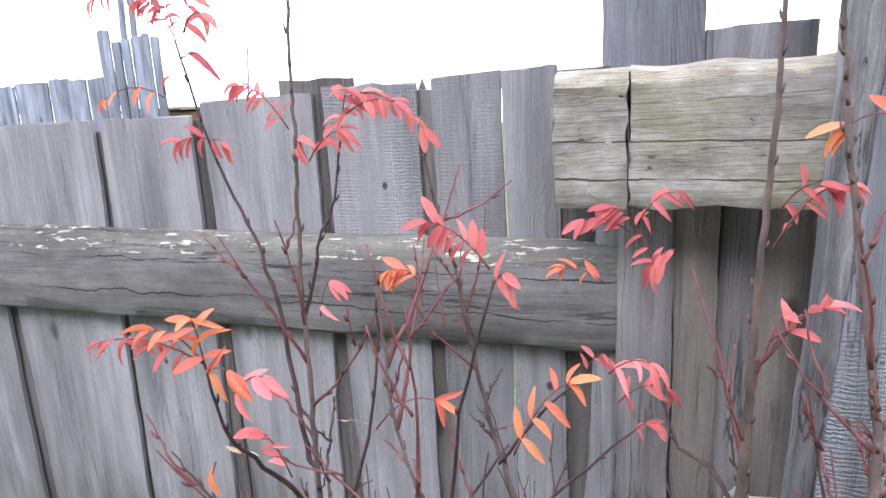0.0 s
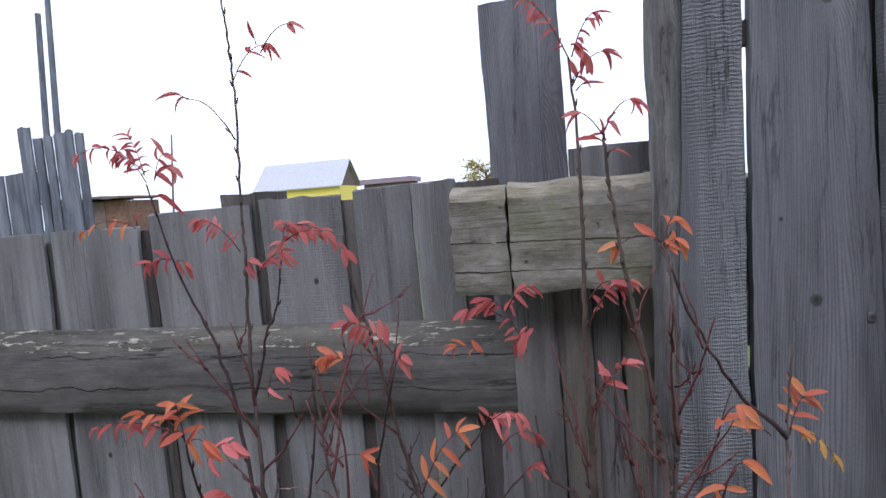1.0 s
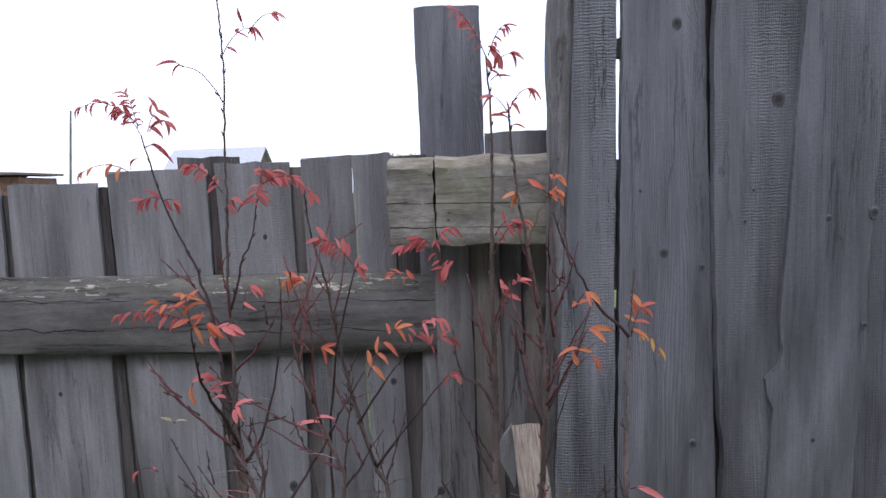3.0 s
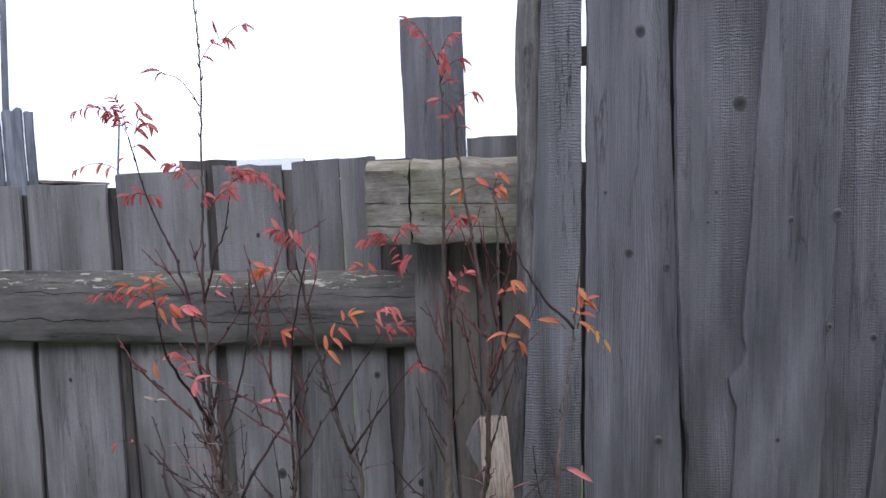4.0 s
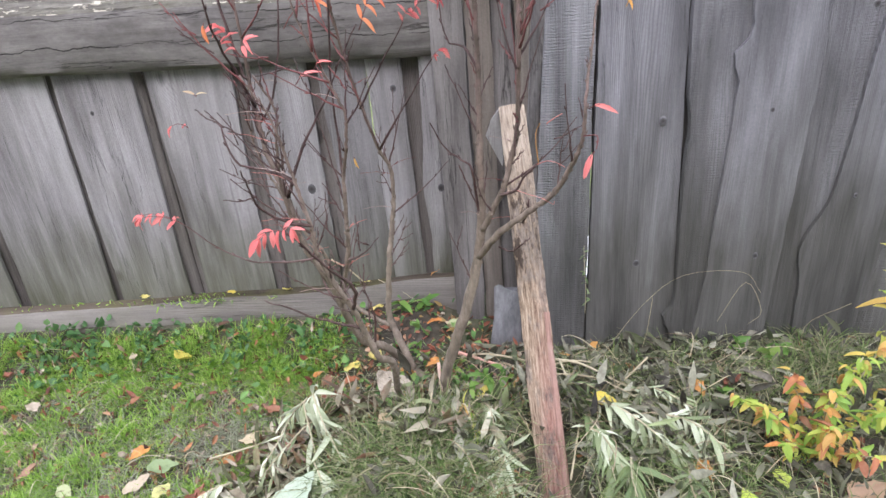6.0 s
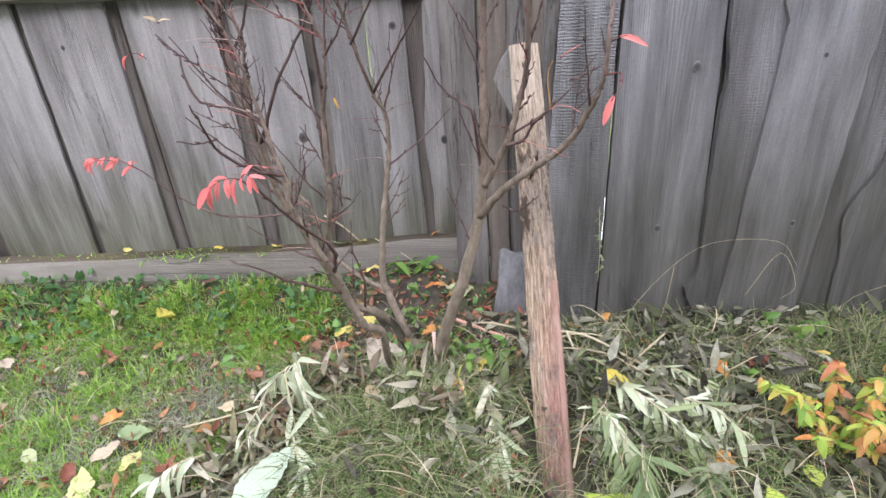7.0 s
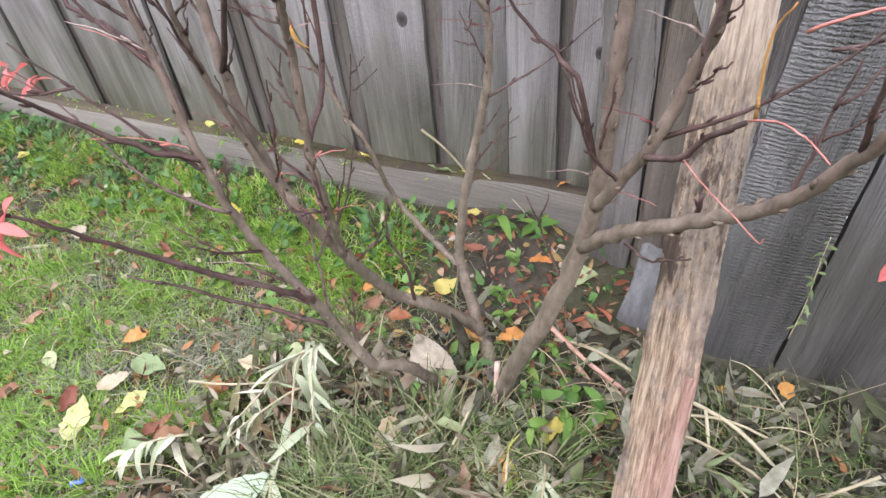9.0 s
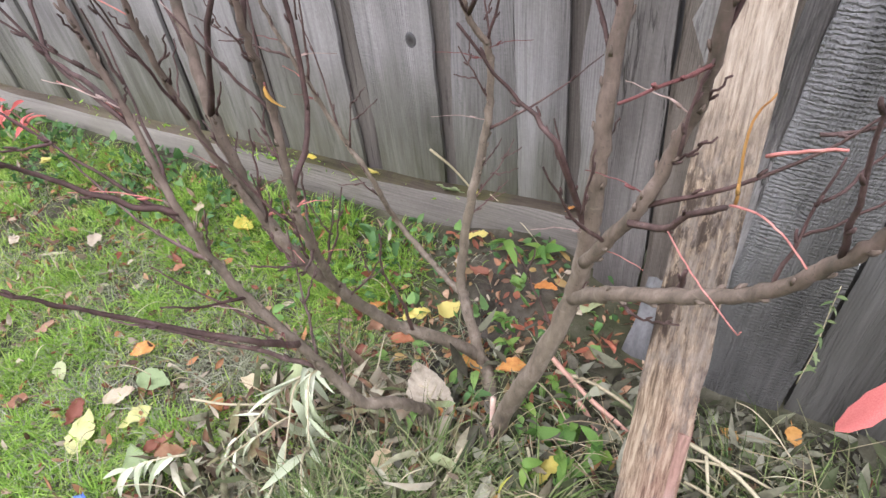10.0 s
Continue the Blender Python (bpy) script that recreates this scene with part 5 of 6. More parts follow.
def weedy(x, y):
    return sstep(-0.35, 0.1, x) * (0.25 + 0.75 * sstep(-0.4, 0.3, fbm(x * 5 + 9, y * 5))) * (1 - 0.85 * math.exp(-(((x - 0.62) / 0.13) ** 2 + ((y - 1.2) / 0.12) ** 2)))


blades("grass", "short green lawn grass", "grass", 21000, (-1.9, 0.35, 0.25, 1.41), lawn, (0.02, 0.06), (0.0014, 0.0032), (0.3, 1.3), GRASS)
blades("grass", "sparse lawn grass further out", "grass", 9000, (-3.0, -1.6, -0.4, 1.41), lambda x, y: 1.0, (0.02, 0.05), (0.002, 0.004), (0.2, 1.1), GRASS)
blades("grass", "rough grass behind and beside the lawn", "grass", 26000, (-4.5, 4.0, -3.5, 0.35), lambda x, y: 1.0, (0.03, 0.08), (0.004, 0.008), (0.3, 1.3), GRASS)
blades("dry_grass", "matted dry cut grass lying on the lawn", "dry grass", 9500, (-1.9, 0.3, 0.25, 1.41), lambda x, y: 0.12 + 0.88 * sstep(0.2, -0.25, fbm(x * 6, y * 6)), (0.015, 0.06), (0.001, 0.0026), (0.9, 1.7), LAWN_THATCH)
blades("dry_grass", "matted dry grass and hay on the soil", "dry grass", 3600, (-0.3, 2.3, 0.25, 1.2), weedy, (0.03, 0.11), (0.001, 0.0024), (0.9, 1.7), THATCH)
TUFTS = [(FR.uniform(-1.6, 0.02), FR.uniform(0.40, 1.37), FR.uniform(0.012, 0.04)) for _ in range(95)] + [(-0.07, 1.26, 0.04), (-0.02, 1.22, 0.03), (-0.55, 1.15, 0.05), (-0.75, 0.95, 0.05), (-0.33, 0.62, 0.05), (-0.28, 0.55, 0.05), (-0.6, 0.72, 0.05), (-0.9, 1.2, 0.06), (-0.42, 1.02, 0.05), (-0.3, 1.2, 0.05)] + [(FR.uniform(-1.5, 0.1), FR.uniform(1.22, 1.385), FR.uniform(0.015, 0.04)) for _ in range(26)]
blades("grass_tufts", "fresh bright green tufts of grass", "grass", 18500, (0, 0, 0, 0), None, (0.03, 0.085), (0.0014, 0.0034), (0.3, 1.3), TUFT, TUFTS)
WILD = [(0.85, 1.0, 0.05), (1.0, 0.95, 0.07), (1.2, 1.02, 0.07), (1.1, 0.62, 0.06), (0.92, 0.72, 0.06), (1.35, 0.9, 0.07), (1.55, 1.1, 0.05), (0.38, 0.72, 0.06), (0.48, 0.70, 0.06), (0.36, 0.60, 0.06), (0.52, 0.60, 0.06), (0.28, 0.62, 0.05), (0.44, 0.80, 0.04), (0.10, 1.01, 0.012), (0.60, 0.83, 0.02), (0.3, 0.66, 0.05), (0.45, 0.62, 0.06), (0.2, 0.56, 0.05), (0.3, 0.74, 0.04), (1.5, 1.0, 0.05), (1.6, 1.08, 0.04), (1.1, 0.75, 0.06), (1.3, 0.5, 0.08), (1.7, 0.8, 0.08), (0.64, 0.5, 0.05), (0.95, 0.5, 0.06)]
blades("long_grass", "long green and wilted grass round the shrub", "grass", 6200, (0, 0, 0, 0), None, (0.05, 0.15), (0.0012, 0.003), (0.7, 1.6), RANK, WILD)


def leaf_cloud(name, label, category, count, spots, size, shape, material, lift=(0.0, 0.02), flat=0.5, droop=0.0):
    """Many small leaves lying about, one object. spots(rng) gives a place."""
    verts, faces = [], []
    for _ in range(count):
        x, y = spots()
        z = ground_z(x, y) + GR.uniform(*lift)
        n = GR.uniform(*size)
        ax = Vector((GR.normal(), GR.normal(), GR.normal() * flat - droop)).normalized()
        upv = Vector((GR.normal() * flat, GR.normal() * flat, 1))
        m = frame_of(ax, upv)
        m.translation = (x, y, z)
        s, w, curl, fold = len(verts), n * shape * GR.uniform(0.7, 1.3), GR.uniform(-1.1, 1.4), GR.uniform(-0.4, 1.5)
        for t, ww in ((0.0, 0.05), (0.3, 0.9), (0.65, 0.8), (1.0, 0.04)):
            for k in (-1, 0, 1):
                verts.append(m @ Vector((t * n, k * w * 0.5 * ww, -curl * n * t * t + abs(k) * w * 0.5 * ww * fold)))
        for i in range(3):
            a = s + 3 * i
            faces += [(a, a + 1, a + 4, a + 3), (a + 1, a + 2, a + 5, a + 4)]
    me = bpy.data.meshes.new(name)
    me.from_pydata([tuple(v) for v in verts], [], faces)
    me.materials.append(material)
    me.polygons.foreach_set("use_smooth", [True] * len(me.polygons))
    return tagged(new(name, me), label, category, kind="stuff")


def spot_in(x0, x1, y0, y1, keep=None):
    def pick():
        while True:
            x, y = GR.uniform(x0, x1), GR.uniform(y0, y1)
            if y > 1.21 and x > 0.72 or y > 1.43:
                continue
            if abs(x - 0.75) < 0.06 and 0.5 < y < 0.78 and GR.random() < 0.7:
                continue
            if keep is None or GR.random() < keep(x, y):
                return x, y
    return pick


leaf_cloud("leaf_litter", "brown and reddish leaf litter round the stems", "leaf litter", 1900, spot_in(-0.35, 1.9, 0.35, 1.4, lambda x, y: (0.35 + 0.65 * sstep(-0.1, 0.3, x)) * (1 - 0.6 * sstep(0.65, 0.85, x))), (0.008, 0.03), 0.55, LITTER, (0.0, 0.02), 0.45)
leaf_cloud("leaf_litter", "crumbled brown leaves in the grass", "leaf litter", 2500, spot_in(-1.7, 0.1, 0.35, 1.4), (0.008, 0.034), 0.45, LITTER, (0.01, 0.036), 0.7)
leaf_cloud("wilted_weeds", "heap of wilted grey-green cut weeds", "cut weeds", 3000, spot_in(0.0, 1.9, 0.3, 1.21, lambda x, y: math.exp(-(((x - 0.98) / 0.48) ** 2 + ((y - 0.88) / 0.34) ** 2)) + 0.3 * math.exp(-(((x - 0.2) / 0.3) ** 2 + ((y - 0.66) / 0.2) ** 2))), (0.016, 0.062), 0.36, WILTED, (0.0, 0.055), 1.0, 0.45)
leaf_cloud("fence_litter", "grey dry leaves and crumbs blown against the foot of the tall fence", "leaf litter", 620, spot_in(0.62, 1.95, 1.06, 1.21), (0.012, 0.042), 0.42, WILTED, (0.0, 0.03), 0.8, 0.1)
leaf_cloud("creeping_weeds", "small round dark green leaves of creeping weeds by the sill", "weeds", 720, spot_in(-1.9, 0.6, 1.12, 1.44, lambda x, y: sstep(1.12, 1.36, y) * (1 - 0.75 * sstep(0.05, 0.25, x)) * (0.2 + 0.8 * sstep(-0.3, 0.3, fbm(x * 4, 7)))), (0.014, 0.032), 0.85, IVY, (0.01, 0.05), 0.4)
leaf_cloud("leaf_litter", "red, orange and yellow fallen leaflets on bare soil under the shrub", "leaf litter", 420, spot_in(-0.02, 0.72, 0.95, 1.42), (0.012, 0.036), 0.5, BRIGHT_LITTER, (0.004, 0.026), 0.55)
leaf_cloud("small_weeds", "small green weed leaves between the stems", "weeds", 150, spot_in(-0.2, 0.62, 0.9, 1.40), (0.016, 0.036), 0.62, FRESH, (0.01, 0.05), 0.5)


# ---- single fallen leaves ----
def fallen_mesh(name, width, curl, fold, lobes, material, seed):
    """A fallen leaf one unit long: pointed, toothed, curled and crumpled, with its stalk."""
    rng = random.Random(seed)
    verts, faces, n, twist = [], [], 14, rng.uniform(-0.5, 0.5)
    for i in range(n + 1):
        t = i / n
        w = width * 0.5 * math.sin(math.pi * min(1, 0.02 + 0.97 * t ** 0.85)) ** 0.8 * (1.2 - 0.45 * t)
        w *= 1 + (lobes + 0.05) * (0.5 if i % 2 else -0.5) + 0.16 * fbm(t * 5, seed * 3.7)
        for k in (-1, -0.66, -0.33, 0, 0.33, 0.66, 1):
            z = curl * ((t - 0.5) ** 2 - 0.1) + abs(k) * w * fold + k * w * twist * (t - 0.5) * 2
            z += 0.10 * fbm(t * 3.5 + seed, k * 1.6, seed * 1.3) * (0.3 + abs(k)) + 0.012 * rng.uniform(-1, 1) * abs(k) - (0.012 if k == 0 else 0)
            verts.append((t - 0.5, k * w + 0.05 * fbm(t * 2, seed * 2.2), z))
    for i in range(n):
        for j in range(6):
            a = 7 * i + j
            faces.append((a, a + 1, a + 8, a + 7))
    tube([Vector((-0.72, 0.01, 0.03)), Vector((-0.6, 0.0, 0.01)), Vector((-0.48, 0, 0))], (0.014, 0.012), 4, verts, faces)
    return from_lists(name, verts, faces, material, sharp=0)


def fallen(x, y, length, turn, mesh, label, lift=0.012, rx=0, ry=0):
    ob = new("fallen_leaf", mesh)
    ob.matrix_basis = pose(x, y, ground_z(x, y) + lift, rx, ry, turn) @ Matrix.Scale(length, 4)
    tagged(ob, label, "leaf", "fallen leaves")


F_Y = fallen_mesh("fallen_leaf", 0.62, 0.5, 0.15, 0.05, FALLEN_YELLOW, 1)
F_Y2 = fallen_mesh("fallen_leaf", 0.5, -0.3, 0.25, 0.1, FALLEN_YELLOW, 2)
F_O = fallen_mesh("fallen_leaf", 0.62, -0.5, -0.1, 0.05, FALLEN_ORANGE, 3)
F_G = fallen_mesh("fallen_leaf", 0.6, 0.3, 0.1, 0.04, FALLEN_GREEN, 4)
F_B = fallen_mesh("fallen_leaf", 0.5, 0.7, 0.4, 0.12, FALLEN_BROWN, 5)
F_C = fallen_mesh("fallen_leaf", 0.56, 0.35, 0.12, 0.05, FALLEN_CREAM, 8)
F_D = fallen_mesh("fallen_leaf", 0.55, 0.3, 0.2, 0.12, DRY_LEAF, 6)
YEL, ORA, GRE, BRO, DRY_L = "yellow fallen leaf on the grass", "orange fallen leaf on the grass", "pale green fallen leaf on the grass", "curled brown fallen leaf in the grass", "dry beige fallen leaf on the litter"
def drop(x, y, n, mesh, label):
    fallen(x, y, 1.2 * n, FR.uniform(0, 360), mesh, label, FR.uniform(0.032, 0.046), FR.uniform(-14, 14), FR.uniform(-14, 14))


drop(-0.441, 1.288, 0.066, F_Y, YEL)
drop(-1.345, 1.297, 0.05, F_Y, YEL)
drop(-0.85, 1.09, 0.06, F_D, DRY_L)
drop(-0.38, 0.858, 0.05, F_O, ORA)
drop(-0.29, 0.812, 0.07, F_G, GRE)
drop(-0.338, 0.655, 0.08, F_C, "yellow-green narrow fallen leaf on the grass")
drop(-0.265, 0.73, 0.06, F_C, "cream yellow fallen leaf on the grass")
drop(-0.155, 0.708, 0.055, F_B, BRO)
drop(-0.172, 0.657, 0.065, F_G, GRE)
drop(-0.679, 0.811, 0.045, F_B, BRO)
drop(-0.536, 0.639, 0.05, F_B, BRO)
drop(-0.381, 0.676, 0.055, F_B, BRO)
drop(-0.526, 0.74, 0.045, F_G, GRE)
drop(-0.525, 1.109, 0.03, F_O, ORA)
drop(-0.12, 0.70, 0.05, F_O, ORA)
drop(-0.334, 0.751, 0.06, F_D, DRY_L)
drop(0.237, 1.227, 0.06, F_Y, "pale yellow fallen leaf under the shrub")
drop(0.166, 1.197, 0.055, F_Y2, YEL)
drop(0.086, 1.144, 0.05, F_B, BRO)
drop(0.175, 1.12, 0.045, F_O, ORA)
drop(0.231, 1.40, 0.05, F_Y2, YEL)
drop(0.43, 1.319, 0.045, F_O, ORA)
drop(0.36, 0.97, 0.06, F_O, ORA)
for x, y, n, mesh, label in ((0.27, 1.32, 0.045, F_B, BRO), (0.12, 1.06, 0.05, F_B, BRO), (-0.05, 1.02, 0.05, F_B, BRO), (0.05, 1.2, 0.04, F_O, ORA), (0.93, 1.17, 0.035, F_O, ORA), (0.83, 1.13, 0.03, F_O, ORA),
                             (1.071, 0.65, 0.05, F_O, ORA), (1.15, 0.92, 0.05, F_O, ORA), (0.9, 0.86, 0.06, F_Y, YEL), (-0.95, 0.75, 0.05, F_Y, YEL), (-1.1, 1.0, 0.05, F_D, DRY_L), (-0.88, 0.62, 0.05, F_O, ORA), (-0.62, 1.3, 0.04, F_D, DRY_L)):
    drop(x, y, n, mesh, label)
for x, y, n, mesh, label in ((-1.05, 1.25, 0.05, F_B, BRO), (0.33, 0.80, 0.06, F_D, DRY_L), (0.5, 0.78, 0.05, F_B, BRO), (0.58, 0.92, 0.05, F_Y2, YEL), (0.36, 1.10, 0.05, F_O, ORA), (0.44, 1.10, 0.05, F_O, ORA), (1.25, 0.95, 0.05, F_B, BRO), (-0.12, 0.83, 0.05, F_O, ORA), (-0.08, 0.9, 0.055, F_D, DRY_L)):
    drop(x, y, n, mesh, label)
F_L = fallen_mesh("fallen_leaf", 0.7, 0.3, 0.12, 0.1, FALLEN_LIME, 9)
drop(0.840, 0.565, 0.10, F_L, "large lime green leaf on the cut weeds")
drop(1.143, 0.546, 0.08, F_L, "large lime green leaf on the cut weeds")
drop(1.23, 0.62, 0.05, F_L, "lime green leaf on the cut weeds")
drop(1.391, 0.589, 0.08, F_D, "pale grey-white curled leaf")


def veined_leaf(material=None, fold=0.04):
    """A big dry leaf, toothed and dished, with raised pale veins."""
    verts, faces, nx, ny = [], [], 26, 6
    for i in range(nx + 1):
        t = i / nx
        w = 0.29 * math.sin(math.pi * min(1, 0.04 + 0.95 * t)) ** 0.7 * (1.25 - 0.55 * t) * (1 + 0.03 * (0.5 if i % 2 else -0.5) + 0.04 * fbm(t * 6, 2.0))
        for j in range(-ny, ny + 1):
            q = j / ny
            ridge = fold * math.cos(2 * math.pi * (t * 7 - abs(q) * 1.7)) * min(1, abs(q) * 3)
            verts.append((t - 0.5, q * w, 0.26 * abs(q) ** 1.4 * w * 2 + 0.3 * (t - 0.5) ** 2 + ridge + 0.025 * fbm(t * 4, q * 2) * abs(q)))
    k = 2 * ny + 1
    faces = [(i * k + j, i * k + j + 1, (i + 1) * k + j + 1, (i + 1) * k + j) for i in range(nx) for j in range(k - 1)]
    return from_lists("blade", verts, faces, material or DRY_BIG, sharp=0)


big = thing("dry_leaf", (0.325, 0.98, 0.12), "big dry beige leaf with pale veins leaning on the stems", "leaf")
M_BIG = Matrix.Translation((0.333, 0.972, ground_z(0.333, 0.972) + 0.048)) @ frame_of(Vector((-0.68, 0.60, 0.40)), Vector((0.1, -0.55, 0.83))) @ Matrix.Diagonal((0.14, 0.15, 0.15, 1))
part("blade", veined_leaf(), big).matrix_basis = M_BIG
tv, tf = tube([Vector((-0.62, 0, 0.03)), Vector((-0.4, 0, 0.004)), Vector((0.1, 0, -0.006)), Vector((0.48, 0, 0.02))], (0.018, 0.007), 5)
for i in range(6):
    x = -0.38 + 0.13 * i
    for sgn in (-1, 1):
        w = 0.22 * math.sin(math.pi * min(1, 0.2 + (x + 0.5) * 0.85)) ** 0.7
        tube([Vector((x, 0, 0.002)), Vector((x + 0.08, sgn * w * 0.5, 0.03)), Vector((x + 0.15, sgn * w, 0.085))], (0.008, 0.004), 4, tv, tf)
part("vein", from_lists("vein", tv, tf, STRAW, sharp=0), big, "pale raised veins and stalk").matrix_basis = M_BIG
fallen(0.51, 1.34, 0.085, 15, F_G, "broad pale green leaf on bare soil", 0.02, 20, 0)
big = new("fallen_leaf", veined_leaf(FALLEN_SAGE, 0.014))
big.matrix_basis = pose(0.135, 0.61, ground_z(0.135, 0.61) + 0.06, -8, -14, 62) @ Matrix.Scale(0.165, 4)
tagged(big, "large blue-green leaf on the cut weeds", "leaf", "fallen leaves")
fallen(0.027, 0.931, 0.08, -50, F_G, "pale green leaf on the cut weeds", 0.06, 30, 0)
for x, n, mesh in ((-0.62, 0.03, F_Y), (-0.30, 0.03, F_Y2), (-0.10, 0.035, F_Y), (0.12, 0.06, F_G), (0.19, 0.03, F_Y2), (0.43, 0.03, F_O)):
    ob = new("fallen_leaf", mesh)
    ob.matrix_basis = pose(x, 1.47, 0.205 + 0.035 * sstep(0.0, 0.5, x), FR.uniform(-15, 25), FR.uniform(-20, 20), FR.uniform(0, 360)) @ Matrix.Scale(n, 4)
    tagged(ob, "small yellowed leaf lying on the sill beam", "leaf", "fallen leaves")


bits = [(0.016 * (i - 1.5), 0.009 * (j - 1), 0.010 * math.sin(1.9 * i + j) + 0.002 * k) for k in (0, 1) for j in range(3) for i in range(4)]
flakes = [(12 * k + 4 * j + i, 12 * k + 4 * j + i + 1, 12 * k + 4 * j + i + 5, 12 * k + 4 * j + i + 4) for k in (0, 1) for j in range(2) for i in range(3)]
scrap = new("plastic_scrap", from_lists("plastic_scrap", bits, flakes, plain("blue_plastic", (0.12, 0.20, 0.62), 0.4, 60.0, 0.2)))
scrap.matrix_basis = pose(-0.221, 0.558, ground_z(-0.221, 0.558) + 0.03, 12, -20, 40) @ Matrix.Scale(0.55, 4)
tagged(scrap, "small crumpled blue plastic scrap in the grass", "plastic scrap")


# ---- cut stalks ----
def stalk(pts, r, material, label, category="stalk"):
    r *= 0.68 if material is STRAW and r < 0.0028 else 0.95
    v, f = tube(smooth_line(pts, 4), (r, r * 0.75), 6, rough=0.12, rng=FR)
    tagged(new("cut_stalk", from_lists("cut_stalk", v, f, material, sharp=0)), label, category, "cut stalks")


PK, ST = "pink dried cut stalk on the soil", "pale straw-coloured cut stalk on the heap"
for pts, r, m, lab in [
    ([(0.495, 1.162, 0.12), (0.580, 1.102, 0.125), (0.680, 1.062, 0.11)], 0.0055, PINK_STALK, PK), ([(0.550, 1.122, 0.10), (0.620, 1.052, 0.105), (0.675, 0.992, 0.09)], 0.0055, PINK_STALK, PK),
    ([(0.520, 1.132, 0.115), (0.600, 1.122, 0.13), (0.740, 1.082, 0.12)], 0.004, STRAW, ST), ([(0.465, 0.967, 0.215), (0.467, 0.947, 0.13), (0.470, 0.900, 0.05)], 0.0055, PALE_PINK, "pale pink cut stub standing by the stems"),
    ([(0.750, 1.072, 0.14), (0.850, 1.032, 0.15), (0.950, 0.962, 0.13), (1.070, 0.872, 0.11)], 0.004, STRAW, ST), ([(0.740, 1.032, 0.13), (0.840, 1.042, 0.15), (0.950, 1.032, 0.13)], 0.003, STRAW, ST),
    ([(0.720, 1.012, 0.13), (0.880, 0.962, 0.15), (1.020, 0.852, 0.13), (1.120, 0.782, 0.11)], 0.003, STRAW, ST), ([(0.800, 1.042, 0.16), (0.820, 0.982, 0.12), (0.820, 0.932, 0.09)], 0.003, STRAW, ST),
    ([(1.040, 1.012, 0.17), (0.970, 0.962, 0.14), (0.880, 0.892, 0.11)], 0.003, STRAW, ST), ([(0.540, 0.932, 0.17), (0.580, 0.872, 0.14), (0.620, 0.772, 0.09)], 0.003, STRAW, ST),
    ([(0.450, 0.892, 0.19), (0.440, 0.812, 0.16), (0.420, 0.712, 0.13)], 0.0028, STRAW, ST), ([(0.460, 0.832, 0.17), (0.520, 0.822, 0.17), (0.550, 0.802, 0.15)], 0.0022, STRAW, ST),
    ([(0.470, 0.912, 0.13), (0.480, 0.832, 0.14), (0.490, 0.712, 0.13)], 0.0035, STRAW, ST), ([(0.074, 1.482, 0.305), (0.130, 1.487, 0.26), (0.184, 1.492, 0.195)], 0.0035, STRAW, "pale twig leaning on the sill beam"),
    ([(0.232, 1.472, 0.222), (0.320, 1.452, 0.175), (0.420, 1.412, 0.11)], 0.0018, STRAW, "dry straw hanging over the sill beam"), ([(-0.15, 0.80, 0.06), (-0.05, 0.82, 0.075), (0.050, 0.872, 0.07)], 0.003, STRAW, ST),
    ([(1.020, 0.632, 0.1), (1.100, 0.712, 0.14), (1.170, 0.792, 0.12)], 0.003, STRAW, ST), ([(0.770, 0.632, 0.12), (0.800, 0.732, 0.14), (0.820, 0.812, 0.12)], 0.003, STRAW, ST),
    ([(0.950, 1.142, 0.10), (1.056, 1.132, 0.27), (1.160, 1.132, 0.356), (1.317, 1.122, 0.363), (1.370, 1.112, 0.30)], 0.0009, STRAW, "thin arching dry grass stem before the tall fence"),
    ([(1.050, 1.132, 0.08), (1.070, 1.132, 0.17), (1.080, 1.132, 0.29)], 0.0016, STRAW, "thin dry grass stem"),
    ([(1.270, 1.132, 0.20), (1.330, 1.122, 0.33), (1.380, 1.112, 0.24), (1.350, 1.112, 0.20)], 0.001, STRAW, "bent dry grass stem before the tall fence"), ([(1.520, 1.082, 0.06), (1.490, 1.082, 0.2), (1.570, 1.032, 0.3)], 0.0012, STRAW, "dry grass stem by the fence"),
]:
    stalk(pts, r, m, lab)


# ---- leafy sprigs and weeds, each with its stem and leaves ----
BLADE_KINDS = {}


def blade_leaf(m, length, material, parent, rng, width=0.26, droop=0.3, kinds=BLADE_KINDS):
    key = (material.name, width)
    if key not in kinds:
        kinds[key] = [leaflet_mesh("leaf", width * rng.uniform(0.85, 1.15), f, c, t, material, 0.05) for f, c, t in ((0.3, 0.3, 0.5), (0.5, 0.7, -0.7), (0.2, 1.0, 0.3), (0.7, -0.25, 0.9), (0.4, 0.5, 1.3))]
    ob = new("leaf", rng.choice(kinds[key]))
    under(ob, parent)
    ob.matrix_basis = m @ Matrix.Scale(length, 4)


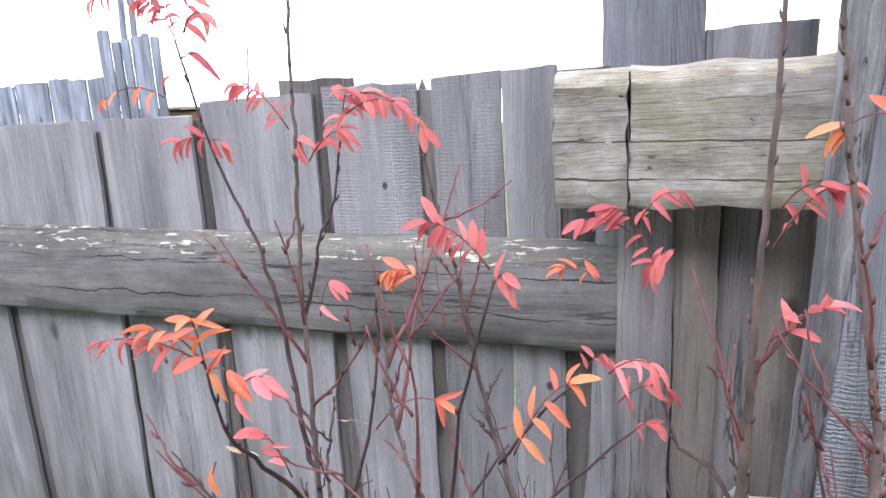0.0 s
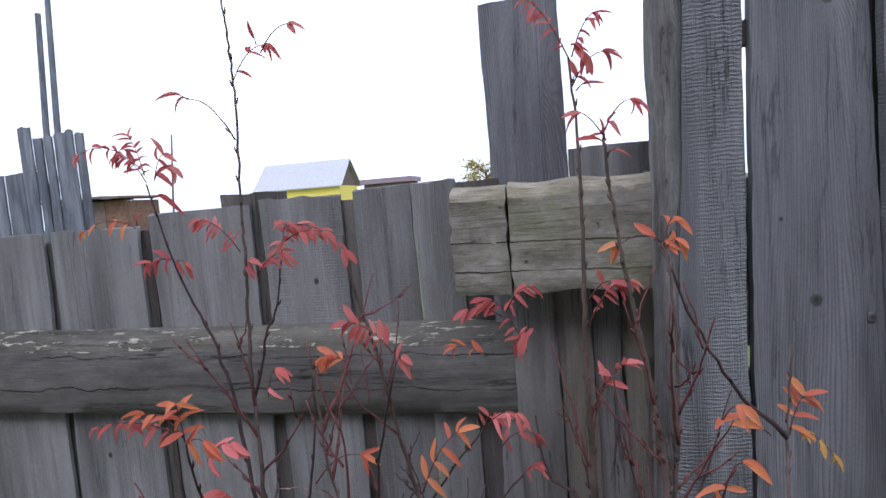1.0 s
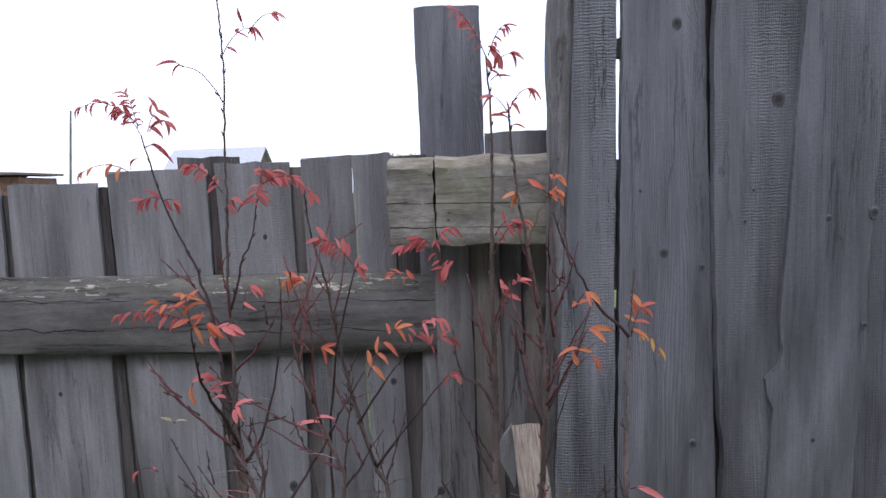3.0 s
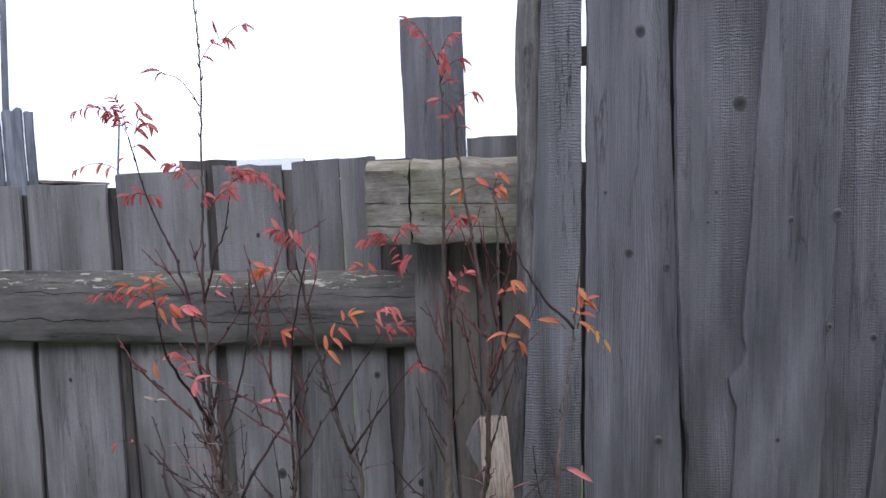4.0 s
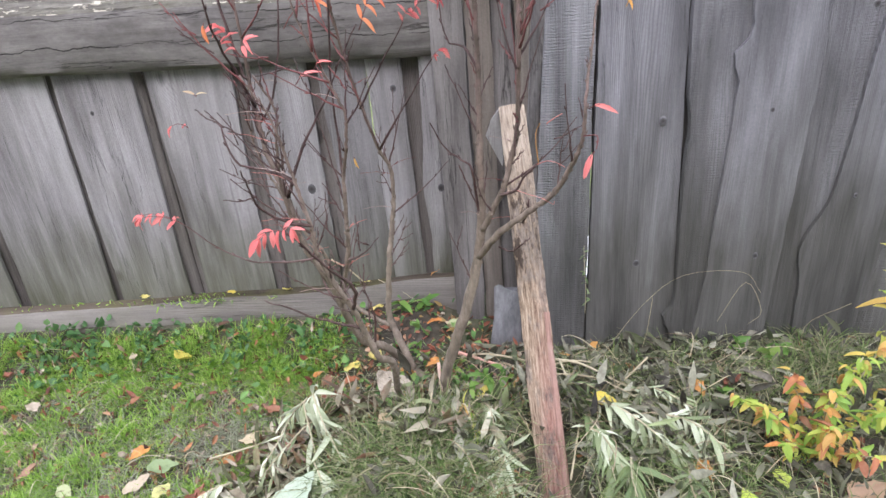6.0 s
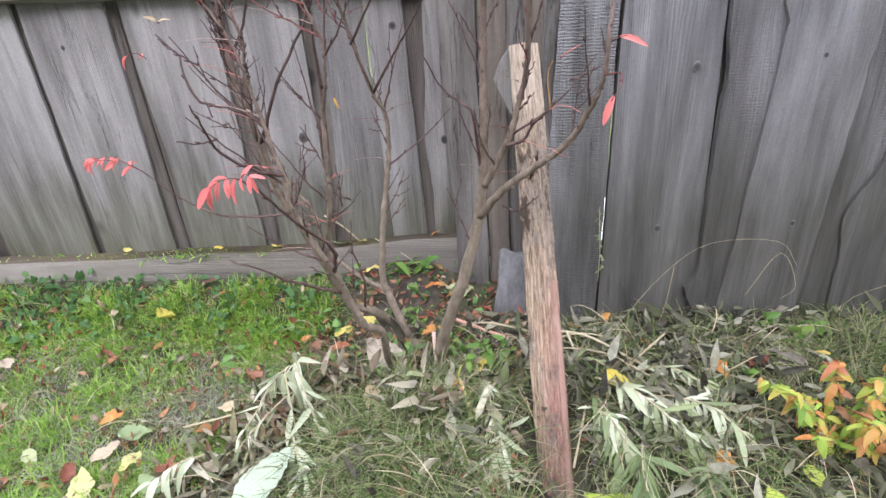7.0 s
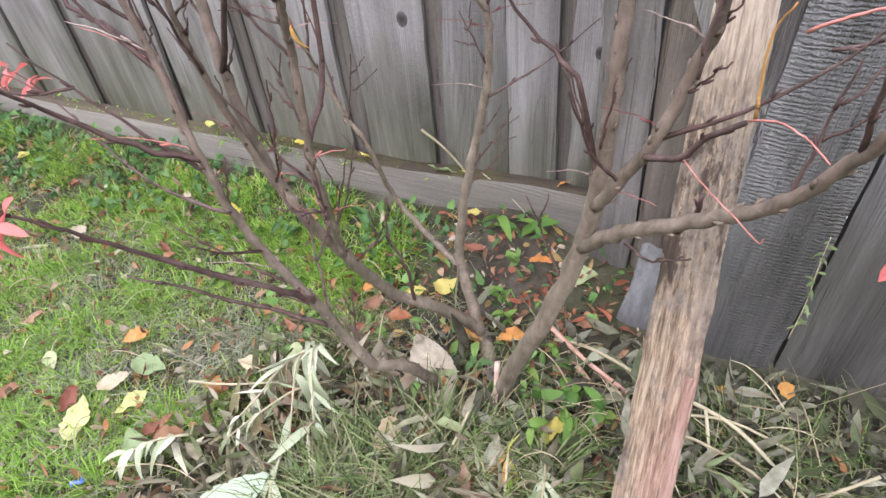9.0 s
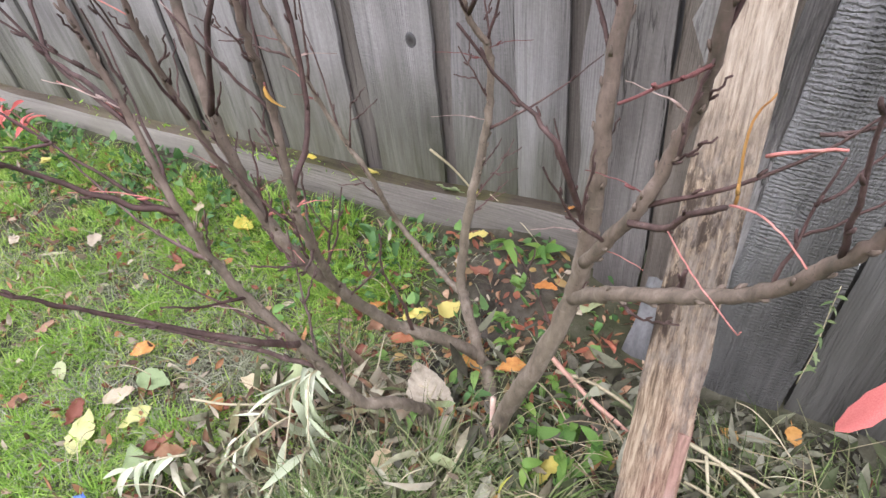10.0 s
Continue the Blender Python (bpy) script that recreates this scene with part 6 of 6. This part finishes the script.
def sprig(pts, leaves, size, material, stem_mat, label, category, name="cut_sprig", width=0.26, r=0.0028, hang=0.35, start=0.15, tip=True):
    base = Vector(pts[0])
    top = thing(name, base, label, category)
    line = smooth_line(pts, 5)
    v, f = tube(line, (r, r * 0.5), 5)
    part("stem", from_lists("stem", v, f, stem_mat, sharp=0), top)
    n = len(line)
    for k in range(leaves):
        t = start + (0.98 - start) * k / max(1, leaves - 1)
        i = min(n - 2, int(t * (n - 1)))
        d = (line[i + 1] - line[i]).normalized()
        ang = k * 2.4 + FR.uniform(-1.0, 1.0)
        out = Matrix.Rotation(ang, 3, d) @ d.orthogonal().normalized()
        x = d * FR.uniform(0.2, 1.3) + out * FR.uniform(0.4, 1.0) + Vector((FR.uniform(-0.3, 0.3), FR.uniform(-0.5, 0.1), -hang * FR.uniform(0.1, 1.2)))
        m = frame_of(x, Vector((FR.uniform(-0.4, 0.4), FR.uniform(-0.5, 0.2), 1)))
        m.translation = line[i]
        blade_leaf(m, size * FR.uniform(0.5, 1.25), material, top, FR, width)
    return top


SILVERY = "wilted silvery-green cut weed sprig on the heap"


def cut_weed(pts, leaves, size, material=SILVER, label=SILVERY, width=0.2, hang=0.8):
    sprig(pts, int(1.7 * leaves), 0.92 * size, material, STRAW, label, "cut weed", width=0.84 * width, hang=hang)


cut_weed([(0.095, 0.93, 0.12), (0.107, 0.87, 0.17), (0.135, 0.8, 0.14), (0.165, 0.73, 0.1)], 6, 0.085, width=0.3, hang=1.9)
cut_weed([(0.165, 0.89, 0.11), (0.125, 0.83, 0.14), (0.065, 0.76, 0.11), (0.025, 0.71, 0.08)], 5, 0.075)
cut_weed([(0.18, 0.80, 0.11), (0.20, 0.76, 0.15), (0.24, 0.70, 0.12)], 4, 0.08, width=0.3)
cut_weed([(0.58, 0.88, 0.15), (0.60, 0.80, 0.18), (0.61, 0.70, 0.16), (0.63, 0.60, 0.10)], 22, 0.095)
cut_weed([(0.64, 0.74, 0.13), (0.62, 0.66, 0.15), (0.58, 0.57, 0.11)], 18, 0.095)
cut_weed([(0.55, 0.76, 0.14), (0.54, 0.67, 0.15), (0.52, 0.58, 0.12)], 14, 0.08)
cut_weed([(0.848, 0.87, 0.15), (0.91, 0.80, 0.18), (0.98, 0.73, 0.16), (1.05, 0.67, 0.11)], 26, 0.10)
cut_weed([(1.0, 0.82, 0.14), (1.07, 0.75, 0.17), (1.15, 0.67, 0.13)], 22, 0.09)
cut_weed([(0.82, 0.80, 0.13), (0.86, 0.72, 0.16), (0.90, 0.62, 0.12)], 22, 0.095)
cut_weed([(0.95, 0.92, 0.13), (1.02, 0.88, 0.17), (1.10, 0.82, 0.15), (1.16, 0.76, 0.12)], 22, 0.07)
limp = "limp dull green cut weed sprig on the heap"
cut_weed([(0.84, 0.84, 0.13), (0.86, 0.74, 0.15), (0.87, 0.62, 0.11)], 22, 0.09, LIMP, limp)
cut_weed([(0.92, 0.70, 0.12), (0.90, 0.61, 0.14), (0.91, 0.52, 0.1)], 22, 0.09, LIMP, limp)
cut_weed([(1.04, 0.66, 0.12), (1.02, 0.58, 0.13), (1.04, 0.50, 0.1)], 18, 0.09, LIMP, limp)
cut_weed([(0.78, 0.96, 0.13), (0.86, 0.93, 0.15), (0.94, 0.86, 0.13)], 18, 0.06, LIMP, limp)
cut_weed([(0.40, 0.76, 0.14), (0.38, 0.68, 0.15), (0.36, 0.60, 0.12)], 14, 0.06, LIMP, limp)
cut_weed([(0.32, 0.79, 0.12), (0.34, 0.71, 0.14), (0.38, 0.63, 0.12)], 10, 0.065)
cut_weed([(0.52, 0.87, 0.15), (0.54, 0.81, 0.19), (0.56, 0.73, 0.16)], 12, 0.055, LIME, "yellow-green wilting weed sprig on the heap", 0.3)


def straws(name, label, count, region, length, radius, material):
    """Loose bent straws strewn over the heap, one object."""
    verts, faces = [], []
    for _ in range(count):
        x, y = FR.uniform(region[0], region[1]), FR.uniform(region[2], region[3])
        a, n, r = FR.uniform(0, 6.283), FR.uniform(*length), FR.uniform(*radius)
        z = ground_z(x, y) + FR.uniform(0.005, 0.05)
        d, bend = Vector((math.cos(a), math.sin(a), FR.uniform(-0.1, 0.25))), FR.uniform(-0.3, 0.3)
        p = Vector((x, y, z))
        pts = [p, p + d * n * 0.35 + Vector((0, 0, 0.02)), p + d * n * 0.7 + Vector((-d.y, d.x, 0)) * bend * n * 0.5 + Vector((0, 0, 0.02)), p + d * n * 0.95 + Vector((-d.y, d.x, -0.1)) * bend * n]
        if max(q.y for q in pts) > 1.20 and max(q.x for q in pts) > 0.6:
            continue
        tube(smooth_line(pts, 3), (r, r * 0.6), 4, verts, faces)
    tagged(new(name, from_lists(name, verts, faces, material, sharp=0)), label, "straw", kind="stuff")


straws("straw", "loose pale straws on the heap of weeds", 190, (0.5, 1.35, 0.5, 1.15), (0.05, 0.2), (0.0006, 0.0016), STRAW_MIX)
straws("straw", "loose bent straws round the stems", 90, (0.0, 0.7, 0.45, 1.05), (0.05, 0.2), (0.0007, 0.0016), STRAW_MIX)
straws("straw", "short straws in the lawn", 150, (-1.4, 0.1, 0.4, 1.35), (0.03, 0.12), (0.0006, 0.0014), STRAW_MIX)
creeper = [(0.902, 1.200, 0.209), (0.903, 1.200, 0.293), (0.897, 1.200, 0.379), (0.896, 1.205, 0.431)]
sprig(creeper, 18, 0.016, LIMP, STRAW, "thin wilted creeper climbing at the slit in the fence", "weed", "creeper", 0.35, 0.0012, 0.5)
# standing weeds
for x, y, n, size, mat, w in [(0.529, 1.113, 12, 0.034, WEED, 0.62), (0.588, 1.021, 14, 0.034, WEED, 0.62), (0.402, 1.177, 7, 0.035, WEED, 0.6), (0.392, 1.40, 8, 0.05, WEED, 0.5), (0.312, 1.39, 6, 0.05, WEED, 0.45), (0.36, 1.24, 6, 0.03, WEED, 0.6),
                              (0.40, 1.02, 5, 0.03, IVY, 0.8), (-0.33, 1.10, 6, 0.03, WEED, 0.8), (-0.05, 1.36, 6, 0.035, IVY, 0.8), (1.34, 1.145, 12, 0.036, WEED, 0.7), (1.45, 1.12, 12, 0.036, WEED, 0.7), (1.40, 1.08, 10, 0.04, WEED, 0.75), (1.2, 0.9, 6, 0.05, WEED, 0.5),
                              (1.55, 0.78, 8, 0.06, WEED, 0.4), (1.25, 0.47, 8, 0.06, WEED, 0.4), (0.54, 0.98, 6, 0.035, WEED, 0.7)]:
    z = ground_z(x, y)
    sprig([(x, y, z - 0.005), (x + 0.005, y - 0.005, z + 0.025), (x - 0.004, y - 0.012, z + 0.055)], n, size, mat, WEED, "low green broad-leaved weed growing in the soil", "weed", "weed", w, 0.0018, 0.15, 0.3)
# the small yellow and orange bush
bush = [(1.27, 0.74, 0.30), (1.20, 0.70, 0.25), (1.34, 0.69, 0.29), (1.42, 0.74, 0.34), (1.31, 0.63, 0.24), (1.45, 0.65, 0.27), (1.50, 0.79, 0.35), (1.18, 0.76, 0.23), (1.38, 0.59, 0.20), (1.56, 0.73, 0.30), (1.24, 0.66, 0.19)]
small_bush = thing("small_bush", (1.36, 0.74, 0.06), "small bush with lime, yellow and orange autumn leaves", "bush")
for i, tip in enumerate(bush):
    line = smooth_line([(1.36 + FR.uniform(-0.03, 0.03), 0.74 + FR.uniform(-0.03, 0.03), 0.05), (1.36 * 0.45 + tip[0] * 0.55, 0.74 * 0.45 + tip[1] * 0.55, tip[2] * 0.7), tip], 5)
    v, f = tube(line, (0.0025, 0.0012), 5)
    part("stem", from_lists("stem", v, f, STRAW, sharp=0), small_bush)
    for k in range(36):
        p = line[min(len(line) - 1, 2 + k * (len(line) - 2) // 36)] + Vector((FR.gauss(0, 0.008), FR.gauss(0, 0.008), FR.gauss(0, 0.008)))
        a = k * 2.4 + i
        x = Vector((math.cos(a), math.sin(a), FR.uniform(-0.7, 0.25)))
        m = frame_of(x, Vector((0, -0.2, 1)))
        m.translation = p
        blade_leaf(m, FR.uniform(0.022, 0.044), LIME if FR.random() < 0.8 or p.x > 1.4 else FALLEN_ORANGE, small_bush, FR, 0.45)
sprig([(1.62, 0.86, 0.05), (1.60, 0.86, 0.25), (1.57, 0.87, 0.42), (1.56, 0.86, 0.52)], 18, 0.07, LIME, WEED, "tall green stem with yellowing leaves by the fence", "weed", "weed", 0.4, 0.003, 0.2, 0.3)

# moss and grass along the top of the sill beam
leaf_cloud("sill_moss", "green moss and seedlings on the sill beam", "moss", 420, lambda: (GR.uniform(-1.5, 0.2) if GR.random() < 0.2 else GR.normal(-0.40, 0.12), GR.uniform(1.45, 1.497)), (0.006, 0.02), 0.3, TUFT, (0.0, 0.0), 0.9, -0.8)
moss = bpy.data.objects["sill_moss"]
moss.location.z = 0.08

# ---- crumpled leaves, pale hanging sprigs and hay by the foot of the shrub ----
def crumpled_patch(x, y):
    return math.exp(-(((x - 0.0) / 0.09) ** 2 + ((y - 0.76) / 0.15) ** 2)) + 0.8 * math.exp(-(((x - 0.24) / 0.12) ** 2 + ((y - 0.93) / 0.06) ** 2)) + 0.5 * math.exp(-(((x - 0.5) / 0.14) ** 2 + ((y - 0.78) / 0.12) ** 2))


leaf_cloud("crumpled_leaves", "crumpled beige and brown dry leaves by the foot of the shrub", "dry leaves", 620, spot_in(-0.3, 0.8, 0.45, 1.1, crumpled_patch), (0.022, 0.075), 0.32, CRUMPLED, (0.01, 0.065), 1.1, 0.25)
HANGING = "drooping pale silvery leaves of a cut weed sprig"
cut_weed([(0.12, 0.93, 0.15), (0.13, 0.89, 0.185), (0.155, 0.84, 0.16), (0.185, 0.79, 0.12)], 12, 0.085, PALE_SILVER, HANGING, 0.24, 1.3)
cut_weed([(0.105, 0.91, 0.16), (0.075, 0.86, 0.15), (0.045, 0.8, 0.11), (0.015, 0.74, 0.08)], 11, 0.078, PALE_SILVER, HANGING, 0.22, 1.2)
cut_weed([(-0.05, 0.70, 0.075), (-0.09, 0.66, 0.09), (-0.15, 0.62, 0.06)], 9, 0.07, PALE_SILVER, HANGING, 0.36, 0.7)
cut_weed([(0.16, 0.72, 0.11), (0.19, 0.66, 0.13), (0.23, 0.58, 0.10)], 8, 0.08, PALE_SILVER, HANGING, 0.24, 0.9)
cut_weed([(0.47, 0.70, 0.13), (0.45, 0.64, 0.15), (0.44, 0.57, 0.11)], 10, 0.085, PALE_SILVER, HANGING, 0.26, 0.9)
for x, y, n, size in ((0.60, 0.94, 16, 0.052), (0.64, 1.0, 13, 0.05), (0.55, 0.90, 9, 0.045), (0.50, 1.03, 8, 0.04)):
    z = ground_z(x, y)
    sprig([(x, y, z - 0.005), (x + 0.008, y - 0.006, z + 0.035), (x - 0.004, y - 0.014, z + 0.085)], n, size * 0.62, WEED, WEED, "low green broad-leaved weed growing in the soil", "weed", "weed", 0.62, 0.0018, 0.15, 0.25)
HAY = [(-0.12, 1.0, 0.06), (-0.03, 0.97, 0.05), (-0.2, 0.93, 0.05), (-0.42, 0.93, 0.06), (-0.52, 0.8, 0.05), (-0.62, 0.66, 0.06), (-0.45, 0.6, 0.05), (-0.1, 0.88, 0.05), (-0.75, 1.1, 0.07), (-0.3, 1.08, 0.05), (-0.25, 0.55, 0.05), (-0.62, 1.0, 0.06), (-0.2, 0.78, 0.05), (-0.7, 0.85, 0.05), (-1.0, 0.9, 0.08), (-0.5, 1.22, 0.05), (-0.38, 0.72, 0.04)]
blades("hay", "grey-green dry mown grass lying in patches on the lawn", "hay", 4200, (0, 0, 0, 0), None, (0.03, 0.09), (0.001, 0.0024), (0.9, 1.6), LAWN_THATCH, HAY)


# ---- beyond the fence: old boards, sheds, a yellow house, far trees ----
FAR_WOOD = wood("far_board", (0.065, 0.068, 0.077), (0.165, 0.173, 0.20), (0.30, 0.313, 0.35), contrast=1.2)
ROOF = plain("grey_slate_roof", (0.44, 0.445, 0.46), 0.6, 6.0, 0.3)
YELLOW = plain("yellow_wall_paint", (0.78, 0.66, 0.12), 0.6, 5.0, 0.2)
RUST = plain("rusty_planks", (0.19, 0.11, 0.075), 0.8, 9.0, 0.6)
PURPLE = plain("purple_metal_roof", (0.25, 0.19, 0.22), 0.5, 4.0, 0.2)
GABLE = plain("dark_gable_boards", (0.16, 0.12, 0.10), 0.8, 7.0, 0.4)
WHITE = plain("white_frame_paint", (0.75, 0.75, 0.75), 0.5, 9.0, 0.1)
PANE = plain("window_pane", (0.22, 0.28, 0.38), 0.1, 2.0, 0.1)


def block(name, lo, hi, material, parent, label=""):
    (a, b, c), (d, e, f) = lo, hi
    v = [(a, b, c), (d, b, c), (d, e, c), (a, e, c), (a, b, f), (d, b, f), (d, e, f), (a, e, f)]
    fs = [(0, 1, 2, 3), (4, 5, 6, 7), (0, 1, 5, 4), (1, 2, 6, 5), (2, 3, 7, 6), (3, 0, 4, 7)]
    return part(name, from_lists(name, v, fs, material, smooth=False), parent, label)


old = thing("old_board_fence", (-4.9, 6.0, 0.0), "bleached old board screen with tall poles beyond the fence", "fence")
for i, (a, b, z1) in enumerate([(-7.2, -6.95, 2.1), (-6.94, -6.68, 2.12), (-6.67, -6.42, 2.1), (-6.41, -6.17, 2.13), (-6.16, -5.9, 2.12), (-5.89, -5.6, 2.14), (-5.59, -5.34, 2.12), (-5.33, -5.1, 2.12),
                               (-5.07, -4.92, 2.62), (-4.91, -4.80, 2.48), (-4.76, -4.66, 2.5), (-4.65, -4.5, 2.52), (-4.49, -4.40, 2.53), (-4.39, -4.29, 2.5)]):
    part("board", board_mesh("board", (a, b), (a, b), (0.0, z1), 6.0 + 0.02 * (i % 2), 0.03, FAR_WOOD, seed=i * 3.3, top_cut=0.03), old)
for x, z1 in ((-4.66, 3.82), (-4.52, 3.95)):
    v, f = tube([Vector((x - 0.14, 6.06, 0)), Vector((x - 0.09, 6.06, 2.6)), Vector((x, 6.06, z1))], (0.04, 0.03), 8)
    part("pole", from_lists("pole", v, f, FAR_WOOD), old, "thin upright pole")

shed = thing("shed", (-11.5, 15.0, 0.0), "small brown shed with a ragged flat roof", "shed")
for i in range(7):
    x = -12.9 + 0.33 * i
    block("board", (x, 15.0 + 0.02 * (i % 2), 0.0), (x + 0.32, 15.06, 2.12), (RUST, GABLE, RUST)[i % 3], shed)
for i in range(5):
    x = -13.1 + 0.52 * i
    block("roof_sheet", (x, 14.6, 2.16 + 0.03 * (i % 2)), (x + 0.55, 16.6, 2.22 + 0.03 * (i % 2)), GABLE, shed)
block("side_wall", (-12.9, 15.1, 0.0), (-10.62, 16.5, 2.1), RUST, shed)

house = thing("house", (-24.0, 60.0, 0.0), "small yellow house with a grey slate gable roof", "house")
HX0, HX1, HY0, HY1, HE, HR = -27.6, -18.9, 58.0, 64.0, 3.5, 6.2
block("wall", (HX0, HY0, 0.0), (HX1, HY1, HE), YELLOW, house)
part("gable", from_lists("gable", [(HX1 + 0.02, HY0, HE), (HX1 + 0.02, HY1, HE), (HX1 + 0.02, (HY0 + HY1) / 2, HR - 0.15), (HX1 - 0.2, HY0, HE), (HX1 - 0.2, HY1, HE), (HX1 - 0.2, (HY0 + HY1) / 2, HR - 0.15)],
     [(0, 1, 2), (3, 5, 4), (0, 2, 5, 3), (1, 4, 5, 2), (0, 3, 4, 1)], GABLE, smooth=False), house, "dark boarded gable")
ym = (HY0 + HY1) / 2
for s in (-1, 1):
    ye = ym + s * (ym - HY0 + 0.5)
    part("roof_slope", from_lists("roof_slope", [(HX0 - 0.4, ye, HE - 0.1), (HX1 + 0.4, ye, HE - 0.1), (HX1 + 0.4, ym, HR), (HX0 - 0.4, ym, HR),
         (HX0 - 0.4, ye, HE + 0.02), (HX1 + 0.4, ye, HE + 0.02), (HX1 + 0.4, ym, HR + 0.12), (HX0 - 0.4, ym, HR + 0.12)],
         [(0, 1, 2, 3), (4, 5, 6, 7), (0, 1, 5, 4), (1, 2, 6, 5), (2, 3, 7, 6), (3, 0, 4, 7)], ROOF, smooth=False), house)
for x in (-22.2, -25.4):
    w = block("window", (x, HY0 - 0.06, 0.9), (x + 1.3, HY0 + 0.05, 2.0), WHITE, house)
    for k in range(2):
        ob = block("pane", (x + 0.1 + 0.6 * k, HY0 - 0.09, 1.0), (x + 0.6 + 0.6 * k, HY0 - 0.05, 1.9), PANE, house)

barn = thing("outbuilding", (-10.0, 42.0, 0.0), "low outbuilding with a purple sheet roof", "outbuilding")
block("wall", (-11.7, 42.0, 0.0), (-8.3, 45.0, 2.8), GABLE, barn)
block("roof", (-11.9, 41.7, 2.8), (-8.1, 45.3, 3.15), PURPLE, barn)

post = thing("utility_pole", (-18.8, 30.0, 0.0), "thin grey utility pole standing far off", "pole")
v, f = tube([Vector((-19.15, 30.0, 0.0)), Vector((-18.95, 30.0, 2.6)), Vector((-18.6, 30.0, 6.0))], (0.07, 0.045), 8)
part("pole", from_lists("pole", v, f, FAR_WOOD), post)

TREE_LEAF = leafy("far_autumn_leaf", [(0.20, 0.21, 0.05), (0.36, 0.32, 0.07), (0.44, 0.28, 0.07)], 0.3, 0.6, 0.1, True)


def far_tree(x, y, h, spread, label):
    """A tapered trunk with limbs and a ragged crown of many small leaf clumps."""
    rng = random.Random(int(h * 100))
    tree = thing("tree", (x, y, 0.0), label, "tree")
    v, f = tube([Vector((x, y, 0)), Vector((x + 0.05, y, h * 0.5)), Vector((x, y, h * 0.9))], (0.14, 0.03), 8)
    tips = []
    for i in range(14):
        z = h * rng.uniform(0.4, 0.85)
        tip = Vector((x + rng.uniform(-1, 1) * spread, y + rng.uniform(-1, 1) * spread, min(h, z + h * rng.uniform(0.05, 0.25))))
        tube([Vector((x, y, z)), (Vector((x, y, z)) + tip) / 2 + Vector((0, 0, 0.1)), tip], (0.05, 0.012), 5, v, f)
        tips.append(tip)
    part("trunk", from_lists("trunk", v, f, BARK), tree)
    lv, lf = [], []
    for tip in tips:
        for _ in range(90):
            p = tip + Vector((rng.gauss(0, 0.3), rng.gauss(0, 0.3), rng.gauss(-0.05, 0.22)))
            a, b = Vector((rng.gauss(0, 1), rng.gauss(0, 1), rng.gauss(0, 1))).normalized() * 0.09, Vector((rng.gauss(0, 1), rng.gauss(0, 1), rng.gauss(0, 1))).normalized() * 0.07
            s = len(lv)
            lv += [p - a, p + b, p + a, p - b]
            lf.append((s, s + 1, s + 2, s + 3))
    part("crown", from_lists("crown", lv, lf, TREE_LEAF, smooth=False), tree)


far_tree(-2.7, 40.0, 3.6, 1.1, "far yellowing tree beyond the fence")
